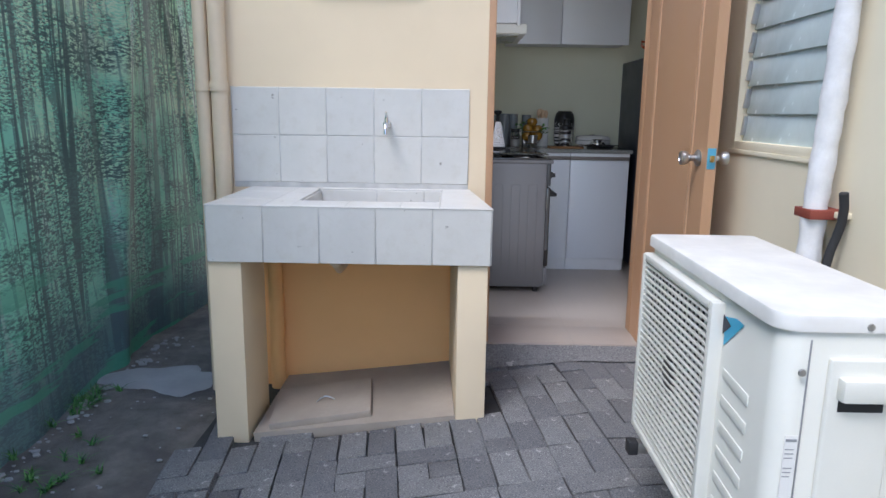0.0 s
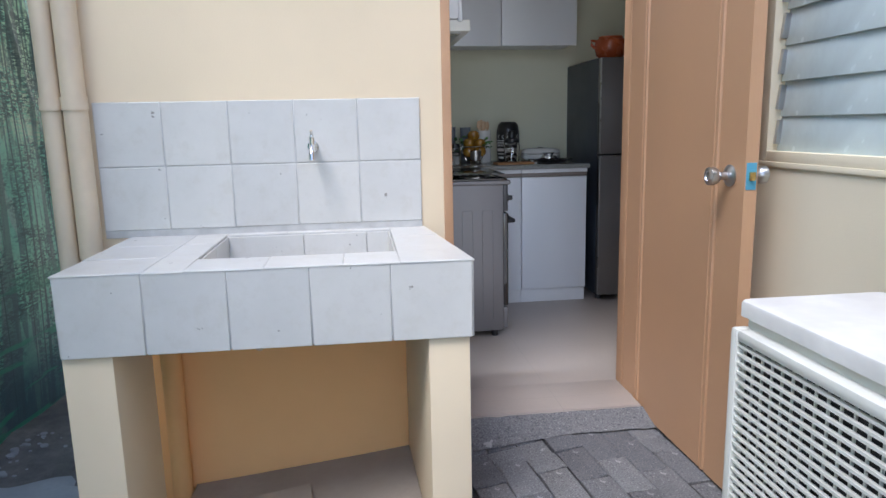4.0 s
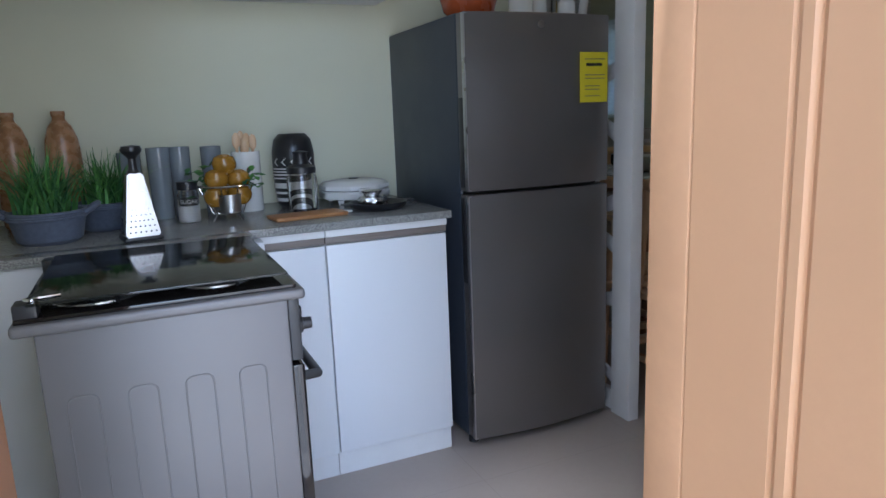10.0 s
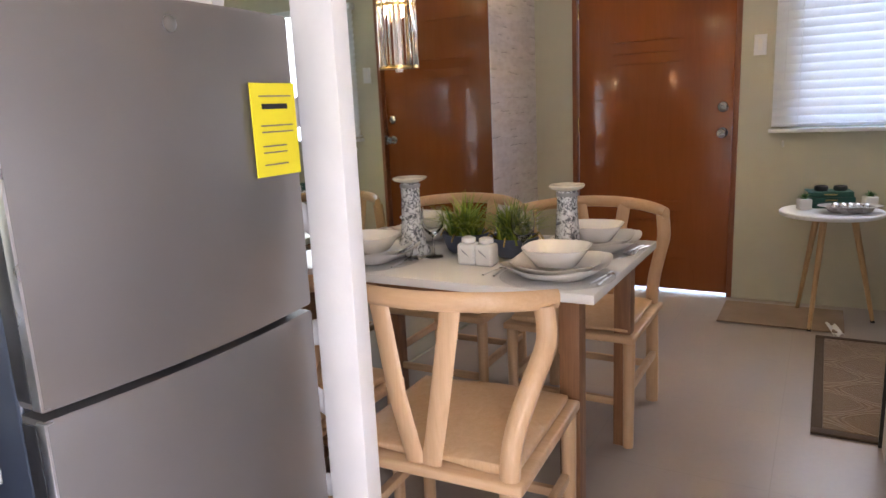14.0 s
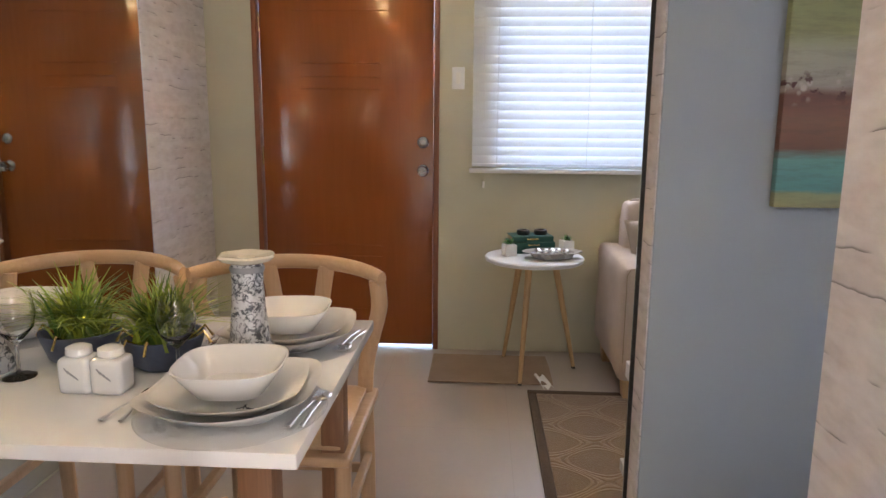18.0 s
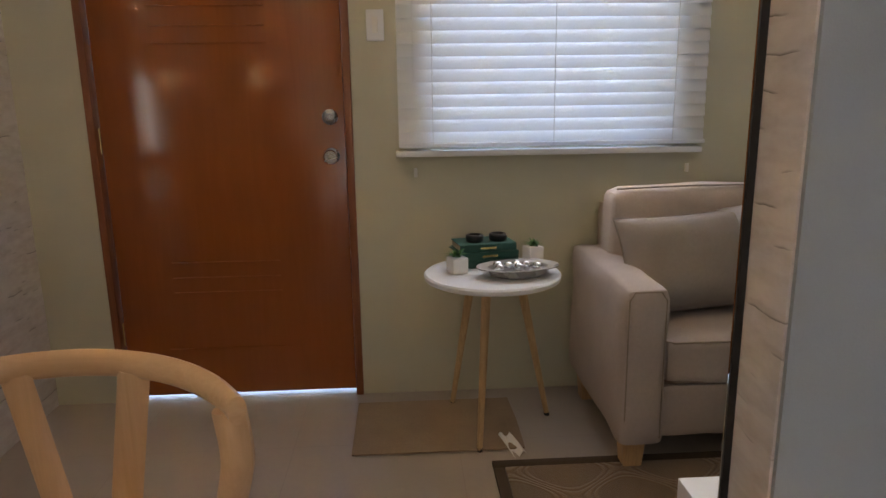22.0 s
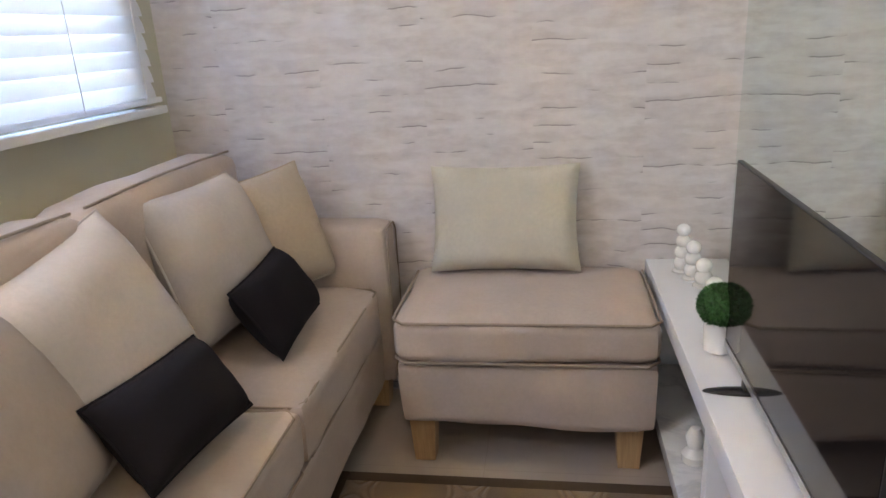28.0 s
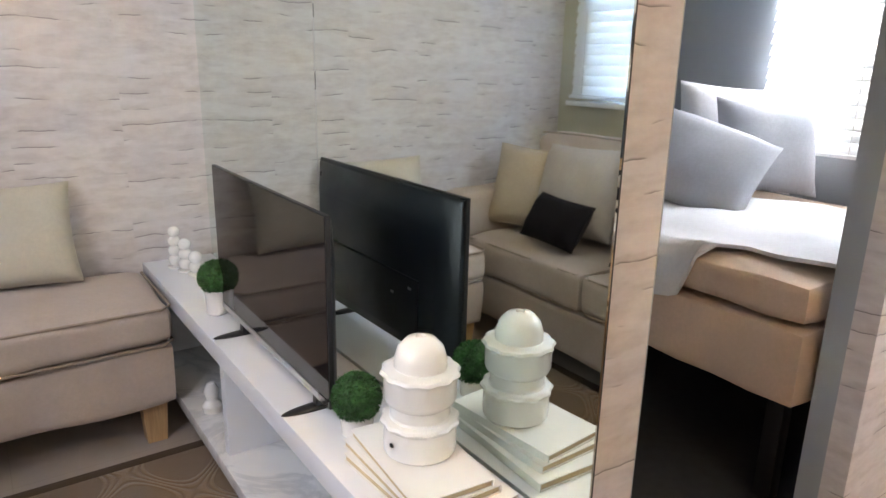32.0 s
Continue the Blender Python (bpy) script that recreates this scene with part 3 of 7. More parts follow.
def rug_pile(name):
    """Brown cut pile with a carved lattice of wavy double lines."""
    n = Nodes(name)
    x, y, z = n.xyz()
    wob = n.noise(3, 2, .5)
    kx, ky = 2 * math.pi / .31, 2 * math.pi / .38
    a = n.math("COSINE", n.math("MULTIPLY", x, kx))
    b = n.math("COSINE", n.math("MULTIPLY", y, ky))
    f = n.math("ADD", n.math("ADD", a, b), n.math("MULTIPLY", n.math("SUBTRACT", wob, .5), .5))
    d = n.math("ABSOLUTE", f)
    near_ = [n.math("ABSOLUTE", n.math("SUBTRACT", d, k)) for k in (.14, .46, .46)]
    band = n.math("MINIMUM", n.math("MINIMUM", near_[0], near_[1]), near_[2])
    line = n.grey(band, .05, .13, 1, 0)
    fine, mid = n.noise(400, 3, .7), n.noise(14, 4)
    ribs = n.noise(30, 2, .5, n.scaled((1, 8, 1)))
    c = n.mix(n.grey(fine, .3, .7), (.118, .068, .031), (.21, .132, .062))
    c = n.mix(n.grey(ribs, .45, .7, 0, .5), c, (.12, .07, .03))
    c = n.mix(n.math("MULTIPLY", line, .5), c, (.27, .19, .105))
    n.set(Base_Color=c, Roughness=.95, Sheen_Weight=.3)
    n.bump(n.math("ADD", n.math("MULTIPLY", fine, .5), n.math("MULTIPLY", line, 1.0)), .6, .004)
    return n.mat


def canvas_print(name):
    """An abstract seaside in loose brush bands."""
    n = Nodes(name)
    x, y, z = n.xyz()
    flat = n.join(y, z, 0.0)
    w = n.noise(5, 5, .7, n.scaled((.5, 3, 1), flat))
    zz = n.math("ADD", z, n.math("MULTIPLY", n.math("SUBTRACT", w, .5), .05))
    c = n.ramp(n.grey(zz, 0, .74), [(0, (.36, .34, .17)), (.045, (.30, .33, .18)), (.06, (.11, .30, .29)), (.17, (.16, .36, .33)), (.20, (.20, .10, .07)),
                                  (.30, (.25, .13, .09)), (.38, (.20, .09, .07)), (.42, (.40, .36, .30)), (.52, (.42, .41, .31)), (.60, (.33, .34, .17)), (1, (.30, .30, .12))])
    dots = n.voronoi(34, n.scaled((1, .9, 1), flat))
    row = n.math("MULTIPLY", n.grey(zz, .26, .29), n.grey(zz, .35, .32), True)
    c = n.mix(n.math("MULTIPLY", n.grey(dots, .35, .2), row, True), c, (.55, .48, .42))
    c = n.mix(n.math("MULTIPLY", n.grey(n.noise(30, 3, .6, flat), .56, .62), row, True), c, (.10, .04, .04))
    c = n.mix(n.grey(n.noise(12, 5, .7, n.scaled((.6, 4, 1), flat)), .45, .7, 0, .35), c, (.10, .09, .07))
    n.set(Base_Color=c, Roughness=.7)
    n.bump(n.noise(300, 3), .3, .001)
    return n.mat


def floral_glaze(name):
    n = Nodes(name)
    petal = n.noise(95, 4, .75, None, .6)
    stem = n.grey(n.math("ABSOLUTE", n.math("SUBTRACT", n.noise(38, 2, .5, None, .8), .5)), .012, .03, 1, 0)
    spray = n.grey(n.noise(26, 3, .6), .44, .52)
    ink = n.math("ADD", n.math("MULTIPLY", n.grey(petal, .50, .54), spray), n.math("MULTIPLY", stem, .8), True)
    c = n.mix(n.math("MULTIPLY", ink, .9), (.66, .67, .68), (.055, .06, .072))
    return n.set(Base_Color=c, Roughness=.16)


def marble(name):
    n = Nodes(name)
    v = n.noise(2.2, 6, .62, None, 1.8)
    vein = n.grey(n.math("ABSOLUTE", n.math("SUBTRACT", v, .5)), .0, .05, 1, 0)
    c = n.mix(n.math("MULTIPLY", vein, .5), n.mix(n.grey(n.noise(4, 3), .3, .7), (.70, .70, .70), (.80, .79, .78)), (.42, .43, .45))
    return n.set(Base_Color=c, Roughness=.2)


def blades(name, lo, hi):
    n = Nodes(name)
    c = n.mix(n.island(), lo, hi)
    c = n.mix(n.grey(n.noise(30, 2), .4, .7, 0, .4), c, tuple(x * .6 for x in lo))
    n.set(Base_Color=c, Roughness=.55)
    n.bsdf.inputs["Subsurface Weight"].default_value = 0
    return n.mat


M["granite"] = granite("speckled_granite")
M["glass"] = clear_glass("clear_glass")
M["pane"] = sheer("window_pane", (.85, .92, .93), .12)
M["film_blue"] = plain("blue_protective_film", (.12, .42, .62), .35, .3, .1, bump=0)
M["jalousie"] = plain("frosted_louvre_glass", (.54, .63, .63), .22, var=.10, scale=8, bump=.04)
M["floor_in"] = tile_floor("beige_floor_tile", (.385, .335, .295), .60, (.28, .25, .22))
M["tile"] = wall_tile("pale_glazed_tile")
M["paver"] = paver("grey_concrete_paver")
M["dirt"] = dirt("dry_dirt")
M["forest"] = forest_print("forest_print")
M["rug"] = rug_pile("rug_pile")
M["rug_edge"] = fabric("dark_rug_binding", (.075, .05, .03))
M["canvas"] = canvas_print("seaside_canvas")
M["floral"] = floral_glaze("blue_flower_glaze")
M["marble"] = marble("white_marble")
M["grass_dark"] = blades("dark_grass", (.025, .10, .035), (.15, .38, .08))
M["grass_light"] = blades("fresh_grass", (.05, .14, .014), (.42, .50, .055))
M["sofa"] = fabric("beige_upholstery", (.475, .395, .34))
M["sofa_pipe"] = fabric("brown_piping", (.30, .24, .19))
M["cush_brown"] = fabric("taupe_cushion", (.33, .275, .235))
M["cush_grey"] = fabric("grey_beige_cushion", (.47, .425, .39))
M["cush_tan"] = fabric("tan_cushion", (.46, .375, .28))
M["cush_black"] = fabric("charcoal_velvet", (.010, .0085, .011), sheen=.0)
M["cush_cream"] = fabric("cream_cushion", (.56, .52, .43))
M["linen"] = fabric("white_bedlinen", (.72, .73, .76))
M["pillow_grey"] = fabric("silver_grey_pillow", (.44, .46, .50))
M["bed_cloth"] = fabric("beige_bed_upholstery", (.62, .48, .37))
M["mat"] = fabric("woven_doormat", (.30, .22, .15), 500, .12)
M["blind"] = plain("white_blind_slat", (.80, .81, .83), .45, var=.02, bump=.03)
_t = M["blind"].node_tree
_tr, _mx = _t.nodes.new("ShaderNodeBsdfTranslucent"), _t.nodes.new("ShaderNodeMixShader")
_tr.inputs["Color"].default_value, _mx.inputs[0].default_value = (.95, .95, .94, 1), .33
_t.links.new(_t.nodes["Principled BSDF"].outputs[0], _mx.inputs[1])
_t.links.new(_tr.outputs[0], _mx.inputs[2])
_t.links.new(_mx.outputs[0], _t.nodes["Material Output"].inputs["Surface"])
M["yellow"] = plain("yellow_card", (.72, .62, .02), .5, var=.05, bump=0)
M["terracotta"] = plain("red_glazed_pot", (.42, .09, .03), .25, var=.2, scale=14)
M["jug"] = plain("brown_speckled_stoneware", (.36, .19, .09), .28, var=.25, scale=40, grain=160)
M["denim"] = fabric("blue_grey_basket", (.11, .13, .18), 200, .2)
M["smoke_lid"] = sheer("smoked_lid_glass", (.012, .013, .012), .80)
M["smoke"] = plain("smoked_grey_glass", (.22, .245, .27), .12, var=.1)
M["orange"] = plain("ripe_mandarin", (.33, .165, .02), .25, var=.35, scale=16, bump=.3, grain=160)
M["board"] = wood("wooden_board", (.46, .23, .09), (.34, .15, .05), .5, axis=0)
M["foil"] = plain("crumpled_foil", (.78, .78, .78), .22, 1.0, .1, 20, .8, 60, .006)
M["paper"] = plain("white_paper", (.78, .77, .74), .7, var=.04)
M["pages"] = plain("book_pages", (.55, .45, .30), .85, var=.15, scale=4, grain=500)
M["green_cloth"] = plain("dark_green_cloth_cover", (.010, .075, .055), .5, var=.12, grain=300)
M["grey_bar"] = plain("grey_print", (.30, .30, .31), .7)
M["blue"] = plain("light_blue_print", (.05, .42, .66), .45, bump=0)
M["navy"] = plain("navy_print", (.012, .02, .04), .45, bump=0)
M["red_clip"] = plain("rust_red_clip", (.25, .055, .035), .6)
M["screw"] = plain("dull_screw", (.38, .37, .35), .45, .8)
M["drawer_trim"] = wood("grey_oak_trim", (.23, .19, .165), (.15, .125, .105), .45, axis=0)
M["dark_floor"] = plain("near_black_sheet", (.03, .03, .034), .95, var=.3, scale=30, bump=.5)

# ---------------------------------------------------------------- plan, in metres
XE, YN, YS = 5.715, 5.655, 1.743          # east wall, mirror wall, south wall of the living room
YB, XB = 3.278, 1.556                    # outer faces of the back wall and of the bedroom wall
XW, YK = .34, 5.42                     # kitchen: west and north walls
XP0, XP1, YP = 3.805, 3.93, 3.662       # partition between bedroom and living room
XC, YC = 2.91, 3.645                    # end and face of the corridor wall
H = 2.55
YI = 3.53                                # inner face of the back wall


def wall_x(name, x0, x1, y0, y1, z0, z1, holes, mat, label="", cat="wall"):
    """A wall along x with openings (a0, a1, low, high)."""
    bm = B()
    cuts = sorted({x0, x1, *[h[0] for h in holes], *[h[1] for h in holes]})
    for a, b in zip(cuts, cuts[1:]):
        spans = [(z0, z1)]
        for h in holes:
            if h[0] <= a + 1e-6 and b <= h[1] + 1e-6:
                spans = [(z0, h[2])] * (h[2] > z0 + 1e-4) + [(h[3], z1)] * (h[3] < z1 - 1e-4)
        for p, q in spans:
            box(bm, a, b, y0, y1, p, q)
    bmesh.ops.remove_doubles(bm, verts=bm.verts, dist=1e-5)
    return setting(name, bm, mat, label, cat)


def wall_y(name, y0, y1, x0, x1, z0, z1, holes, mat, label="", cat="wall"):
    bm = B()
    cuts = sorted({y0, y1, *[h[0] for h in holes], *[h[1] for h in holes]})
    for a, b in zip(cuts, cuts[1:]):
        spans = [(z0, z1)]
        for h in holes:
            if h[0] <= a + 1e-6 and b <= h[1] + 1e-6:
                spans = [(z0, h[2])] * (h[2] > z0 + 1e-4) + [(h[3], z1)] * (h[3] < z1 - 1e-4)
        for p, q in spans:
            box(bm, x0, x1, a, b, p, q)
    bmesh.ops.remove_doubles(bm, verts=bm.verts, dist=1e-5)
    return setting(name, bm, mat, label, cat)


DOOR_K = (.637, 1.425, -.2, 2.03)      # back doorway
DOOR_F = (4.36, 5.38, -.2, 2.08)       # front doorway, along y
WIN_1 = (3.08, 4.06, 1.05, 2.02)
WIN_2 = (1.97, 2.52, 1.05, 2.02)
WIN_B = (2.20, 2.885, .935, 2.0)
WIN_B_IN = (2.62, 3.36, .88, 2.0)      # its inner reveal

wall_y("wall_west_outer", YB + .09, 9.0, -.64, -.55, -.4, 3.1, [], M["cream"], "cream painted side wall")
# back wall: outer leaf, inner leaf
wall_x("wall_back", -.64, XB, YB, YB + .09, -.4, 3.1, [DOOR_K], M["cream"], "cream painted plaster wall behind the sink", "wall")
wall_x("wall_kitchen_south", XW - .1, XB + .05, YB + .09, YI, -.1, H, [DOOR_K], M["kitchen_wall"], "pale kitchen wall with the doorway")
wall_y("wall_bedroom_outer", -3.0, YB, XB, XB + .08, -.4, 3.1, [WIN_B], M["cream_pale"], "pale cream plaster wall with louvred window")
wall_y("wall_bedroom_west", YS - .1, YC - .12, XB + .08, XB + .15, 0, H, [WIN_B_IN], M["greyblue"], "grey painted bedroom wall with window")
wall_x("wall_bedroom_south", XB + .08, XP0, YS - .1, YS, 0, H, [], M["greyblue"], "grey painted bedroom wall")
wall_y("wall_kitchen_west", YI, YK + .1, XW - .1, XW, 0, H, [], M["kitchen_wall"], "pale kitchen wall")
wall_x("wall_kitchen_north", XW, 2.42, YK, YK + .1, 0, H, [], M["kitchen_wall"], "pale green-cream kitchen wall")
wall_y("wall_dining_return", YK + .1, YN, 2.32, 2.42, 0, H, [], M["olive"], "olive painted wall return")
wall_x("wall_north", 2.32, XE + .16, YN, YN + .12, 0, H, [], M["olive"], "olive painted dining wall")
wall_y("wall_east", YS - .1, YN, XE, XE + .09, 0, H, [DOOR_F, WIN_1, WIN_2], M["olive"], "olive green painted wall with front door and windows")
wall_y("wall_east_outer", YS - .3, YN + .12, XE + .09, XE + .16, -.3, 3.1, [DOOR_F, WIN_1, WIN_2], M["cream_pale"], "pale cream outer wall")
wall_x("wall_south", XP0, XE, YS - .1, YS, 0, H, [], M["stone"], "pale stacked-stone wallpaper wall")
# corridor wall with wallpaper on its face, grey towards the bedroom
wall_x("wall_corridor", XB + .052, XC, YC - .06, YC, 0, H, [], M["stone"], "stacked-stone wallpaper on the corridor wall")
wall_x("wall_corridor_inner", XB + .15, XC, YC - .12, YC - .06, 0, H, [], M["greyblue"], "grey painted bedroom wall")
# partition: grey leaf to the bedroom, wallpapered leaf to the living room
wall_y("wall_partition", YS, YP - .004, XP0, XP0 + .008, 0, H, [], M["greyblue"], "grey-blue painted partition wall")
wall_y("wall_partition_papered", YS, YP, XP0 + .008, XP1 - .0085, 0, H, [], M["stone"], "partition end with stacked-stone wallpaper")
bm = B()
box(bm, XP1 - .004, XP1, YS + .002, YP + .012, .02, H - .05)
setting("mirror_west", bm, M["mirror"], "wall-high mirror facing the sofa", "mirror")
bm = B()
box(bm, XP1 - .008, XP1 - .0045, YS + .002, YP + .0115, 0, H - .02)
setting("mirror_edge", bm, M["black"], "black backing board of the mirror", "trim")
bm = B()
for yy in (2.72,):
    box(bm, XP1 + .0003, XP1 + .0012, yy, yy + .0012, .02, H - .05)
setting("mirror_joint", bm, M["steel"], "thin joint between mirror sheets", "trim")
# mirror and wallpaper on the dining wall
XMI = 5.0
bm = B()
box(bm, 2.44, XMI, YN - .012, YN - .001, .02, H - .05)
setting("mirror_north", bm, M["mirror"], "large wall mirror behind the dining table", "mirror")
bm = B()
box(bm, XMI, XE, YN - .014, YN - .001, 0, H)
setting("wallpaper_panel", bm, M["stone"], "strip of stacked-stone wallpaper", "wall covering")

# floors and ceiling
bm = B()
box(bm, XW - .1, XE + .16, YB + .09, YN + .1, -.12, 0)
box(bm, XB + .08, XE + .16, YS - .3, YB + .09, -.12, 0)
bmesh.ops.remove_doubles(bm, verts=bm.verts, dist=1e-5)
setting("floor", bm, M["floor_in"], "beige glossy floor tiles", "floor")
bm = B()
box(bm, XW - .1, XE + .16, YB, YN + .12, H, H + .12)
box(bm, XB, XE + .16, YS - .3, YB, H, H + .12)
setting("ceiling", bm, M["ceiling"], "plain white ceiling", "ceiling")
bm = B()
box(bm, DOOR_K[0], 1.371, YB - .012, YI, -.10, .004, .003)
box(bm, 1.3712, DOOR_K[1], 3.468, YI, -.10, .0038, .003)
setting("threshold", bm, M["floor_in"], "tiled door threshold", "threshold")
# outer ground: slopes down to the west
def ground_z(x, y):
    return -.045 + .116 * max(-1.3, min(0, x - 1.05))


bm = B()
sheet(bm, lambda u, v: (.60 + .80 * u, 3.265 - .11 * v + .006 * noise.noise((u * 9, v * 3, 2)), -.004 + v * (ground_z(.60 + .80 * u, 0) + .010) + .003 * noise.noise((u * 20, v * 4, 5))), 40, 6)
setting("door_apron", bm, M["paver"], "rough grey cement fillet before the threshold", "pavement")
# added slab, out of view, so that the gap under the front door shines
bm = B()
box(bm, XE + .161, XE + 1.6, 3.6, 6.2, -.3, -.012, .01)
setting("front_porch", bm, M["slab"], "unseen pale slab added to brighten the gap under the front door", "pavement")
# thin near-black sheet over the bedroom floor, also under the bed
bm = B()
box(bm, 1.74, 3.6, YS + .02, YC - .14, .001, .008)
solid("bedroom_rug", bm, M["dark_floor"], "near-black sheet on the bedroom floor", "rug")

bm = B()
sheet(bm, lambda u, v: (-40 + 80 * u, -40 + 80 * v, -.42), 8, 8)
setting("ground", bm, M["dirt"], "bare dry earth", "ground")
bm = B()
def yard(u, v):
    x, y = -2.2 + 1.75 * u, -2.5 + 8.0 * v
    return (x, y, ground_z(min(x, -.35), y) - .035 + .03 * noise.noise((x * 2.2, y * 2.2, 0)) + .012 * noise.noise((x * 9, y * 9, 2)))
sheet(bm, yard, 50, 190)
setting("yard_soil", bm, M["dirt"], "bare grey-brown soil with pebbles", "ground")
bm = B()
sheet(bm, lambda u, v: (-.49 + 2.09 * u, -2.5 + 5.75 * v, ground_z(-.49 + 2.09 * u, 0) - .022), 22, 4)
setting("paver_bed", bm, M["gap"], "sand bed between the pavers", "pavement")
bm = B()
def patch(u, v):
    a, r = 2 * math.pi * u, v * (1 + .5 * noise.noise((math.cos(2 * math.pi * u) * 2.2, math.sin(2 * math.pi * u) * 1.5, 4)))
    x, y = -.92 + .31 * r * math.cos(a), 3.32 + .20 * r * math.sin(a)
    return (x, y, ground_z(-.92, 0) - .022 + .006 * noise.noise((x * 9, y * 9, 1)) - .024 * v ** 5)
sheet(bm, patch, 36, 6)
setting("cement_patch", bm, M["cement"], "spilled patch of grey cement on the soil", "ground")

# ================================================================ the yard
# --- printed tarpaulin
def tarp_at(u, v):
    y = -1.6 + 6.4 * u
    z0 = ground_z(-1.2, y) - .11 + .05 * noise.noise((y * 1.3, 0, 0)) - .03 * math.sin(y * 1.9)
    z = z0 + (2.95 - z0) * v
    fold = .035 * noise.noise((y * 1.2, z * .5, 1)) + .014 * noise.noise((y * 5, z * 1.1, 5)) + .03 * math.sin(y * 3 + z * 1.2) * (1 - v)
    pull = .05 * math.exp(-((y - 3.55 - .14 * z) / .09) ** 2) + .022 * math.exp(-((y - 4.73 + .26 * z) / .03) ** 2) + .018 * math.exp(-((y - 4.86 + .22 * z) / .025) ** 2)
    return (-1.20 + .015 * (1 - v) ** 2 + fold + pull, y, z)


bm = B()
sheet(bm, tarp_at, 320, 40, .002)
tarp = thing("printed_tarpaulin", "hanging tarpaulin printed with a green forest", "tarpaulin")
part("tarp_sheet", bm, M["forest"], tarp, "glossy sheet with forest print")
bm = B()
tube(bm, [(-1.19, -1.6, 2.96), (-1.19, 4.8, 2.96)], .02)
part("top_bar", bm, M["steel"], tarp, "steel bar along the top")
for yy in (-1.5, 1.6, 4.7):
    bm = B()
    tube(bm, [(-1.23, yy, -.4), (-1.23, yy, 3.0)], .024)
    part("post", bm, M["steel"], tarp)

# --- tiled utility sink
SX0, SX1, SY0, SZ0, SZ1 = -.405, .626, 2.665, .508, .702
sink = thing("utility_sink", "outdoor laundry sink of pale tiles on plastered legs", "sink")
BX0, BX1, BY0, BY1, BZ = -.095, .445, 2.815, 3.235, .56    # basin
bm = B()
for a in ((SX0, BX0, SY0, YB), (BX1, SX1, SY0, YB), (BX0, BX1, SY0, BY0), (BX0, BX1, BY1, YB)):
    box(bm, *a, SZ0, SZ1 + .0125)
box(bm, BX0, BX1, BY0, BY1, SZ0, BZ)
part("basin_body", bm, M["grout"], sink, "cement body with grey joints")
for x0, x1, y1 in ((SX0 - .004, SX0 + .119, 2.98), (SX1 - .114, SX1 - .006, YB)):
    bm = B()
    box(bm, x0, x1, SY0 + .008, y1, ground_z(x0, 0) - .08, SZ0, .006)
    part("leg", bm, M["cream"], sink, "cream plastered leg")
bm = B()
sheet(bm, lambda u, v: (-.27 + .78 * u, SY0 + .012 + .62 * v, ground_z(-.27 + .78 * u, 0) + .018), 4, 2, -.07)
part("base_slab", bm, M["slab"], sink, "beige cement base slab")
bm = B()
box(bm, -.385, .51, YB - .012, YB - .002, -.3, SZ0)
part("back_panel", bm, M["peach"], sink, "orange painted wall under the basin")
bm = B()
tube(bm, [(.02, 2.93, .49), (.02, 2.93, .44)], .022, 12)
tube(bm, [(.02, 2.93, .445), (.02, 3.02, .40), (.02, 3.26, .39)], .017, 12)
part("drain_pipe", bm, M["pvc"], sink, "short painted drain")

cover = thing("drain_cover", "loose cement cover slab with wire handle", "cover", pose(-.03, 2.88, ground_z(-.03, 0) + .018, 0, -6.6, 6))
bm = B()
box(bm, -.20, .20, -.17, .17, 0, .03, .006)
part("slab", bm, M["slab"], cover)
bm = B()
tube(bm, [(-.025 + .0125 * i, -.02, .03 + .02 * math.sin(math.pi * i / 6)) for i in range(7)], .003, 6)
part("wire_handle", bm, M["steel"], cover, "bent wire handle")

# --- faucet
tap = thing("faucet", "small chrome wall faucet over the sink", "faucet", pose(.20, YB - .008, 1.0))
bm = B()
tube(bm, [(0, 0, 0), (0, -.045, 0)], .011, 12)
lathe(bm, [(.018, 0), (.018, .006), (.012, .01)], 16, (0, 0, 0), pose(0, 0, 0, 90))
tube(bm, [(0, -.045, 0), (0, -.07, -.004), (0, -.085, -.022), (0, -.088, -.042)], .0095, 12)
part("spout", bm, M["chrome"], tap)
bm = B()
tube(bm, [(0, -.045, .005), (0, -.045, .03)], .009, 12)
box(bm, -.005, .005, -.065, -.03, .03, .037, .002)
tube(bm, [(0, -.05, .034), (0, -.062, .052)], .005, 8)
part("lever", bm, M["chrome"], tap)

# --- pipes on the wall
for x, r, lo in ((-.595, .030, -.30), (-.525, .036, .66)):
    p = thing("drain_pipe", "cream painted waste pipe against the wall", "pipe", None, "waste pipes")
    bm = B()
    tube(bm, [(x, YB - .038, lo), (x, YB - .038, 2.95)], r, 18)
    part("pipe", bm, M["pvc"], p)
    bm = B()
    tube(bm, [(x, YB - .038, 1.13), (x, YB - .038, 1.17)], r + .004, 18)
    part("coupling", bm, M["pvc"], p)
    bm = B()
    tube(bm, [(x, YB - .038, 2.3), (x, YB - .038, 2.34)], r + .004, 18)
    part("coupling", bm, M["pvc"], p)
p = thing("sink_waste_pipe", "orange-painted waste pipe under the basin", "pipe", None)
bm = B()
tube(bm, [(-.308, YB - .05, -.24), (-.308, YB - .05, .494)], .033, 18)
part("pipe", bm, M["peach"], p)
bm = B()
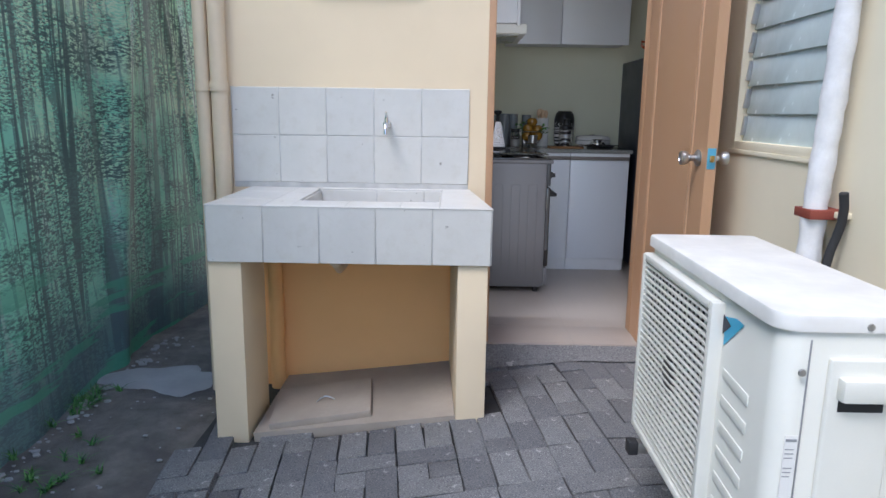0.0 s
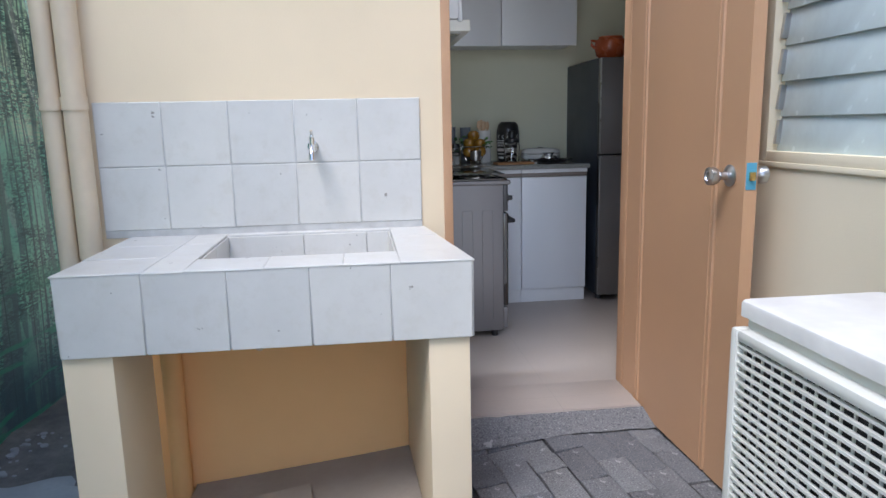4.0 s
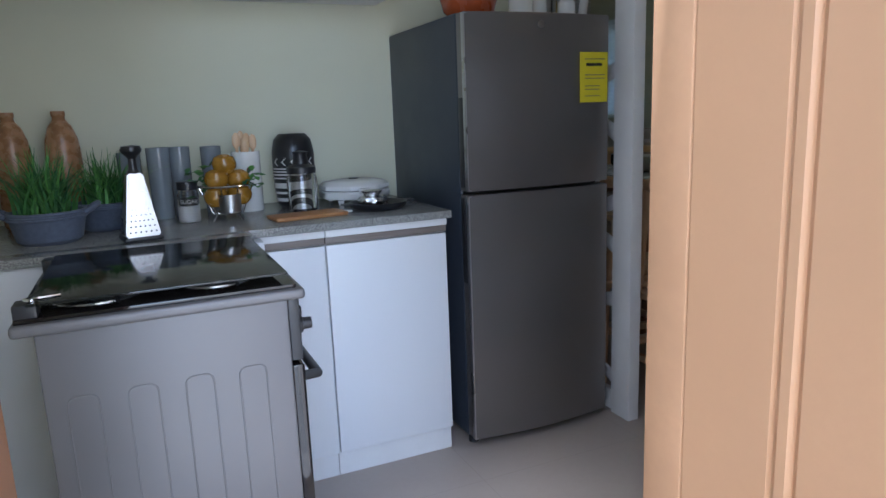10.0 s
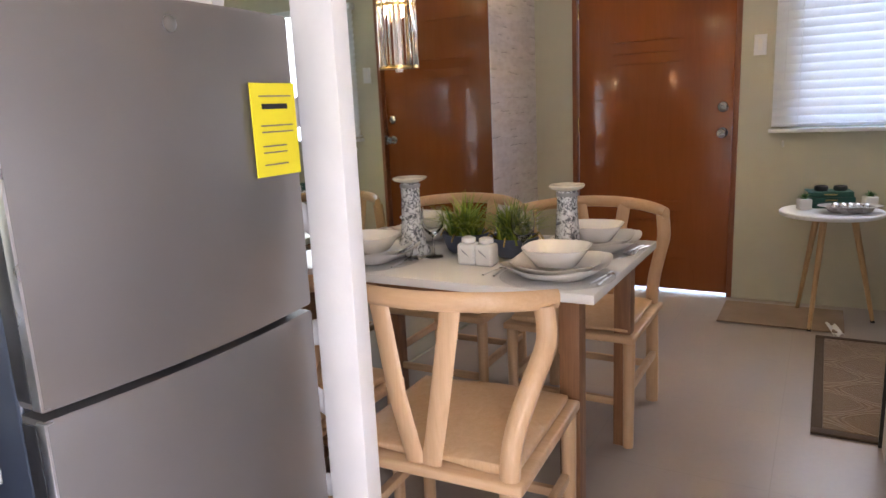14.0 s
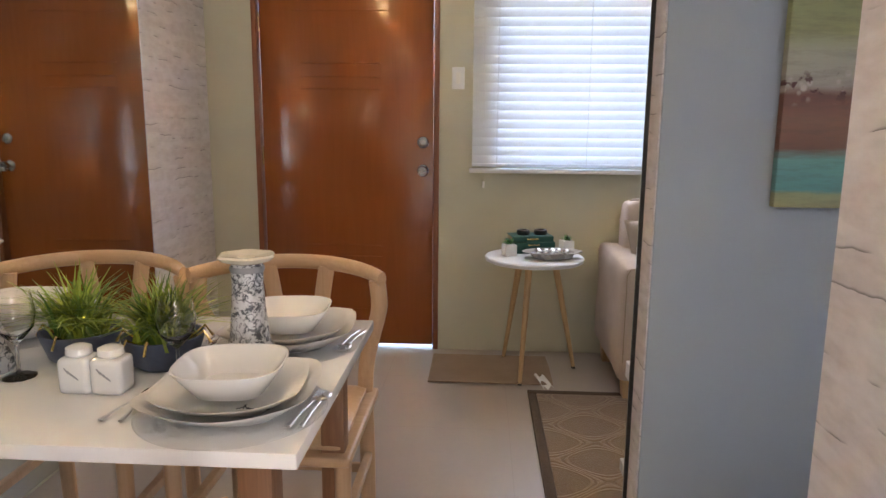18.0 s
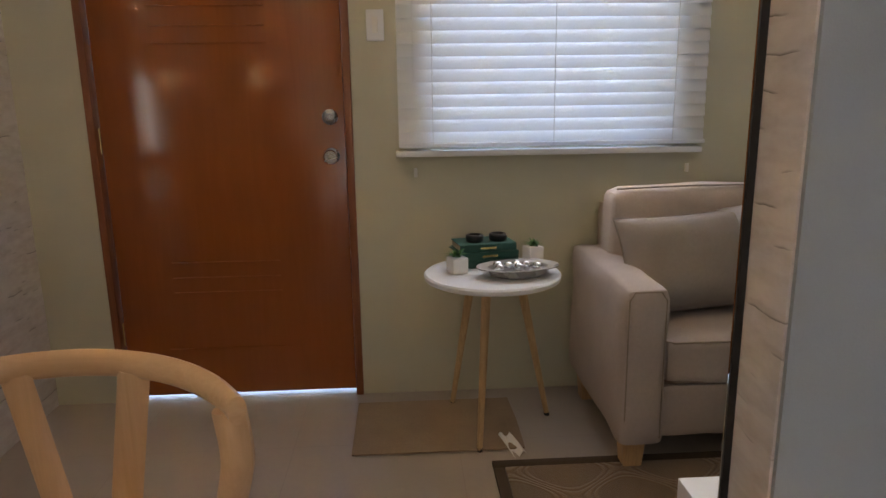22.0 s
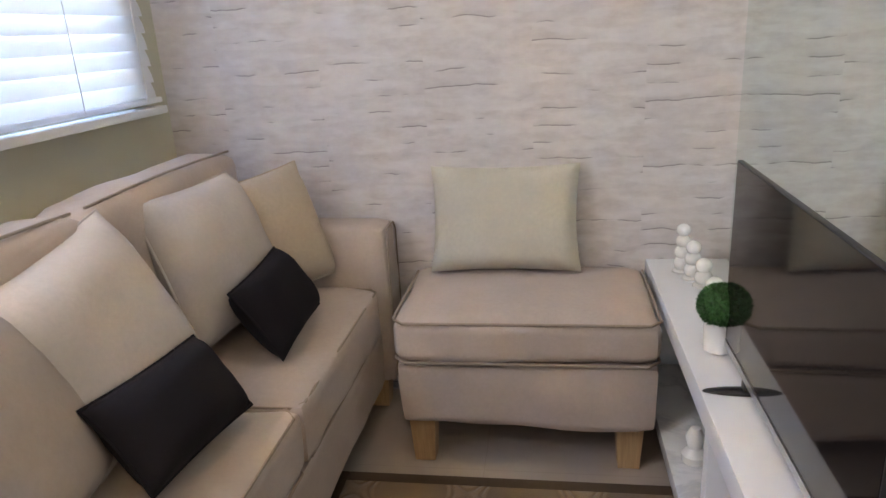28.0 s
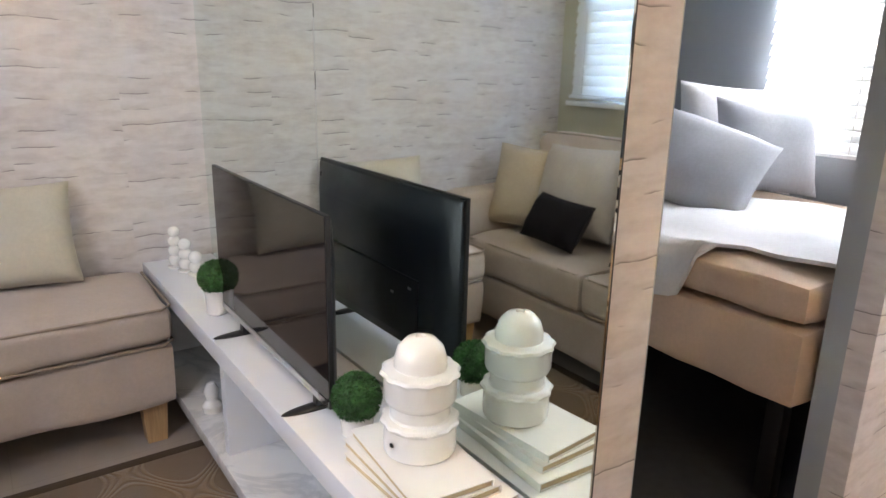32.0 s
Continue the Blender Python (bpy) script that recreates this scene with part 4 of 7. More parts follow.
for i in range(26):
    t = i / 25
    ball(bm, -.55 + .05 * noise.noise((i, 0, 0)), YB - .06 - .05 * random.random(), ground_z(-.6, 0) - .02 + .04 * random.random(), .02 + .02 * random.random(), 1, 1, .7, 1)
solid("rubble", bm, M["cement"], "small heap of cement crumbs by the pipe", "rubble")

# --- back door and its frame
frm = thing("door_frame", "brown painted wooden door frame", "door frame")
for x0, x1, y0 in ((DOOR_K[0], DOOR_K[0] + .031, YB - .006), (1.374, DOOR_K[1], 3.467)):
    bm = B()
    box(bm, x0, x1, y0, YI + .004, 0, 2.03, .004)
    part("jamb", bm, M["frame_paint"], frm)
bm = B()
box(bm, DOOR_K[0] + .032, 1.373, YB - .006, YI + .004, 1.99, 2.03, .004)
part("head", bm, M["frame_paint"], frm)

LEAF = math.degrees(math.atan2(2.678 - 3.465, 1.392 - 1.3755))
door = thing("back_door", "tan painted panel door standing open", "door", pose(1.4135, 3.465, -.034, 0, 0, LEAF))
W_, T_ = .775, .038
bm = B()
prof = [(0, 0), (.119, 0), (.122, -.005), (.127, -.006), (.131, .002), (.143, .002), (.147, -.006), (.152, -.005), (.155, 0),
        (.608, 0), (.611, -.005), (.616, -.006), (.620, .002), (.632, .002), (.636, -.006), (.641, -.005), (.644, 0), (W_, 0)]
t_ = B()
lo_, hi_ = 0.0, 2.020
f0 = [[t_.verts.new((a, -b, z)) for a, b in prof] for z in (lo_, hi_)]
f1 = [[t_.verts.new((a, T_ + b, z)) for a, b in prof] for z in (lo_, hi_)]
for k in range(len(prof) - 1):
    t_.faces.new((f0[0][k], f0[0][k + 1], f0[1][k + 1], f0[1][k]))
    t_.faces.new((f1[0][k + 1], f1[0][k], f1[1][k], f1[1][k + 1]))
    t_.faces.new((f0[0][k + 1], f0[0][k], f1[0][k], f1[0][k + 1]))
    t_.faces.new((f0[1][k], f0[1][k + 1], f1[1][k + 1], f1[1][k]))
for k in (0, -1):
    t_.faces.new((f0[0][k], f0[1][k], f1[1][k], f1[0][k]))
bmesh.ops.recalc_face_normals(t_, faces=t_.faces)
merge(bm, t_, Matrix.Translation((0, -T_, 0)))
part("leaf", bm, M["brown_paint"], door, "tan leaf with moulded grooves", 25)
for side, yy in (("inner_knob", 0), ("outer_knob", -T_)):
    s = 1 if yy == 0 else -1
    bm = B()
    lathe(bm, [(.030, 0), (.031, .004), (.024, .010), (.012, .014), (.011, .032), (.020, .040), (.026, .052), (.025, .066), (.014, .070), (.012, .066), (.0, .066)], 28,
          (0, 0, 0), pose(W_ - .070, yy, .937, -90 * s))
    part("knob", bm, M["steel"], door, "round steel knob")
bm = B()
box(bm, W_ - .002, W_ + .002, -T_ + .004, -.004, .902, .976, .001)
part("latch_plate", bm, M["film_blue"], door, "latch plate under blue film")
bm = B()
box(bm, W_ + .001, W_ + .012, -T_ / 2 - .008, -T_ / 2 + .008, .927, .951, .003)
part("latch_bolt", bm, M["brass"], door)
for z in (.326, 1.066, 1.796):
    bm = B()
    tube(bm, [(-.004, .005, z - .05), (-.004, .005, z + .05)], .006, 10)
    box(bm, 0, .028, -.001, .002, z - .05, z + .05)
    part("hinge", bm, M["steel"], door, "steel butt hinge")

# --- small high window above the sink
hw = thing("high_window", "small white-framed window high above the sink", "window")
for nm, a in (("frame_side", (-.106, -.086, 1.595, 2.0)), ("frame_side", (.284, .304, 1.595, 2.0)), ("frame_sill", (-.125, .323, 1.57, 1.594)), ("frame_head", (-.106, .304, 2.001, 2.02))):
    bm = B()
    box(bm, a[0], a[1], YB - .03, YB - .001, a[2], a[3], .003)
    part(nm, bm, M["white_paint"], hw)
bm = B()
box(bm, -.086, .284, YB - .014, YB - .006, 1.595, 2.0)
part("pane", bm, M["jalousie"], hw, "dark glass pane")

# --- louvred window in the bedroom wall
lw = thing("louvre_window", "frosted glass louvre window in a cream frame", "window")
y0, y1, z0, z1 = WIN_B
for nm, a in (("frame_side", (y0, y0 + .035, z0, z1)), ("frame_side", (y1 - .035, y1, z0, z1)),
              ("frame_sill", (y0 + .035, y1 - .035, z0, z0 + .03)), ("frame_head", (y0 + .035, y1 - .035, z1 - .03, z1))):
    bm = B()
    box(bm, XB - .004, XB + .06, *a[:2], *a[2:], .003)
    part(nm, bm, M["cream_pale"], lw)
bm = B()
box(bm, XB - .007, XB + .02, y0 - .01, y1 + .01, z0 - .016, z0, .003)
part("sill", bm, M["cream_pale"], lw, "narrow cream sill")
bm = B()
box(bm, -.003, .003, -.302, .302, -.056, .056, .001)
me = mesh_of("louvre", bm, M["jalousie"])
bm = B()
box(bm, -.006, .012, -.006, .006, -.035, .035, .001)
clip = mesh_of("clip", bm, M["steel"])
for i in range(10):
    z = z0 + .085 + i * .100
    piece("louvre", me, lw, pose(XB + .035, (y0 + y1) / 2, z, 0, 5, random.gauss(0, .3)))
    for c in (y0 + .045, y1 - .045):
        piece("louvre_clip", clip, lw, pose(XB + .022, c, z, 0, 7, 0))

# --- outdoor air-conditioning unit
def round_case(bm, x0, x1, y0, y1, z0, z1, r, edge):
    """An upright case whose (x0, y0) corner has the large radius r."""
    t = B()
    ring = []
    for cx, cy, rr, a0 in ((x0 + r, y0 + r, r, 180), (x1 - .012, y0 + .012, .012, 270), (x1 - .012, y1 - .012, .012, 0), (x0 + .014, y1 - .014, .014, 90)):
        ring += [(cx + rr * math.cos(radians(a0 + 90 * k / 8)), cy + rr * math.sin(radians(a0 + 90 * k / 8))) for k in range(9)]
    mx, my = (x0 + x1) / 2, (y0 + y1) / 2
    rows = []
    for z, ins in ((z0, 0), (z1 - edge, 0), (z1 - edge * .3, edge * .3), (z1, edge)):
        rows.append([t.verts.new((px - ins * (1 if px > mx else -1), py - ins * (1 if py > my else -1), z)) for px, py in ring])
    for a, b in zip(rows, rows[1:]):
        for k in range(len(ring)):
            j = (k + 1) % len(ring)
            t.faces.new((a[k], a[j], b[j], b[k]))
    t.faces.new(rows[-1])
    t.faces.new(rows[0][::-1])
    return merge(bm, t)


ac = thing("air_conditioner", "ivory outdoor air-conditioner unit beside the wall", "air conditioner", pose(1.03, 1.325, .16))
L_, D_, HH = .755, .285, .577                     # length along y, depth along x, height
bm = B()
round_case(bm, .012, D_ - .006, .006, L_ - .006, .012, HH - .031, .038, .002)
part("body", bm, M["ac_white"], ac, "ivory sheet-metal body")
bm = B()
round_case(bm, 0, D_, 0, L_, HH - .030, HH, .048, .007)
part("top_cover", bm, M["ac_top"], ac, "weathered top cover")
# fan grille on the west face
GY0, GY1, GZ0, GZ1 = .245, L_ - .004, .02, HH - .05
bm = B()
for a in ((GY0, GY0 + .022, GZ0, GZ1), (GY1 - .022, GY1, GZ0, GZ1), (GY0 + .022, GY1 - .022, GZ0, GZ0 + .022), (GY0 + .022, GY1 - .022, GZ1 - .022, GZ1)):
    box(bm, -.016, .020, *a, .008, 2)
grille = part("grille", bm, M["ac_white"], ac, "square fan grille")
# no hollow behind the grille: its shade is a flat plate painted near-black
bm = B()
box(bm, .006, .0115, GY0 + .02, GY1 - .02, GZ0 + .02, GZ1 - .02)
part("fan_opening", bm, M["dark"], ac, "flat plate coloured dark for the unlit fan opening")
bm = B()
box(bm, -.012, -.005, GY0 + .018, GY1 - .018, -.0026, .0026)
bar = mesh_of("grille_slat", bm, M["ac_white"])
n_ = 27
for i in range(n_):
    piece("grille_slat", bar, grille, pose(0, 0, GZ0 + .03 + i * (GZ1 - GZ0 - .06) / (n_ - 1), 0, 0, 0))
bm = B()
box(bm, -.005, -.001, -.0016, .0016, GZ0 + .018, GZ1 - .018)
wire = mesh_of("grille_wire", bm, M["ac_white"])
for i in range(17):
    piece("grille_wire", wire, grille, pose(0, GY0 + .03 + i * (GY1 - GY0 - .06) / 16, 0))
bm = B()
lathe(bm, [(.05, 0), (.05, .01), (.035, .016), (.0, .016)], 24, (0, 0, 0), pose(.006, (GY0 + GY1) / 2, (GZ0 + GZ1) / 2, 0, -90, 0))
part("fan_hub", bm, M["black"], ac)
# pressed ribs beside the grille
bm = B()
box(bm, -.003, .004, -.060, .060, -.012, .012, .006, 2)
rib = mesh_of("pressed_rib", bm, M["ac_white"])
for i in range(7):
    piece("pressed_rib", rib, ac, pose(.0125, .165, .045 + i * .056, 4, 0, 0))
bm = B()
v = [bm.verts.new(p) for p in ((.0105, .240, .500), (.0105, .185, .512), (.0105, .150, .510), (.0105, .235, .440))]
bm.faces.new(v)
part("badge_blue", bm, M["blue"], ac, "light blue badge")
bm = B()
v = [bm.verts.new(p) for p in ((.0098, .246, .504), (.0098, .205, .490), (.0098, .244, .462))]
bm.faces.new(v)
part("badge_dark", bm, M["navy"], ac, "dark blue badge corner")
# south end: label, service cover, screws
bm = B()
box(bm, .0575, .0595, .0035, .0062, .02, HH - .045)
part("seam", bm, M["grey_bar"], ac)
bm = B()
box(bm, .034, .056, .0045, .0062, .21, .36)
lab = part("rating_label", bm, M["paper"], ac, "white rating label with printed lines")
for i, (w, z) in enumerate(((.026, .352), (.022, .335), (.022, .327), (.02, .319), (.022, .300), (.02, .292), (.018, .284), (.026, .222), (.022, .214))):
    bm = B()
    box(bm, .0355, .0355 + w * .7, .0036, .0044, z - (.0022 if i in (0, 7) else .0008), z + (.0022 if i in (0, 7) else .0008))
    part("print_line", bm, M["grey_bar"], lab)
bm = B()
box(bm, .090, .205, -.004, .0062, .03, HH - .075, .010, 3)
cov = part("service_cover", bm, M["ac_white"], ac, "service cover with hand grip")
bm = B()
box(bm, .105, .190, -.026, .0, HH - .145, HH - .105, .006, 2)
part("grip", bm, M["ac_white"], cov)
# the grip's shadow on the cover, set in as a thin near-black box
bm = B()
box(bm, .110, .186, -.0046, .001, HH - .168, HH - .146)
part("grip_recess", bm, M["dark"], cov)
bm = B()
box(bm, .095, .20, -.055, .0, .03, .15, .012, 2)
part("valve_cover", bm, M["ac_white"], cov)
for x, z in ((.045, HH - .10), (.195, .185), (.15, HH - .02)):
    bm = B()
    lathe(bm, [(.007, 0), (.006, .003), (0, .0035)], 12, (0, 0, 0), pose(x, -.002 if z < .5 else .001, z, 90))
    part("screw", bm, M["screw"], ac)
for yy in (.10, L_ - .07):
    bm = B()
    box(bm, -.035, XB - 1.03 - .004, yy - .016, yy + .016, -.032, -.002, .003)
    br_ = part("wall_bracket", bm, M["screw"], ac, "galvanised steel wall bracket")
    bm = B()
    tube(bm, [(.12, yy, -.03), (XB - 1.03 - .006, yy, -.16)], .009, 8)
    part("brace", bm, M["screw"], br_)
    bm = B()
    box(bm, -.040, -.012, yy - .019, yy + .019, -.036, .002, .004)
    part("end_cap", bm, M["rubber"], br_, "black rubber end cap")

# --- wrapped refrigerant line on the wall
pl = thing("wrapped_pipe", "white tape-wrapped refrigerant pipe on the wall", "pipe")
bm = B()
pts = [(1.505, 2.085, 2.9), (1.505, 2.09, 1.6), (1.50, 2.11, 1.1), (1.495, 2.125, .82), (1.49, 2.125, .52), (1.47, 2.10, .25), (1.44, 1.8, .13), (1.36, 1.5, .17), (1.24, 1.37, .23)]
fine_ = []
for a, b in zip(pts, pts[1:]):
    for k in range(10):
        fine_.append(Vector(a).lerp(Vector(b), k / 10))
tube(bm, fine_, [.030 + .004 * noise.noise((i * .8, 0, 0)) + .0025 * (i % 3) for i in range(len(fine_))], 14)
part("wrapping", bm, M["tape"], pl)
bm = B()
box(bm, 1.46, 1.555, 2.08, 2.17, .782, .808, .003)
part("strap", bm, M["red_clip"], pl, "rusty red strap")
bm = B()
box(bm, 1.522, 1.556, 2.050, 2.079, .788, .806, .004)
part("anchor", bm, M["cream_pale"], pl, "cream wall anchor")
cb = thing("black_cable", "black rubber cable looped beside the pipe", "cable")
bm = B()
tube(bm, [(1.52 + .012 * math.sin(i * .9), 2.04 + .02 * math.sin(i * .35), .86 - i * .04) for i in range(15)], .012, 10)
part("loop", bm, M["rubber"], cb)
bm = B()
tube(bm, [(1.53, 2.18 - .004 * i, .74 - .045 * i) for i in range(10)], .013, 10)
part("tail", bm, M["rubber"], cb)
hose = thing("drain_hose", "thin black hose lying on the pavers", "hose")
bm = B()
tube(bm, [(.98 + .05 * i - .02 * math.sin(i), 1.92 - .1 * i, ground_z(1.0, 0) + .012) for i in range(6)], .008, 8)
part("tube", bm, M["rubber"], hose)

# --- weeds
def tuft(bm, x, y, z, n, size, seed, spread=1.0, width=.004):
    rnd = random.Random(seed)
    for _ in range(n):
        a, l, lean = rnd.uniform(0, 6.283), size * rnd.uniform(.55, 1.1), rnd.uniform(.15, 1.0) * spread
        bx, by = x + rnd.gauss(0, size * .12), y + rnd.gauss(0, size * .12)
        dx, dy = math.cos(a), math.sin(a)
        w = width * rnd.uniform(.7, 1.3)
        prev = None
        for k in range(5):
            s = k / 4
            px, py = bx + dx * l * lean * s ** 1.6, by + dy * l * lean * s ** 1.6
            pz = z + l * (s - .45 * lean * s * s)
            ww = w * (1 - s * .92)
            cur = (bm.verts.new((px - dy * ww, py + dx * ww, pz)), bm.verts.new((px + dy * ww, py - dx * ww, pz)))
            if prev:
                bm.faces.new((prev[0], prev[1], cur[1], cur[0]))
            prev = cur
    return bm


bm = B()
for i in range(16):
    tuft(bm, -.98 + random.gauss(0, .1), 2.45 + random.gauss(0, .16), ground_z(-1, 0) - .03, 14, .05, i, 1.6)
for i in range(6):
    tuft(bm, -1.05 + random.gauss(0, .05), 1.75 + random.gauss(0, .2), ground_z(-1, 0) - .03, 12, .05, 40 + i, 1.6)
for i in range(14):
    tuft(bm, -1.12 + random.gauss(0, .04), 2.98 + random.gauss(0, .10), ground_z(-1, 0) - .03, 14, .06, 70 + i, 1.5)
tagged(part("weeds", bm, M["grass_dark"]), "small green weeds sprouting from the soil", "weeds", "", "stuff")
bm = B()
for i in range(70):
    x, y = random.uniform(-1.15, -.5), random.uniform(1.2, 3.9)
    r = random.uniform(.003, .010)
    ball(bm, x, y, ground_z(min(x, -.35), y) - .03 + .03 * noise.noise((x * 2.2, y * 2.2, 0)), r, 1.3, 1, .6, 1)
for i in range(130):
    x, y = -1.13 + abs(random.gauss(0, .05)), random.uniform(2.2, 3.9)
    ball(bm, x, y, ground_z(min(x, -.35), y) - .03 + .03 * noise.noise((x * 2.2, y * 2.2, 0)), random.uniform(.004, .016), 1.3, 1, .6, 1)
tagged(part("pebbles", bm, M["cement"]), "loose pebbles on the soil", "pebbles", "", "stuff")

# --- wall tiles of the sink, piece by piece
def tile_mesh(w, h, t=.006):
    bm = B()
    box(bm, -w / 2, w / 2, -t / 2, t / 2, -h / 2, h / 2, .0018, 1)
    return mesh_of("tile", bm, M["tile"])


splash = tagged(new("sink_splashback"), "splashback of pale tiles above the sink", "splashback", "", "object")
ts = (.560 + .488) / 5
me = tile_mesh(ts - .0035, .2050)
for i in range(5):
    for j in range(2):
        piece("tile", me, splash, pose(-.488 + ts * (i + .5), YB - .004, .738 + .2085 * (j + .5), random.gauss(0, .25), random.gauss(0, .12), random.gauss(0, .25)))
bm = B()
box(bm, -.487, .559, YB - .0045, YB + .001, .715, 1.154)
part("grout_bed", bm, M["grout"], splash)
fw = (SX1 - SX0) / 5
me = tile_mesh(fw - .003, SZ1 - SZ0 + .018)
for i in range(5):
    piece("tile", me, sink, pose(SX0 + fw * (i + .5), SY0 - .0008, (SZ0 + SZ1) / 2 + .006, random.gauss(0, .3), 0, random.gauss(0, .2)))
me = tile_mesh(.205, SZ1 - SZ0 + .018)
for k in range(3):
    piece("tile", me, sink, pose(SX1 + .0008, SY0 + .105 + .21 * k, (SZ0 + SZ1) / 2 + .006, 0, 0, 90))
    piece("tile", me, sink, pose(SX0 - .0008, SY0 + .105 + .21 * k, (SZ0 + SZ1) / 2 + .006, 0, 0, 90))
# top tiles round the basin, then the lining
def top_tile(x0, x1, y0, y1):
    me = tile_mesh(x1 - x0 - .0018, y1 - y0 - .0018)
    piece("tile", me, sink, pose((x0 + x1) / 2, (y0 + y1) / 2, SZ1 + .012, 90 + random.gauss(0, .25), random.gauss(0, .25), 0))


for y0, y1 in ((SY0 - .006, 2.870), (2.870, 3.080), (3.080, YB)):
    top_tile(SX0 - .006, -.195, y0, y1)
    top_tile(-.195, BX0, y0, y1)
    top_tile(BX1, SX1 + .006, y0, y1)
for x0, x1 in ((BX0, .10), (.10, .30), (.30, BX1)):
    top_tile(x0, x1, SY0 - .006, BY0)
    top_tile(x0, x1, BY1, YB)
for x0, x1 in ((BX0, .155), (.155, .365), (.365, BX1)):
    me = tile_mesh(x1 - x0 - .003, .152)
    piece("tile", me, sink, pose((x0 + x1) / 2, BY1 - .004, .635, 0, 0, 0))
    piece("tile", me, sink, pose((x0 + x1) / 2, BY0 + .004, .635, 0, 0, 0))
for y0, y1 in ((BY0, 3.03), (3.03, BY1)):
    me = tile_mesh(y1 - y0 - .003, .152)
    piece("tile", me, sink, pose(BX0 + .004, (y0 + y1) / 2, .635, 0, 0, 90))
    piece("tile", me, sink, pose(BX1 - .004, (y0 + y1) / 2, .635, 0, 0, 90))

# the slab is narrower at the wall than at its front
for ob in list(sink.children):
    if ob.type == "MESH":
        m_, back_ = ob.matrix_basis, ob.matrix_basis.inverted()
        low = [m_ @ v.co for v in ob.data.vertices]
        if max(q.x for q in low) > .5 and max(q.z for q in low) < .74:
            if ob.data.users > 1:
                ob.data = ob.data.copy()
            for v, q in zip(ob.data.vertices, low):
                k = max(0.0, q.x - .445) / .18
                v.co = back_ @ Vector((q.x + k * (.008 - .115 * max(0.0, q.y - SY0)), q.y, q.z))

# ================================================================ the kitchen
# --- gas range, its side towards the back door, its front to the east
stove = thing("gas_range", "grey freestanding gas range with glass lid", "stove", pose(.56, 4.19, 0))
SW, SD, SH = .480, .51, .775                     # along x, along y, height
bm = B()
box(bm, .040, SW, .0, SD, .035, SH, .006)
part("body", bm, M["stove_side"], stove, "grey painted steel body")
for i in range(4):
    x = .075 + i * .100
    bm = B()
    pts = [(x, .0, .10), (x, .0, .625)] + [(x + .016 - .016 * math.cos(a), .0, .632 + .016 * math.sin(a)) for a in (.4, .8, 1.2, 1.57)]
    pts += [(x + .052 - .016 + .016 * math.cos(a), .0, .632 + .016 * math.sin(a)) for a in (1.57, 1.2, .8, .4)] + [(x + .052, .0, .625), (x + .052, .0, .10)]
    tube(bm, pts, .0018, 6)
    part("pressed_panel", bm, M["stove_side"], stove, "raised pressed outline")
bm = B()
box(bm, .005, SW + .035, -.010, SD + .01, SH - .004, SH + .018, .009, 3)
part("top_rim", bm, M["stove_side"], stove, "rounded grey rim of the hob")
bm = B()
box(bm, .012, SW + .02, .004, SD - .004, SH + .016, SH + .026, .003)
part("hob_plate", bm, M["tar_black"], stove, "glossy black hob plate")
for x, y, r in ((.14, .13, .052), (.36, .13, .042), (.14, .36, .042), (.36, .36, .05)):
    bm = B()
    lathe(bm, [(r + .03, .0), (r + .03, .003), (r + .01, .005), (r, .012), (r * .7, .010), (r * .6, .010), (0, .0105)], 28, (x, y, SH + .026))
    b = part("burner", bm, M["steel"], stove, "steel gas burner")
    bm = B()
    for k in range(4):
        a = k * math.pi / 2 + .4
        tube(bm, [(x + math.cos(a) * .02, y + math.sin(a) * .02, SH + .037), (x + math.cos(a) * (r + .04), y + math.sin(a) * (r + .04), SH + .037), (x + math.cos(a) * (r + .045), y + math.sin(a) * (r + .045), SH + .028)], .004, 6)
    part("pan_support", bm, M["black"], b)
bm = B()
box(bm, .035, SW + .006, .006, SD + .0, SH + .046, SH + .051, .002)
part("glass_lid", bm, M["smoke_lid"], stove, "closed see-through smoked glass lid")
bm = B()
box(bm, .012, .05, .01, .06, SH + .016, SH + .05, .004)
part("lid_hinge", bm, M["black"], stove)
bm = B()
box(bm, .012, .05, SD - .06, SD - .01, SH + .016, SH + .05, .004)
part("lid_hinge", bm, M["black"], stove)
bm = B()
lathe(bm, [(.012, 0), (.012, .004), (.006, .005), (.006, .0)], 16, (.04, .035, SH + .052))
tube(bm, [(.045, .035, SH + .054), (.085, .05, SH + .053)], .003, 6)
part("lid_catch", bm, M["chrome"], stove)
bm = B()
box(bm, SW + .001, SW + .024, .006, SD - .006, .64, SH - .004, .004)
panel = part("control_panel", bm, M["black"], stove, "black control panel")
for y in (.06, .16, .26, .36, .44):
    bm = B()
    lathe(bm, [(.020, 0), (.019, .012), (.013, .014), (.012, .032), (0, .033)], 18, (0, 0, 0), pose(SW + .024, y, .70, 0, 90, 0))
    part("knob", bm, M["black"], panel)
bm = B()
box(bm, SW + .001, SW + .026, .008, SD - .008, .16, .63, .006)
od = part("oven_door", bm, M["tar_black"], stove, "black glass oven door")
bm = B()
tube(bm, [(SW + .026, .06, .585), (SW + .062, .06, .585), (SW + .062, SD - .06, .585), (SW + .026, SD - .06, .585)], .011, 10)
part("door_handle", bm, M["black"], od)
bm = B()
box(bm, SW + .001, SW + .022, .008, SD - .008, .045, .152, .004)
part("drawer", bm, M["stove_side"], stove)
for x in (.04, SW - .04):
    for y in (.04, SD - .04):
        bm = B()
        cyl(bm, x, y, 0, .036, .016, .02, 12)
        part("foot", bm, M["black"], stove)

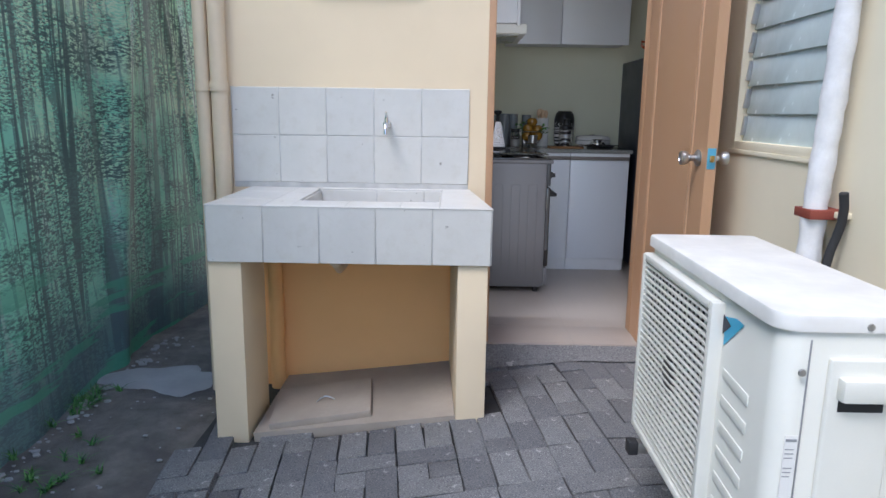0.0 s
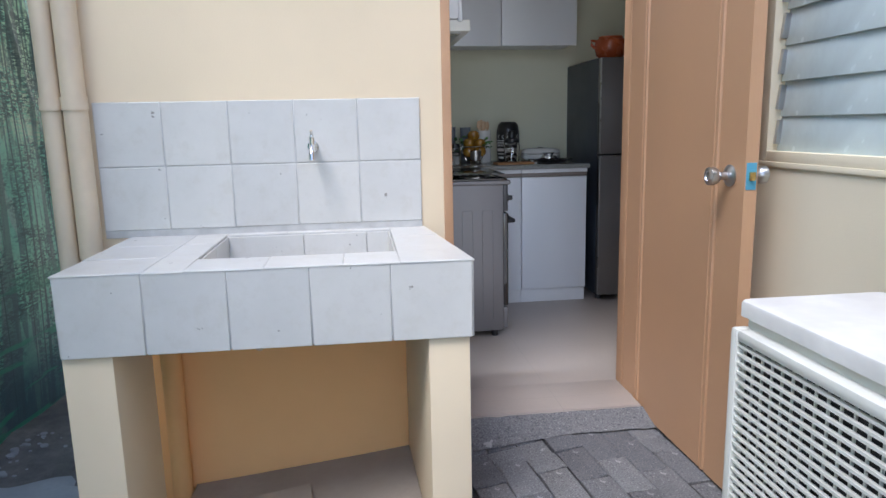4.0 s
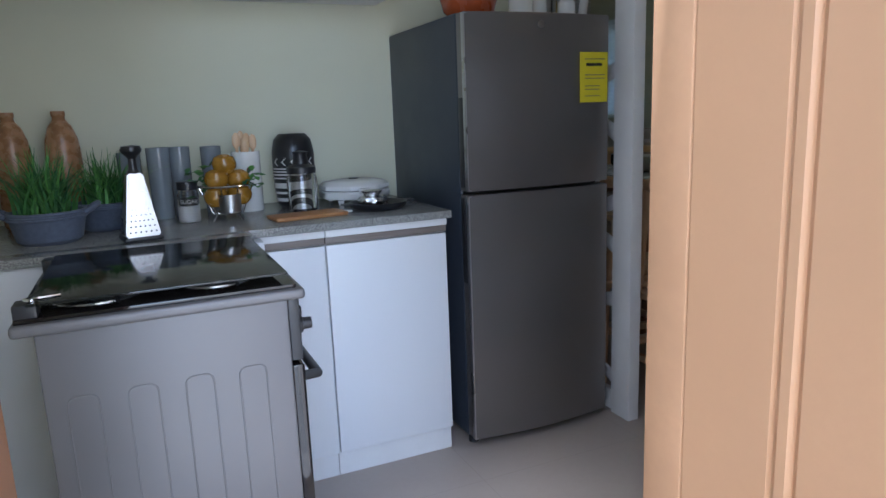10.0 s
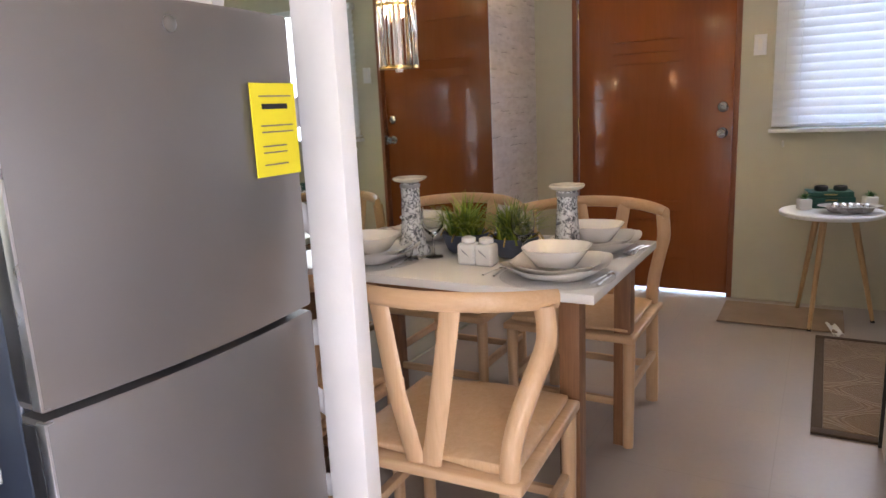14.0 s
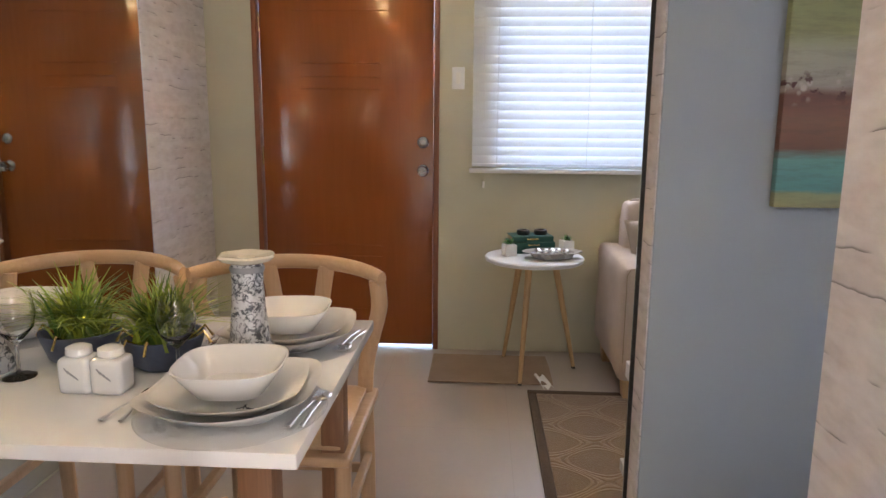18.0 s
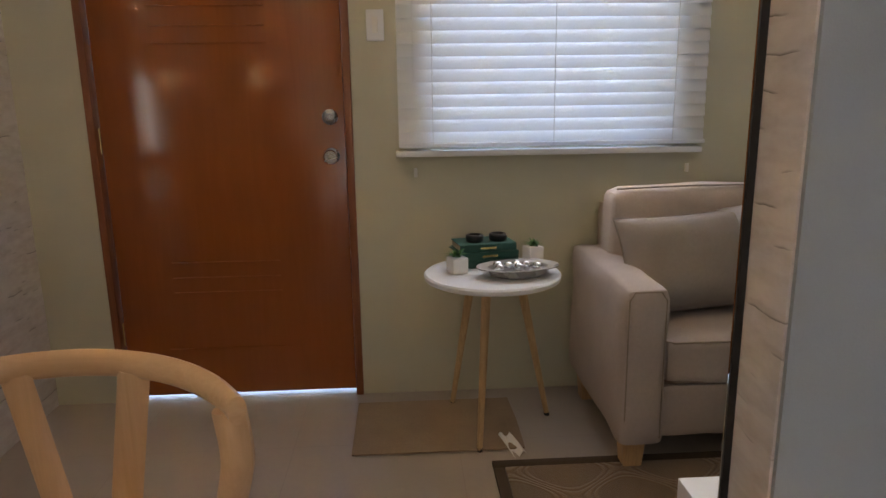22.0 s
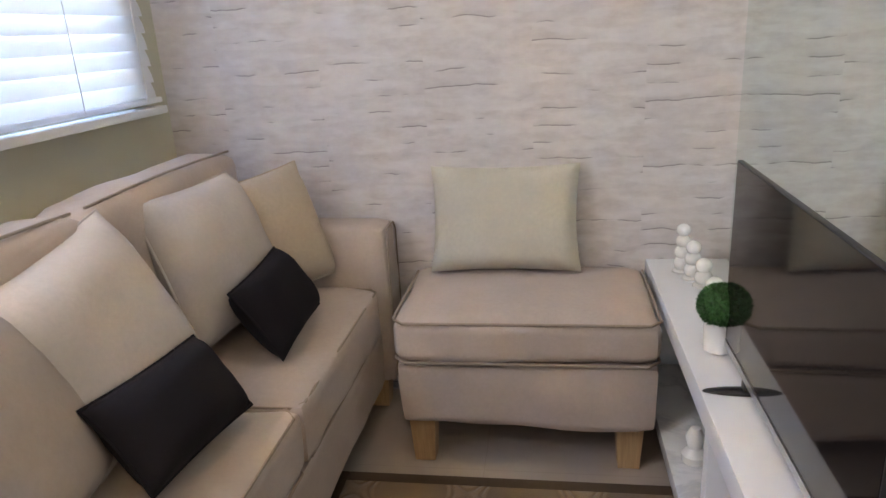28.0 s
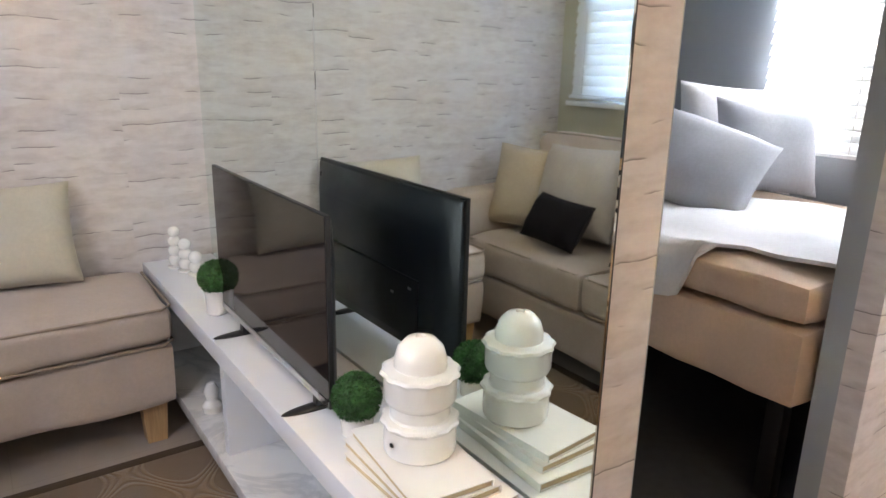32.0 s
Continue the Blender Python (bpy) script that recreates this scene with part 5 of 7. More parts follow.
# --- base cabinets
CY = 4.835                                      # cabinet face
def cabinet(x0, x1, seedlab):
    c = thing("base_cabinet", seedlab, "cabinet", None, "base cabinets")
    bm = B()
    box(bm, x0, x1, CY, YK - .002, .08, .799)
    part("carcass", bm, M["white_lac"], c)
    bm = B()
    box(bm, x0, x1, CY + .002, YK - .02, 0, .08)
    part("plinth", bm, M["white_paint"], c, "white plinth")
    bm = B()
    box(bm, x0, x1, CY - .018, CY - .001, .755, .777, .002)
    part("finger_rail", bm, M["drawer_trim"], c, "grey-brown wood finger rail")
    bm = B()
    box(bm, x0, x1, CY - .026, CY - .001, .7775, .799, .003)
    part("top_rail", bm, M["white_paint"], c)
    bm = B()
    box(bm, x0 + .002, x1 - .002, CY - .020, CY - .001, .085, .752, .003)
    part("cabinet_door", bm, M["white_lac"], c, "plain white door")
    return c


cabinet(1.280, 1.674, "white base cabinet with a plain door and wood rail")
cabinet(1.09, 1.2775, "narrow white base cabinet beside the range")
c = thing("base_cabinet", "white corner base cabinet behind the range", "cabinet", None, "base cabinets")
bm = B()
box(bm, XW + .002, 1.088, 4.72, YK - .002, 0, .799)
part("carcass", bm, M["white_lac"], c)
top = thing("worktop", "speckled grey granite worktop in an L", "worktop")
bm = B()
box(bm, XW + .002, 1.686, 4.795, YK - .003, .800, .824, .003)
part("slab", bm, M["granite"], top)
bm = B()
box(bm, XW + .002, 1.06, 4.708, 4.7935, .800, .824, .003)
part("slab_return", bm, M["granite"], top)

# --- wall cabinets
def wall_cab(name, a, doors, lab):
    c = thing(name, lab, "cabinet", None, "wall cabinets")
    bm = B()
    box(bm, *a, .002)
    part("carcass", bm, M["white_lac"], c)
    for d in doors:
        bm = B()
        box(bm, *d, .003)
        part("cabinet_door", bm, M["white_lac"], c)
    return c


UZ, UH = 1.535, 2.22
wall_cab("wall_cabinet", (.86, 1.22, 5.10, YK - .002, UZ, UH), [(.862, 1.218, 5.08, 5.099, UZ - .012, UH)], "plain white wall cabinet above the worktop")
wall_cab("wall_cabinet", (1.222, 1.686, 5.10, YK - .002, UZ, UH), [(1.224, 1.685, 5.08, 5.099, UZ - .012, UH)], "plain white wall cabinet beside the refrigerator")
wall_cab("wall_cabinet", (XW + .002, .84, 4.25, YK - .002, UZ + .02, UH), [(.841, .859, 4.252, 4.66, UZ + .008, UH), (.841, .859, 4.664, 5.07, UZ + .008, UH)], "white wall cabinet above the gas range")
hood = thing("range_hood", "slim white range hood under the cabinet", "range hood")
bm = B()
box(bm, XW + .005, .90, 4.27, 4.85, UZ - .035, UZ + .018, .006)
part("hood_body", bm, M["ac_white"], hood)
bm = B()
box(bm, XW + .05, .86, 4.31, 4.81, UZ - .038, UZ - .0355)
part("filter", bm, M["steel"], hood, "steel mesh filter")

# --- refrigerator
fr = thing("refrigerator", "two-door graphite refrigerator with yellow energy card", "refrigerator", pose(1.735, 4.765, 0))
FW, FD, FH, FS = .530, .64, 1.425, .874
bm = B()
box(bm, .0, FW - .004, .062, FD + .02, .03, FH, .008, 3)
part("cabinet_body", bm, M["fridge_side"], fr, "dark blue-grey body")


def bowed(z0, z1):
    t = B()
    n = 14
    rows = []
    for z in (z0, z0 + .006, z1 - .006, z1):
        inset = .004 if z in (z0, z1) else 0
        rows.append([t.verts.new((FW * i / n, -.022 * math.sin(math.pi * i / n) + inset, z)) for i in range(n + 1)] + [t.verts.new((FW * i / n, .058, z)) for i in range(n, -1, -1)])
    for p, q in zip(rows, rows[1:]):
        for i in range(len(p)):
            j = (i + 1) % len(p)
            t.faces.new((p[i], p[j], q[j], q[i]))
    t.faces.new(rows[0][::-1])
    t.faces.new(rows[-1])
    bmesh.ops.recalc_face_normals(t, faces=t.faces)
    return t


for z0, z1, nm in ((FS + .006, FH - .004, "freezer_door"), (.04, FS - .006, "fridge_door")):
    d = part(nm, bowed(z0, z1), M["fridge_door"], fr, "bowed brushed graphite door")
    bm = B()
    a, b = (z0, z0 + .30) if nm == "freezer_door" else (z1 - .30, z1)
    box(bm, -.003, .004, .024, .056, a + .01, b - .01, .002)
    part("grip", bm, M["black"], d, "dark side grip")
    bm = B()
    box(bm, -.004, .010, .0, .020, z0 + .002, z1 - .002, .002)
    part("edge_trim", bm, M["steel"], d, "bright edge strip")
bm = B()
box(bm, .006, FW - .006, .0585, .0615, .035, FH - .01)
part("gasket", bm, M["rubber"], fr)
for x in (.03, FW - .03):
    for y in (.08, FD - .05):
        bm = B()
        cyl(bm, x, y, 0, .034, .02, .016, 12)
        part("foot", bm, M["black"], fr)
card = part("energy_card", box(B(), .402, .510, -.0225, -.0195, 1.143, 1.302), M["yellow"], fr, "yellow energy card")
bm = B()
box(bm, .425, .487, -.0245, -.0222, 1.258, 1.267)
part("heading", bm, M["black"], card)
for z in (1.28, 1.23, 1.219, 1.195, 1.184, 1.163):
    bm = B()
    box(bm, .42, .498 - .02 * (z < 1.2), -.0240, -.0222, z - .0012, z + .0012)
    part("print_line", bm, M["drawer_trim"], card)
bm = B()
lathe(bm, [(.012, 0), (.012, .001), (.010, .0015), (0, .0015)], 20, (0, 0, 0), pose(.255, -.0225, 1.385, 90))
part("badge", bm, M["steel"], fr, "small round badge")

# --- things on the refrigerator
pot = thing("red_pot", "red glazed pot on the refrigerator", "pot", pose(1.87, 5.0, FH))
bm = B()
lathe(bm, [(.05, 0), (.085, .03), (.098, .075), (.09, .115), (.07, .13), (.072, .136), (.064, .136), (.06, .12)], 28)
part("bowl", bm, M["terracotta"], pot)
for s in (-1, 1):
    bm = B()
    tube(bm, [(s * .085, 0, .11), (s * .12, 0, .115), (s * .12, 0, .09), (s * .095, 0, .07)], .008, 8)
    part("handle", bm, M["terracotta"], pot)
for x, y, r, h in ((2.06, 4.98, .042, .115), (2.15, 5.02, .035, .10), (2.22, 4.94, .03, .075)):
    j = thing("white_jar", "white ceramic jar on the refrigerator", "jar", pose(x, y, FH), "jars on the refrigerator")
    bm = B()
    lathe(bm, [(r * .9, 0), (r, .01), (r, h * .8), (r * .8, h * .9), (r * .8, h)], 24)
    part("jar_body", bm, M["ceramic"], j)
    bm = B()
    lathe(bm, [(r * .86, h), (r * .86, h + .008), (r * .3, h + .014), (r * .2, h + .026), (0, h + .028)], 24)
    part("lid", bm, M["brass"] if r < .04 else M["ceramic"], j)

# --- things on the worktop
TZ = .824
def grass_pot(x, y, r, h, seed, n, size):
    g = thing("grass_plant", "artificial grass in a blue-grey basket with handles", "plant", pose(x, y, TZ), "grass plants on the worktop")
    bm = B()
    lathe(bm, [(r * .72, 0), (r * .86, .01), (r, h * .8), (r * 1.04, h), (r * .95, h), (r * .9, h * .85), (0, h * .82)], 28)
    part("basket", bm, M["denim"], g)
    for k in range(3):
        bm = B()
        tube(bm, [(r * 1.0 * math.cos(a), r * 1.0 * math.sin(a), h * (.82 + .07 * k)) for a in [i * 2 * math.pi / 28 for i in range(28)]], .006, 6, closed=True)
        part("woven_rim", bm, M["denim"], g)
    for s in (-1, 1):
        bm = B()
        tube(bm, [(s * r * (1.0 + .35 * math.sin(t)), .035 * math.cos(t), h * .9 + .02 * math.sin(t)) for t in [i * math.pi / 8 for i in range(9)]], .008, 8)
        part("handle", bm, M["denim"], g)
    bm = B()
    tuft(bm, 0, 0, h * .8, n, size, seed, 1.0, .0045)
    part("foliage", bm, M["grass_dark"], g, "long green blades", 180)
    return g


grass_pot(.565, 4.94, .092, .085, 3, 300, .20)
grass_pot(.70, 5.12, .085, .08, 4, 240, .18)
for x in (.455, .592):
    j = thing("stoneware_bottle", "brown speckled stoneware bottle", "bottle", pose(x, 5.31, TZ), "stoneware bottles")
    bm = B()
    lathe(bm, [(.042, 0), (.049, .01), (.051, .08), (.051, .22), (.047, .265), (.034, .305), (.019, .325), (.0175, .334), (.020, .338), (.020, .352), (.015, .352)], 28)
    part("bottle_body", bm, M["jug"], j)
    if x < .5:
        bm = B()
        lathe(bm, [(.02, 0), (.022, .09), (.012, .12), (.010, .15)], 18, (.06, -.09, 0))
        gb = solid("green_bottle", bm, plain("dark_green_glass", (.01, .06, .02), .1), "dark green glass bottle in front of the stoneware", "bottle", "", pose(x, 5.31, TZ))
gr = thing("box_grater", "steel tower grater with black knob handle", "grater", pose(.787, 4.835, TZ, 0, 0, 10))
bm = B()
t_ = B()
bmesh.ops.create_cone(t_, cap_ends=True, segments=4, radius1=.062, radius2=.027, depth=.165)
bmesh.ops.bevel(t_, geom=t_.edges[:], offset=.004, segments=2, affect='EDGES')
merge(bm, t_, pose(0, 0, .0945, 0, 0, 45))
part("blade_body", bm, M["steel"], gr)
bm = B()
for k in range(9):
    for i in range(6 - k // 3):
        hw = .040 - .0029 * k
        x = -hw + .008 + i * (2 * hw - .016) / max(1, 5 - k // 3)
        ball(bm, x, -.0425 + .0025 * k * .98 + .0006, .025 + k * .0145, .0028, 1, .5, 1, 1)
part("grating_teeth", bm, M["dark"], gr, "rows of punched holes")
bm = B()
box(bm, -.048, .048, -.048, .048, 0, .012, .005)
part("base", bm, M["black"], gr)
bm = B()
lathe(bm, [(.017, .176), (.011, .186), (.010, .214), (.016, .222), (.025, .230), (.027, .238), (.023, .247), (0, .250)], 24)
part("knob_handle", bm, M["black"], gr)
for x, y, h, r in ((.862, 5.24, .228, .036), (.927, 5.27, .226, .034), (1.03, 5.31, .222, .034), (.775, 5.30, .215, .036)):
    g = thing("tumbler", "tall smoked grey glass tumbler", "glass", pose(x, y, TZ), "smoked tumblers")
    bm = B()
    lathe(bm, [(r * .86, 0), (r * .9, .006), (r, h), (r - .003, h), (r * .86, .012), (0, .012)], 24)
    part("glass_wall", bm, M["smoke"], g)
sj = thing("sugar_jar", "small glass sugar jar with dark lid and label", "jar", pose(.93, 5.10, TZ))
bm = B()
lathe(bm, [(.03, 0), (.033, .006), (.033, .085), (.028, .095), (.028, .10)], 24)
part("jar_body", bm, M["glass"], sj)
bm = B()
lathe(bm, [(.0295, .002), (.0295, .05), (0, .05)], 20)
part("sugar", bm, M["paper"], sj)
bm = B()
lathe(bm, [(.031, .10), (.031, .125), (0, .127)], 24)
part("lid", bm, M["black"], sj)
bm = B()
sheet(bm, lambda u, v: (.0345 * math.sin((u - .5) * 1.7), -.0345 * math.cos((u - .5) * 1.7), .052 + .026 * v), 8, 1)
lb = part("label", bm, M["black"], sj, "black label")
fnt = bpy.data.curves.new("sugar_word", "FONT")
fnt.body, fnt.size, fnt.align_x, fnt.extrude = "SUGAR", .017, "CENTER", .0003
word = new("sugar_word", fnt)
dg_ = bpy.context.evaluated_depsgraph_get()
wm = bpy.data.meshes.new_from_object(word.evaluated_get(dg_))
bpy.data.objects.remove(word)
wm.materials.append(M["paper"])
for v in wm.vertices:
    a = v.co.x / .0352
    v.co = Vector((.0352 * math.sin(a), -.0352 * math.cos(a) - v.co.z, .059 + v.co.y))
w_ = new("lettering", wm)
w_.parent = lb
fb = thing("fruit_basket", "chrome wire basket heaped with mandarins and leaves", "basket", pose(1.043, 5.07, TZ))
bm = B()
for r, z in ((.045, .022), (.058, .05), (.072, .08), (.082, .108)):
    tube(bm, [(r * math.cos(a), r * math.sin(a), z) for a in [i * 2 * math.pi / 28 for i in range(28)]], .002 if z < .1 else .003, 6, closed=True)
for k in range(10):
    a = k * 2 * math.pi / 10
    tube(bm, [(.0, 0, .02), (.045 * math.cos(a), .045 * math.sin(a), .022), (.082 * math.cos(a), .082 * math.sin(a), .108)], .0017, 5)
for k in range(4):
    a = k * math.pi / 2 + .6
    tube(bm, [(.045 * math.cos(a), .045 * math.sin(a), .022), (.06 * math.cos(a), .06 * math.sin(a), .0)], .0028, 6)
part("wire_bowl", bm, M["chrome"], fb)
bm = B()
lathe(bm, [(.030, .03), (.034, .085), (.033, .085), (.029, .032)], 24, (.0, -.062, 0))
part("steel_cup", bm, M["steel"], fb, "small steel cup")
rnd_ = random.Random(3)
for x, y, z in ((-.035, -.03, .075), (.035, -.03, .078), (0, .038, .075), (-.028, -.012, .128), (.04, .01, .122), (.0, .0, .172)):
    bm = B()
    lathe(bm, [(.0, -.030), (.02, -.028), (.034, -.012), (.037, .003), (.030, .022), (.014, .030), (.0, .027)], 18, (x, y, z), None, lambda a, k: 1 + .015 * math.sin(10 * a))
    part("mandarin", bm, M["orange"], fb)
bm = B()
for i in range(34):
    s = -1 if i % 2 else 1
    cx, cy, cz = s * (.085 + rnd_.gauss(0, .02)), rnd_.gauss(0, .03), .125 + rnd_.gauss(0, .025)
    a, b = rnd_.uniform(0, 6.28), rnd_.uniform(-.9, .9)
    l, w = .032 * rnd_.uniform(.7, 1.2), .011
    d = Vector((math.cos(a) * math.cos(b), math.sin(a) * math.cos(b), math.sin(b)))
    sd = d.cross(Vector((0, 0, 1))).normalized() * w
    up = sd.cross(d).normalized() * .004
    p = Vector((cx, cy, cz))
    v = [bm.verts.new(q) for q in (p, p + d * l * .5 + sd + up, p + d * l, p + d * l * .5 - sd + up)]
    m_ = bm.verts.new(p + d * l * .5 - up)
    for q, r in ((0, 1), (1, 2), (2, 3), (3, 0)):
        bm.faces.new((v[q], v[r], m_))
part("leaves", bm, M["grass_dark"], fb, "small green leaves", 180)
uj = thing("utensil_jar", "white jar holding wooden utensils", "utensil jar", pose(1.135, 5.25, TZ))
bm = B()
lathe(bm, [(.044, 0), (.047, .006), (.047, .20), (.044, .20), (.043, .012), (0, .012)], 28)
part("jar_body", bm, M["ceramic"], uj)
for i, (dx, dy, h) in enumerate(((-.025, .01, .265), (-.008, .02, .27), (.01, .018, .262), (.028, .006, .258), (.0, -.015, .25))):
    bm = B()
    tube(bm, [(dx * .5, dy * .5, .02), (dx, dy, h - .05)], .005, 8)
    ball(bm, dx, dy, h - .028, .014, 1, .35, 2.0, 2)
    part("utensil", bm, M["light_wood"], uj, "wooden spoon")
bm = B()
ball(bm, 0, -.047, .142, .008, 1, .3, 1, 1)
part("motif", bm, M["red_clip"], uj, "small red motif")
bv = thing("striped_vase", "black vase with white painted stripes and arrows", "vase", pose(1.300, 5.27, TZ))
prof_ = [(.052, 0), (.064, .012), (.07, .06), (.073, .13), (.072, .19), (.064, .232), (.048, .25), (.045, .252)]
bm = B()
lathe(bm, prof_ + [(.040, .245), (0, .24)], 32)
part("vase_body", bm, M["black"], bv)
for z0, z1 in ((.022, .034), (.048, .056), (.068, .086), (.100, .105), (.112, .117), (.123, .127), (.133, .137)):
    bm = B()
    rr = lambda z: next(a[0] + (b[0] - a[0]) * (z - a[1]) / (b[1] - a[1]) for a, b in zip(prof_, prof_[1:]) if a[1] <= z <= b[1]) + .0012
    lathe(bm, [(rr(z0) - .003, z0), (rr(z0), z0), (rr(z1), z1), (rr(z1) - .003, z1)], 32)
    part("stripe", bm, M["ceramic"], bv)
bm = B()
for k in range(14):
    a = k * 2 * math.pi / 14
    for s in (-1, 1):
        q = [(.0743 * math.cos(a + d), .0743 * math.sin(a + d), .158 + z) for d, z in ((-.14, 0), (.06, s * .013), (.12, s * .013), (-.06, 0))]
        bm.faces.new([bm.verts.new(p) for p in q])
part("arrow_band", bm, M["ceramic"], bv, "band of white arrows")
cj = thing("glass_dispenser", "clear glass jar with dark lid", "jar", pose(1.291, 5.12, TZ, 0, 0, 0) @ Matrix.Diagonal((1.2, 1.2, 1, 1)))
bm = B()
lathe(bm, [(.036, 0), (.04, .005), (.042, .11), (.034, .125), (.033, .125), (.038, .11), (.036, .01), (0, .008)], 28)
part("jar_body", bm, M["glass"], cj)
bm = B()
lathe(bm, [(.040, .125), (.040, .145), (.022, .155), (.018, .185), (.022, .195), (0, .20)], 24)
part("lid", bm, M["black"], cj)
pp = thing("sandwich_press", "white octagonal sandwich press on small feet", "appliance", pose(1.505, 5.24, TZ))
bm = B()
lathe(bm, [(.09, .014), (.122, .018), (.128, .026), (.128, .042), (.124, .046), (.0, .046)], 8, (0, 0, 0), pose(0, 0, 0, 0, 0, 22.5))
part("lower_shell", bm, M["ceramic"], pp)
bm = B()
lathe(bm, [(.124, .049), (.128, .052), (.126, .064), (.112, .076), (.07, .082), (.0, .083)], 8, (0, 0, 0), pose(0, 0, 0, 0, 0, 22.5))
part("lid_shell", bm, M["ceramic"], pp, "domed white lid")
bm = B()
box(bm, -.02, .02, -.138, -.118, .040, .058, .004)
part("latch", bm, M["ceramic"], pp)
bm = B()
lathe(bm, [(.018, .083), (.018, .087), (0, .088)], 16)
part("lamp_window", bm, M["black"], pp)
for x, y in ((-.07, -.07), (.07, -.07), (-.07, .07), (.07, .07)):
    bm = B()
    cyl(bm, x, y, 0, .016, .009, .012, 12)
    part("foot", bm, M["ceramic"], pp)
pan = thing("black_dish", "round black dish with crumpled foil and tarts", "dish", pose(1.512, 4.995, TZ))
bm = B()
lathe(bm, [(.075, 0), (.092, .012), (.096, .024), (.092, .024), (.072, .008), (0, .008)], 32)
for s in (-1, 1):
    box(bm, s * .108 - .016, s * .108 + .016, -.02, .02, .018, .024, .003)
part("dish", bm, M["black"], pan)
bm = B()
ball(bm, -.02, 0, .030, .052, 1, 1, .38, 3)
for v in bm.verts:
    v.co += Vector((noise.noise(v.co * 60), noise.noise(v.co * 60 + Vector((9, 0, 0))), noise.noise(v.co * 60 + Vector((0, 9, 0))))) * .006
part("foil", bm, M["foil"], pan, "crumpled silver foil", 10)
bm = B()
lathe(bm, [(.022, 0), (.034, .018), (.031, .018), (0, .012)], 20, (-.025, -.012, .045), None, lambda a, k: 1 + .05 * math.sin(14 * a))
part("foil_cup", bm, M["foil"], pan)
bd = thing("cutting_board", "small wooden board with a rope end", "board", pose(1.265, 4.955, TZ, 0, 0, 6))
bm = B()
box(bm, -.115, .115, -.055, .055, 0, .012, .006, 3)
part("wood", bm, M["board"], bd)
bm = B()
tube(bm, [(.115, .0, .006), (.135, .01, .004), (.145, -.004, .004), (.125, -.008, .005)], .004, 6)
part("rope", bm, M["paper"], bd)

# --- white fretwork screen between kitchen and dining room, seen edge-on
scr = thing("fretwork_screen", "white painted fretwork room divider", "screen")
for y0, y1, nm in ((4.70, 4.80, "stile"), (5.34, 5.41, "stile")):
    bm = B()
    box(bm, 2.318, 2.366, y0, y1, 0, 2.4, .004)
    part(nm, bm, M["white_paint"], scr)
for z in (.0, 2.32):
    bm = B()
    box(bm, 2.330, 2.354, 4.8005, 5.3395, z + .002, z + .08, .003)
    part("rail", bm, M["white_paint"], scr)
# flat branches sawn from board, curving away from the stile
for k, (z0, z1, bend) in enumerate(((.12, .40, .05), (.44, .30, -.04), (.62, .92, .06), (.80, .66, -.05), (1.02, 1.34, .08), (1.26, 1.12, -.05), (1.50, 1.86, .07), (1.74, 1.62, -.05), (2.05, 2.26, .05))):
    bm = B()
    pts = []
    for i in range(15):
        t = i / 14
        pts.append((2.342, 4.79 + .56 * t, z0 + (z1 - z0) * t * t + bend * math.sin(math.pi * t)))
    tube(bm, pts, [.030 - .012 * math.sin(math.pi * i / 14) for i in range(15)], 8, (.36, 1.0))
    part("branch", bm, M["white_paint"], scr, "flat curving branch")
for k in range(2):
    bm = B()
    tube(bm, [(2.342, 4.98 + .17 * k + .05 * math.sin(i * .5 + 2 * k), .07 + .081 * i) for i in range(29)], .016, 8, (.5, 1.2))
    part("stem", bm, M["white_paint"], scr, "flat upright stem")

# ================================================================ the dining place
DT = .752
tab = thing("dining_table", "dining table with white top and brown legs", "table")
bm = B()
box(bm, 2.94, 3.69, 4.40, 5.56, DT - .028, DT, .005)
part("tabletop", bm, M["ceramic"], tab, "glossy cream-white tabletop")
bm = B()
for a in ((3.06, 3.57, 4.56, 4.58), (3.06, 3.57, 5.38, 5.40), (3.06, 3.08, 4.581, 5.379), (3.55, 3.57, 4.581, 5.379)):
    box(bm, *a, DT - .08, DT - .0285)
part("apron", bm, M["table_wood"], tab, "brown wooden apron")
for x in (3.0, 3.57):
    for y in (4.46, 5.44):
        bm = B()
        box(bm, x, x + .06, y, y + .06, 0, DT - .03, .005)
        part("leg", bm, M["table_wood"], tab)


def curve_through(pts, n=6):
    """A smooth run of points through the given ones."""
    pts = [Vector(q) for q in pts]
    out = []
    for i in range(len(pts) - 1):
        a, b, c, d = pts[max(0, i - 1)], pts[i], pts[i + 1], pts[min(len(pts) - 1, i + 2)]
        for k in range(n):
            t = k / n
            out.append(.5 * (2 * b + (c - a) * t + (2 * a - 5 * b + 4 * c - d) * t * t + (3 * b - a - 3 * c + d) * t ** 3))
    return out + [pts[-1]]


def bow(u):
    """The bent top rail: u from -1 to 1, from arm end over the back to arm end. Local: the sitter looks to +y."""
    a = u * 1.02
    s, c = math.sin(a), math.cos(a)
    return Vector((.335 * s, -.240 + .335 * (1 - c), .838 - .018 * u * u))


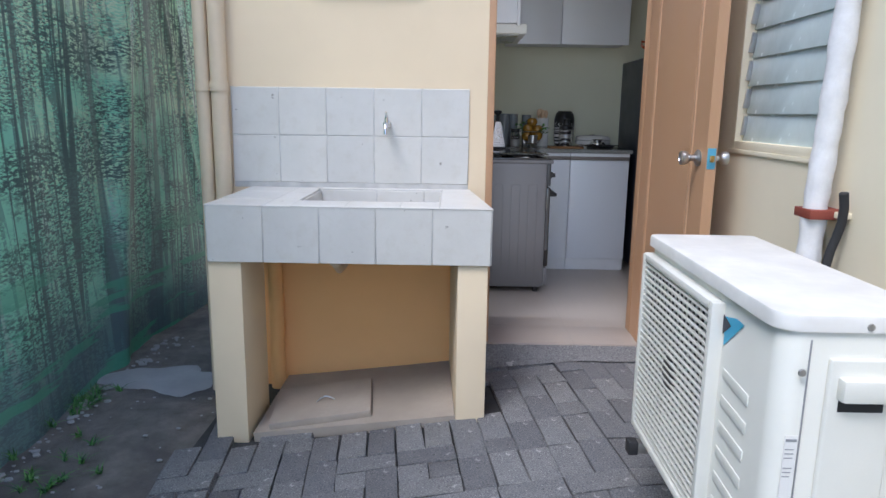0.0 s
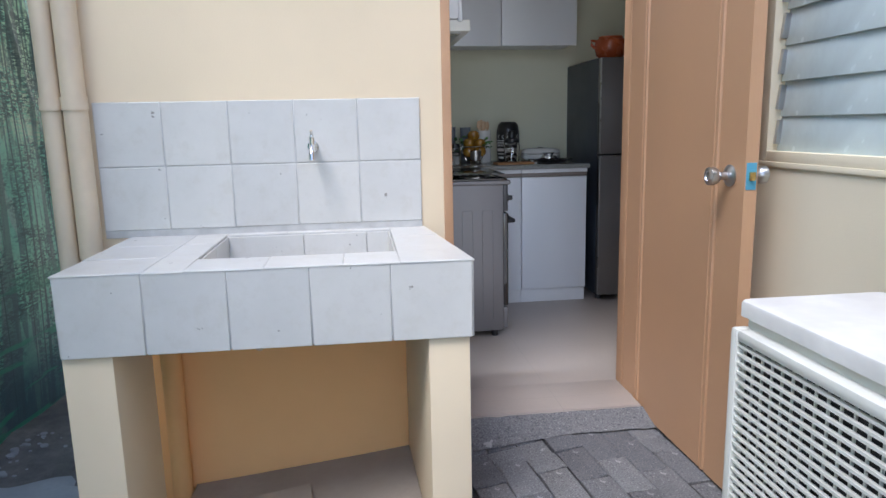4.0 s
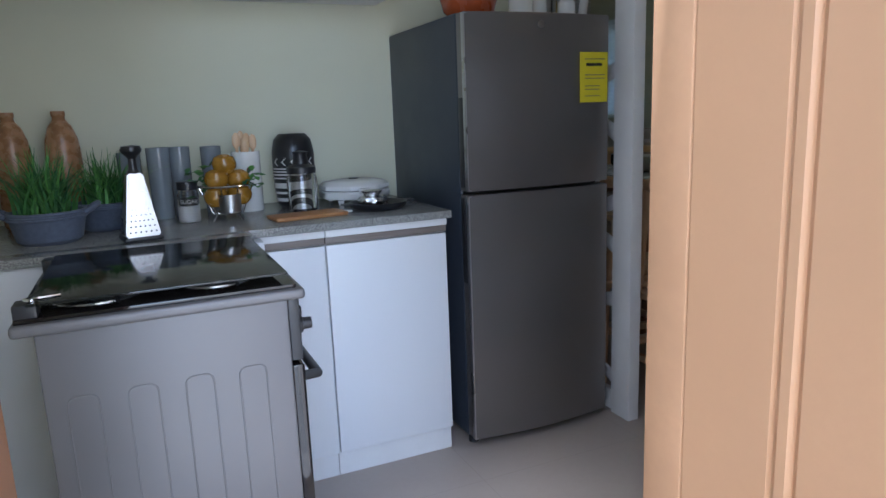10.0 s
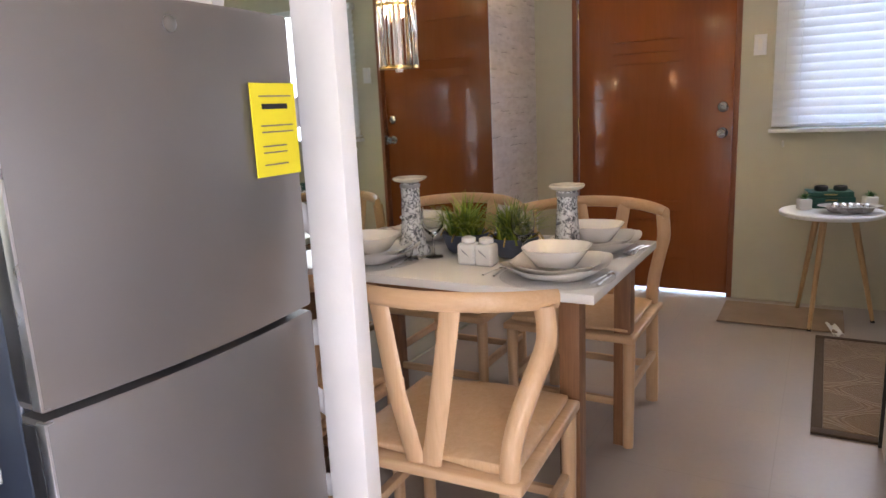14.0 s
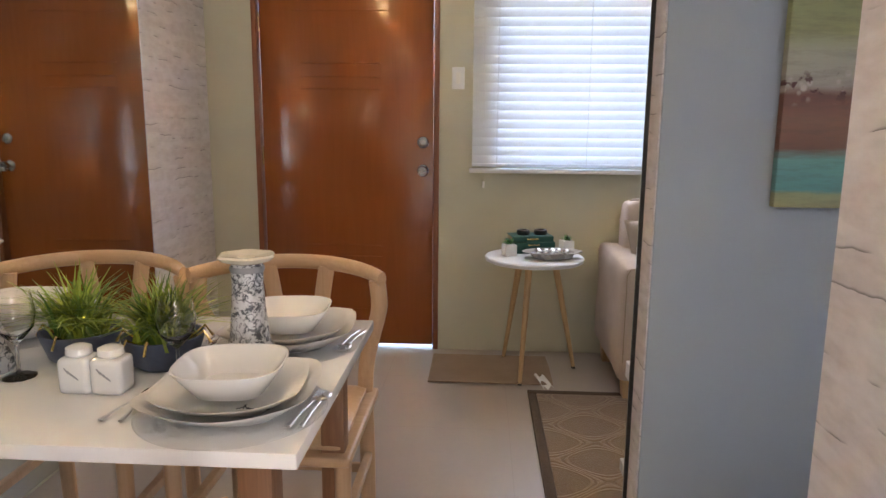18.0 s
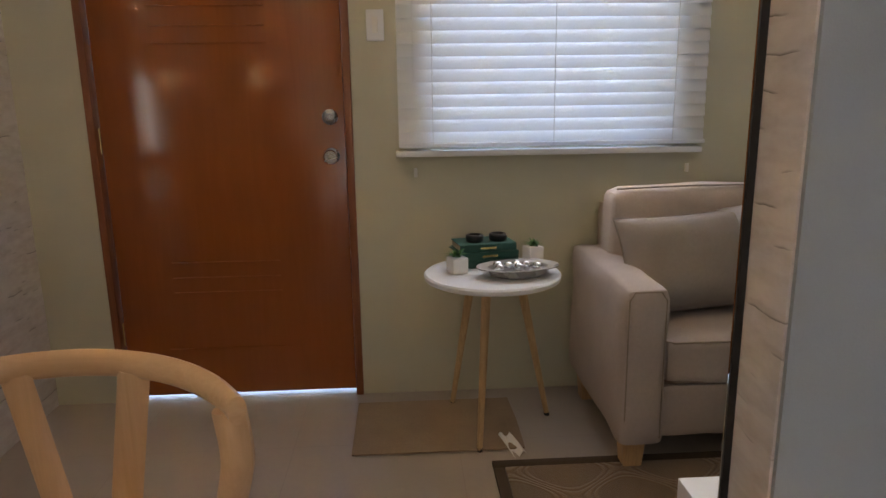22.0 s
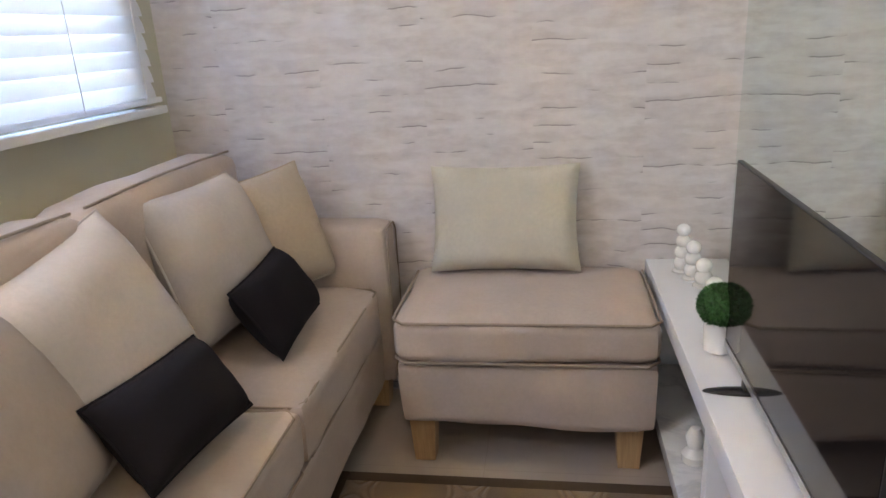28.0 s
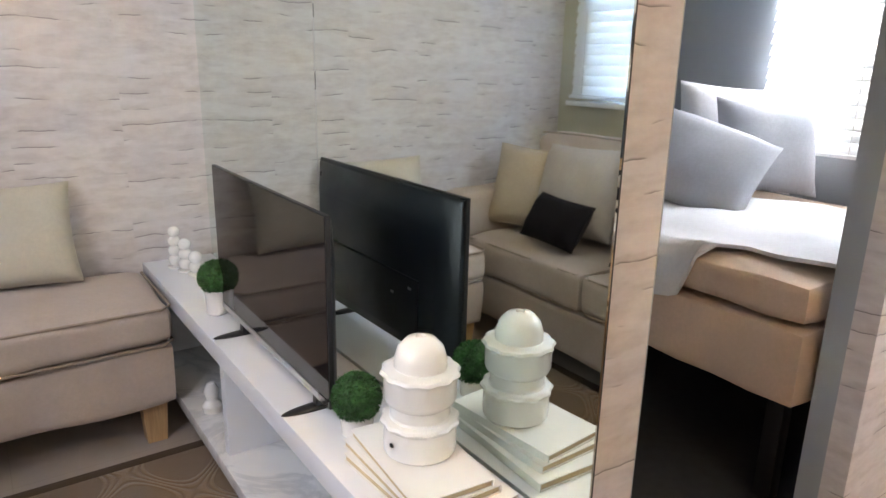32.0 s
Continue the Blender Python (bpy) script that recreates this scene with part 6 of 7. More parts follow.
def dining_chair(m):
    ch = thing("dining_chair", "pale beech chair with a bent rail back", "chair", m, "chairs round the table")
    bm = B()
    n = 28
    tube(bm, [bow(-1 + 2 * i / n) for i in range(n + 1)], .022, 12, (.62, 1.05))
    part("top_rail", bm, M["light_wood_x"], ch, "bent horseshoe rail")
    bm = B()
    box(bm, -.25, .25, -.235, .25, .405, .432, .010, 3)
    part("seat_frame", bm, M["light_wood_x"], ch)
    bm = B()
    padded(bm, -.225, .225, -.20, .225, .432, .458, .012, .010)
    part("seat_panel", bm, M["light_wood"], ch, "dished pale wooden seat")
    for s in (-1, 1):
        bm = B()
        tube(bm, [(s * .225, .215, 0), (s * .225, .215, .42)], [.019, .022], 10)
        part("front_leg", bm, M["light_wood"], ch)
        bm = B()
        top = bow(s * .90)
        tube(bm, curve_through([(s * .215, -.225, 0), (s * .214, -.215, .25), (s * .212, -.205, .44), (s * .222, -.188, .54), (s * .248, -.150, .64), (s * .272, -.112, .73), (top.x, top.y, top.z - .012)], 5), .0215, 10, (1, 1.15))
        part("back_leg", bm, M["light_wood"], ch, "curved back leg")
        bm = B()
        p = bow(s * .27)
        tube(bm, [(s * .020, -.215, .43), (s * .055, -.225, .60), (p.x, p.y + .004, p.z - .012)], .023, 8, (.36, 1.1))
        part("splat", bm, M["light_wood"], ch, "flat splat of the forked back")
        bm = B()
        box(bm, s * .22 - .012, s * .22 + .012, -.20, .20, .20, .228, .004)
        part("side_stretcher", bm, M["light_wood"], ch)
    bm = B()
    box(bm, -.21, .21, .19, .21, .15, .178, .004)
    part("front_stretcher", bm, M["light_wood_x"], ch)
    bm = B()
    box(bm, -.21, .21, -.225, -.205, .15, .178, .004)
    part("back_stretcher", bm, M["light_wood_x"], ch)
    return ch


c0 = dining_chair(pose(2.725, 4.69, 0, 0, 0, -87))
copy_thing(c0, pose(2.70, 5.26, 0, 0, 0, -92))
copy_thing(c0, pose(3.79, 4.69, 0, 0, 0, 90))
copy_thing(c0, pose(3.80, 5.28, 0, 0, 0, 91))


def squared(bm, s, h, lip, z, n=40, p=4.0, seg=None):
    """A shallow rounded-square dish."""
    prof = [(s * .55, 0), (s * .62, .002), (s * .97, h * .9), (s, h), (s * .965, h), (s * .6, lip), (0, lip)]
    w = lambda a, k: 1 / (abs(math.cos(a)) ** p + abs(math.sin(a)) ** p) ** (1 / p)
    return lathe(bm, prof, n, (0, 0, z), None, w)


def place_setting(x, y, turn, lab):
    g = "place settings"
    pm = thing("placemat", "round clear glass placemat on the table", "placemat", pose(x, y, DT), g)
    bm = B()
    lathe(bm, [(.165, 0), (.168, .001), (.165, .003), (0, .003)], 48)
    part("disc", bm, M["glass_mat"], pm)
    for k, (s, h, z) in enumerate(((.146, .017, .004), (.127, .021, .016))):
        pl = thing("dinner_plate", "white square plate with lifted corners", "plate", pose(x, y, DT, 0, 0, turn + 4 * k), "plates")
        bm = B()
        squared(bm, s, h, .004, z)
        for v in bm.verts:
            v.co.z += .9 * max(0, (v.co.x ** 2 + v.co.y ** 2) ** .5 - .10) ** 1.3
        part("dish", bm, M["ceramic"], pl)
        if k == 1:
            bm = B()
            for i in range(9):
                a = i * .7
                tube(bm, [(.05 + .006 * i - .02, -.085, z + h * .7 + .004), (.05 + .006 * i - .02 + .012 * math.cos(a), -.085 + .012 * math.sin(a), z + h * .72 + .006)], .0012, 5)
            part("painted_sprig", bm, M["black"], pl, "dark painted sprig")
    b = thing("square_bowl", "white rounded-square bowl on the plates", "bowl", pose(x, y, DT + .0352, 0, 0, turn + 6), "bowls")
    bm = B()
    squared(bm, .096, .054, .010, 0, 48, 3.2)
    part("dish", bm, M["ceramic"], b)
    d = Matrix.Rotation(radians(turn), 4, 'Z')
    for dx, kind in ((-.166, "fork"), (-.186, "spoon"), (.134, "fork"), (.150, "spoon")):
        cu = thing("table_" + kind, "polished steel " + kind + " beside the plates", "cutlery", pose(x, y, DT + .004) @ d @ pose(dx if turn < 0 else -dx, -.01, 0, 0, 0, random.gauss(0, 6)), "cutlery")
        bm = B()
        tube(bm, [(0, -.075, .003), (0, -.02, .006), (0, .035, .004)], [.005, .003, .0025], 6, (1, .5))
        part("handle", bm, M["steel"], cu)
        bm = B()
        if kind == "spoon":
            ball(bm, 0, .058, .004, .016, .8, 1.5, .22, 2)
            part("bowl", bm, M["steel"], cu)
        else:
            ball(bm, 0, .047, .004, .011, .9, 1.2, .2, 1)
            for i in range(4):
                tube(bm, [(-.0075 + .005 * i, .05, .004), (-.0075 + .005 * i, .082, .006)], .0014, 5)
            part("tines", bm, M["steel"], cu)


M["glass_mat"] = sheer("clear_table_mat", (.80, .80, .78), .16)
place_setting(3.105, 4.56, 0 - 90, "")
place_setting(3.105, 5.22, -90, "")
place_setting(3.485, 4.565, 90, "")
place_setting(3.52, 5.24, 90, "")


def candlestick(x, y, h):
    v = thing("candle_vase", "white ceramic candlestick with blue flowers", "candlestick", pose(x, y, DT), "candlesticks")
    bm = B()
    lathe(bm, [(.060, 0), (.062, .010), (.054, .028), (.041, .065), (.035, .13), (.032, h - .06), (.033, h - .028), (.031, h - .016)], 28)
    part("stem", bm, M["floral"], v, "tapering stem with flower print")
    bm = B()
    lathe(bm, [(.030, h - .017), (.050, h - .010), (.058, h - .002), (.054, h + .002), (.02, h - .004), (.018, h - .012), (0, h - .012)], 36, (0, 0, 0), None, lambda a, k: 1 + .06 * math.sin(6 * a) * (k in (1, 2, 3)))
    part("lip", bm, M["porcelain_lip"], v, "scalloped cream rim")
    bm = B()
    lathe(bm, [(.034, h - .034), (.0355, h - .028), (.034, h - .022)], 28)
    part("band", bm, M["grey_bar"], v)


candlestick(3.315, 4.60, .240)
candlestick(3.25, 5.14, .266)
for i, (x, y) in enumerate(((3.315, 4.785), (3.335, 4.975))):
    g = thing("table_grass", "artificial grass in a dark oval bowl", "plant", pose(x, y, DT), "table grasses")
    bm = B()
    lathe(bm, [(.05, 0), (.066, .012), (.082, .06), (.084, .068), (.078, .068), (.06, .05), (0, .05)], 28)
    part("bowl", bm, M["denim"], g, "dark blue-brown bowl")
    bm = B()
    tuft(bm, 0, 0, .05, 330, .165, 60 + i, 1.35, .0055)
    part("foliage", bm, M["grass_light"], g, "fine yellow-green blades", 180)
    bm = B()
    rn = random.Random(i)
    for k in range(5):
        a = rn.uniform(0, 6.28)
        tube(bm, [(.05 * math.cos(a), .05 * math.sin(a), .05), (.085 * math.cos(a), .085 * math.sin(a), .075), (.10 * math.cos(a), .10 * math.sin(a), .05)], .003, 6)
    part("gilt_wire", bm, M["brass"], g, "gilded wire trim")
for x, y in ((3.165, 4.815), (3.165, 4.877)):
    sh = thing("salt_shaker", "square white ceramic shaker with grey sprig", "shaker", pose(x, y, DT), "shakers")
    bm = B()
    box(bm, -.028, .028, -.031, .031, 0, .070, .012, 3)
    part("shaker_body", bm, M["ceramic"], sh)
    bm = B()
    lathe(bm, [(.019, .069), (.024, .074), (.023, .086), (.012, .091), (0, .092)], 20)
    part("cap", bm, M["ceramic"], sh)
    bm = B()
    for k in range(4):
        tube(bm, [(-.0288, -.012 + .006 * k, .03 + .004 * k), (-.0288, -.004 + .006 * k, .038 + .005 * k)], .0012, 5)
    part("sprig", bm, M["grey_bar"], sh)
for x, y in ((3.222, 4.713), (3.22, 5.04)):
    wg = thing("wine_glass", "clear stemmed wine glass", "glass", pose(x, y, DT), "wine glasses")
    bm = B()
    lathe(bm, [(.032, 0), (.032, .002), (.006, .006), (.0035, .02), (.0035, .068), (.014, .078), (.034, .102), (.039, .130), (.034, .170), (.0328, .170), (.0374, .130), (.0322, .104), (.012, .083), (0, .080)], 28)
    part("glass_wall", bm, M["glass"], wg)

# --- pendant lamp with crystal rods
pd = thing("pendant_lamp", "brass pendant lamp with hanging crystal rods", "lamp", pose(3.10, 5.06, 0))
bm = B()
tube(bm, [(0, 0, 1.80), (0, 0, H)], .005, 8)
part("cord", bm, M["brass"], pd)
bm = B()
lathe(bm, [(.045, H - .02), (.045, H)], 24)
part("canopy", bm, M["brass"], pd)
bm = B()
for z, r in ((1.37, .062), (1.55, .062), (1.78, .055)):
    lathe(bm, [(r - .004, z), (r, z), (r, z + .008), (r - .004, z + .008)], 32)
for k in range(3):
    a = k * 2.094
    tube(bm, [(.058 * math.cos(a), .058 * math.sin(a), 1.37), (.058 * math.cos(a), .058 * math.sin(a), 1.785)], .003, 6)
    tube(bm, [(.0, 0, 1.80), (.053 * math.cos(a), .053 * math.sin(a), 1.785)], .003, 6)
part("frame", bm, M["brass"], pd, "brass rings and rods")
bm = B()
box(bm, -.007, .007, -.004, .004, 1.375, 1.60, .002, 1)
rod = mesh_of("crystal", bm, M["glass"])
for k in range(14):
    a = k * 2 * math.pi / 14
    piece("crystal", rod, pd, pose(.056 * math.cos(a), .056 * math.sin(a), 0, 0, 0, math.degrees(a) + 90))
bm = B()
ball(bm, 0, 0, 1.66, .026, 1, 1, 1.3, 2)
bulb = Nodes("warm_bulb")
bulb.set(Emission_Color=(1, .72, .40), Emission_Strength=4.0, Base_Color=(.9, .8, .6))
part("bulb", bm, bulb.mat, pd, "glowing warm bulb")
bm = B()
lathe(bm, [(.012, 1.36), (.013, 1.58), (.008, 1.60)], 16)
part("sleeve", bm, M["paper"], pd, "white inner sleeve")

# --- recessed downlights
glow = Nodes("downlight_glow")
glow.set(Emission_Color=(1, .74, .45), Emission_Strength=3.0, Base_Color=(.9, .85, .7))
# the one at (4.75, 2.9) is added, to go with the living-room fill
for x, y in ((2.55, 4.35), (4.15, 4.75), (4.85, 4.75), (4.75, 2.9)):
    dl = thing("downlight", "round recessed ceiling downlight, lit, out of view", "lamp", pose(x, y, 0), "downlights")
    bm = B()
    lathe(bm, [(.055, H - .006), (.058, H - .002), (.058, H)], 28)
    lathe(bm, [(.058, H - .008), (.045, H - .008), (.045, H - .001), (.058, H - .001)], 28)
    part("ring", bm, M["steel"], dl)
    bm = B()
    lathe(bm, [(.044, H - .010), (0, H - .010)], 24)
    part("lens", bm, glow.mat, dl)

# ================================================================ the living room
# --- front door
fd = thing("front_door", "glossy red-brown front door, closed", "door", pose(XE + .03, 4.395, .014))
FDW = .952
bm = B()
box(bm, 0, .04, 0, FDW, 0, 2.02, .003)
part("leaf", bm, M["red_wood"], fd, "varnished red-brown leaf")
def bead(y0, y1, z0, z1):
    bm = B()
    box(bm, -.007, .001, y0, y1, z0, z1, .003, 2)
    part("moulding", bm, M["red_wood"], fd)


for z in (.452, .515, .579, 1.449, 1.514, 1.586):
    bead(.29, .73, z - .004, z + .004)
for z in (.206, 1.86):
    bead(.25, .77, z - .0035, z + .0035)

bm = B()
lathe(bm, [(.030, 0), (.032, .004), (.022, .012), (.012, .016), (.012, .034), (.024, .042), (.028, .056), (.024, .066), (.012, .066), (.010, .058), (0, .058)], 28, (0, 0, 0), pose(0, .056, 1.007, 0, -90, 0))
part("knob", bm, M["worn_chrome"], fd, "chrome door knob")
bm = B()
lathe(bm, [(.030, 0), (.031, .006), (.022, .014), (.012, .015), (.011, .011), (0, .011)], 28, (0, 0, 0), pose(0, .056, 1.161, 0, -90, 0))
part("deadbolt", bm, M["worn_chrome"], fd, "round steel deadbolt")
for z in (.28, 1.08, 1.80):
    bm = B()
    tube(bm, [(-.004, FDW + .004, z - .05), (-.004, FDW + .004, z + .05)], .006, 10)
    part("hinge", bm, M["brass"], fd)
ff = thing("front_door_frame", "dark varnished wooden door frame", "door frame")
for y0, y1 in ((DOOR_F[0], 4.391), (5.351, DOOR_F[1])):
    bm = B()
    box(bm, XE - .012, XE + .10, y0, y1, 0, DOOR_F[3], .004)
    part("jamb", bm, M["jamb_wood"], ff)
bm = B()
box(bm, XE - .012, XE + .10, 4.3915, 5.3505, 2.046, DOOR_F[3], .004)
part("head", bm, M["jamb_wood"], ff)
bm = B()
box(bm, XE - .003, XE + .03, 4.3905, 4.3935, .98, 1.055, .001)
part("strike_plate", bm, M["steel"], ff)

# --- switch, hooks
sw = thing("light_switch", "white wall switch beside the door", "switch", pose(XE - .001, 4.26, 1.518))
bm = B()
box(bm, -.010, 0, -.034, .034, -.058, .058, .004)
part("plate", bm, M["white_lac"], sw)
bm = B()
box(bm, -.014, -.009, -.011, .011, -.03, .03, .002)
part("rocker", bm, M["paper"], sw)
for y in (4.116, 3.001):
    hk = thing("cord_hook", "tiny white plastic hook under the sill", "hook", pose(XE - .001, y, .95), "cord hooks")
    bm = B()
    box(bm, -.012, 0, -.007, .007, -.018, .018, .003)
    part("hook", bm, M["paper"], hk)

# --- windows with blinds
def slat_mesh(w):
    bm = B()
    def f(u, v):
        return (.0275 - .055 * v, -w / 2 + w * u, .0035 * math.sin(math.pi * v))
    sheet(bm, f, 1, 6, .0018)
    return mesh_of("slat", bm, M["blind"], 60)


def blind(y0, y1, zlo, zhi, x, tilt, step=.0485, flip=1):
    b = thing("venetian_blind", "white venetian blind, slats half open", "blind", None, "venetian blinds")
    yc, w = (y0 + y1) / 2, y1 - y0
    me = slat_mesh(w)
    z = zlo + .03
    while z < zhi - .05:
        piece("slat", me, b, pose(x, yc, z, 0, tilt + random.gauss(0, .7), random.gauss(0, .08)))
        z += step
    bm = B()
    box(bm, x - .026, x + .026, y0, y1, zlo - .008, zlo + .008, .004)
    part("bottom_rail", bm, M["blind"], b)
    bm = B()
    box(bm, x - .03, x + .03, y0, y1, zhi - .045, zhi, .004)
    part("head_rail", bm, M["blind"], b)
    for f in (.11, .5, .89):
        for s in (-.027, .027):
            bm = B()
            tube(bm, [(x + s, y0 + w * f, zlo), (x + s, y0 + w * f, zhi - .04)], .0016, 5)
            part("ladder_cord", bm, M["paper"], b)
    bm = B()
    tube(bm, [(x - .032 * flip, y1 - .06, zlo + .25), (x - .032 * flip, y1 - .06, zhi - .05)], .003, 6)
    part("wand", bm, M["glass"], b)


def window(name, y0, y1, z0, z1, lab):
    w = thing(name, lab, "window", None, "front windows")
    for nm, a in (("side", (y0, y0 + .03, z0, z1)), ("side", (y1 - .03, y1, z0, z1)), ("head", (y0 + .03, y1 - .03, z1 - .03, z1)), ("bottom", (y0 + .03, y1 - .03, z0, z0 + .03))):
        bm = B()
        box(bm, XE + .09, XE + .13, *a, .002)
        part("frame_" + nm, bm, M["white_lac"], w)
    for a, b in ((y0 + .03, y1 - .03),):
        bm = B()
        box(bm, XE + .106, XE + .110, a, b, z0 + .03, z1 - .03)
        p = part("pane", bm, M["pane"], w)
        p.visible_shadow = False
    return w


window("window_1", *WIN_1, "wide front window behind the blind")
window("window_2", *WIN_2, "narrow front window behind the blind")
blind(2.955, 4.180, 1.060, 2.06, XE - .034, -74, .0478)
blind(1.868, 2.610, 1.060, 2.06, XE - .034, -74, .0478)
for y0, y1 in ((2.965, 4.193), (1.85, 2.622)):
    s = thing("window_sill", "narrow white painted window sill", "sill", None, "window sills")
    bm = B()
    box(bm, XE - .062, XE - .001, y0, y1, 1.017, 1.040, .004)
    part("board", bm, M["white_paint"], s)

# --- sofa along the east wall
sofa = thing("sofa", "beige two-seat upholstered sofa with brown piping", "sofa")
S0, S1, SXF = YS + .02, 3.485, 5.005
bm = B()
padded(bm, SXF + .01, 5.69, S0 + .10, S1 - .10, .115, .305, .02, 0)
part("base", bm, M["sofa"], sofa, "upholstered base")
for y0, y1 in ((S1 - .155, S1), (S0, S0 + .155)):
    bm = B()
    padded(bm, SXF - .03, 5.69, y0, y1, .115, .652, .035, .010, y0)
    a_ = part("arm", bm, M["sofa"], sofa, "square padded arm")
    bm = B()
    tube(bm, [(SXF - .030, y0 + .018, .14), (SXF - .030, y0 + .018, .612), (SXF - .028, y0 + .035, .639), (SXF - .028, y1 - .035, .639), (SXF - .030, y1 - .018, .612), (SXF - .030, y1 - .018, .14)], .0025, 6)
    part("piping", bm, M["sofa_pipe"], a_)
bm = B()
padded(bm, 5.53, 5.70, S0 + .06, S1 - .11, .115, .83, .03, .0)
part("back_frame", bm, M["sofa"], sofa)
ym = 2.632
for i, (y0, y1) in enumerate(((ym + .003, S1 - .157), (S0 + .157, ym - .003))):
    bm = B()
    padded(bm, SXF, 5.60, y0, y1, .306, .462, .030, .018, i * 3)
    c_ = part("seat_cushion", bm, M["sofa"], sofa, "loose seat cushion")
    bm = B()
    tube(bm, [(5.40, y0 + .004, .453), (SXF + .03, y0 + .004, .453), (SXF + .008, y0 + .03, .453), (SXF + .008, y1 - .03, .453), (SXF + .03, y1 - .004, .453), (5.40, y1 - .004, .453)], .0035, 6)
    tube(bm, [(5.40, y0 + .004, .318), (SXF + .03, y0 + .004, .318), (SXF + .006, y0 + .03, .318), (SXF + .006, y1 - .03, .318), (SXF + .03, y1 - .004, .318), (5.40, y1 - .004, .318)], .0038, 6)
    part("piping", bm, M["sofa_pipe"], c_)
    bm = B()
    y1b = y1 + (.07 if i == 0 else 0)
    padded(bm, 5.40, 5.58, y0, y1b, .462, .902, .045, .012, 7 + i, pose(0, 0, 0))
    c_ = part("back_cushion", bm, M["sofa"], sofa, "loose back cushion")
    bm = B()
    tube(bm, [(5.432, y0 + .02 + (y1b - y0 - .04) * k / 14, .904 + .008 * math.sin(math.pi * k / 14) + .003 * noise.noise((k, i, 0))) for k in range(15)], .0035, 6)
    part("piping", bm, M["sofa_pipe"], c_)
for x in (SXF + .05, 5.60):
    for y in (S0 + .07, S1 - .07):
        bm = B()
        t_ = B()
        bmesh.ops.create_cone(t_, cap_ends=True, segments=4, radius1=.042, radius2=.055, depth=.115)
        merge(bm, t_, pose(x, y, .0585, 0, 0, 45))
        part("leg", bm, M["leg_wood"], sofa, "tapered wooden leg")


def pillow(mat, x, y, z, w, h, t, lean, turn, roll, seed, lab):
    m = pose(x, y, z, 0, 0, turn) @ pose(0, 0, 0, 0, lean, 0) @ pose(0, 0, 0, 0, 90, 0) @ pose(0, 0, 0, 0, 0, roll)
    p = thing("cushion", lab, "cushion", m, "cushions on the sofa")
    bm = B()
    cushion(bm, h, w, t, None, 16, .25, seed)
    part("cover", bm, M[mat], p, "", 60)
    bm = B()
    n = 10
    e = []
    for k in range(4 * n):
        s, f = divmod(k, n)
        f = 2 * f / n - 1
        u, v = ((f, -1), (1, f), (-f, 1), (-1, -f))[s]
        e.append((u * (1 - .06 * (1 - v * v) * u * u) * h / 2, v * (1 - .06 * (1 - u * u) * v * v) * w / 2, 0))
    tube(bm, e, .0035, 6, closed=True)
    part("seam", bm, M[mat], p)
    return p


pillow("cush_brown", 5.30, 3.155, .655, .50, .36, .20, 24, 8, -2, 1, "taupe cushion leaning in the sofa corner")
pillow("cush_grey", 5.345, 2.79, .680, .44, .40, .19, 22, -6, -10, 2, "grey-beige cushion against the sofa back")
pillow("cush_grey", 5.35, 2.27, .685, .43, .40, .19, 20, -4, 3, 3, "grey-beige cushion against the sofa back")
pillow("cush_tan", 5.30, 2.03, .665, .37, .37, .16, 20, -34, -5, 4, "tan cushion beside the sofa arm")
pillow("cush_black", 5.16, 2.84, .582, .315, .185, .12, 38, -4, 3, 5, "charcoal oblong cushion on the sofa")
pillow("cush_black", 5.16, 2.335, .588, .32, .20, .12, 32, 2, -2, 6, "small charcoal cushion leaning on the sofa seat")

# --- ottoman under the stone wallpaper
ot = thing("ottoman", "beige upholstered ottoman on wooden legs", "ottoman")
bm = B()
padded(bm, 4.198, 4.900, YS + .02, 2.205, .147, .342, .022, 0, 1)
part("base", bm, M["sofa"], ot)
bm = B()
padded(bm, 4.193, 4.907, YS + .015, 2.22, .345, .480, .040, .020, 2)
c_ = part("seat_cushion", bm, M["sofa"], ot, "thick seat cushion")
bm = B()
for z in (.470, .355):
    tube(bm, [(4.196, 1.80, z), (4.196, 2.185, z), (4.226, 2.2165, z), (4.874, 2.2165, z), (4.904, 2.185, z), (4.904, 1.80, z)], .0045, 8)
part("piping", bm, M["sofa_pipe"], c_)
for x in (4.262, 4.848):
    for y in (1.82, 2.125):
        bm = B()
        t_ = B()
        bmesh.ops.create_cone(t_, cap_ends=True, segments=4, radius1=.042, radius2=.054, depth=.147)
        merge(bm, t_, pose(x, y, .0740, 0, 0, 45))
        part("leg", bm, M["leg_wood"], ot, "tapered wooden leg")
m = pose(4.615, 1.835, .655, 0, 0, 90) @ pose(0, 0, 0, 0, -17, 0) @ pose(0, 0, 0, 0, 90, 0)
p = thing("cushion", "cream cushion on the ottoman against the wall", "cushion", m)
bm = B()
cushion(bm, .33, .46, .14, None, 16, .25, 11)
part("cover", bm, M["cush_cream"], p, "", 60)

# --- rug and doormat
rug = thing("area_rug", "brown patterned area rug with dark border", "rug", pose(4.55, 3.08, 0))
bm = B()
box(bm, -.565, .505, -.80, .765, .001, .013, .002)
part("carpet", bm, M["rug"], rug)
bm = B()
for a in ((-.61, -.566, -.84, .805), (.506, .55, -.84, .805), (-.565, .505, -.84, -.801), (-.565, .505, .766, .805)):
    box(bm, *a, .001, .012, .002)
part("binding", bm, M["rug_edge"], rug, "dark woven binding")
dm = thing("doormat", "flat brown woven doormat", "doormat", pose(5.39, 4.065, 0))
bm = B()
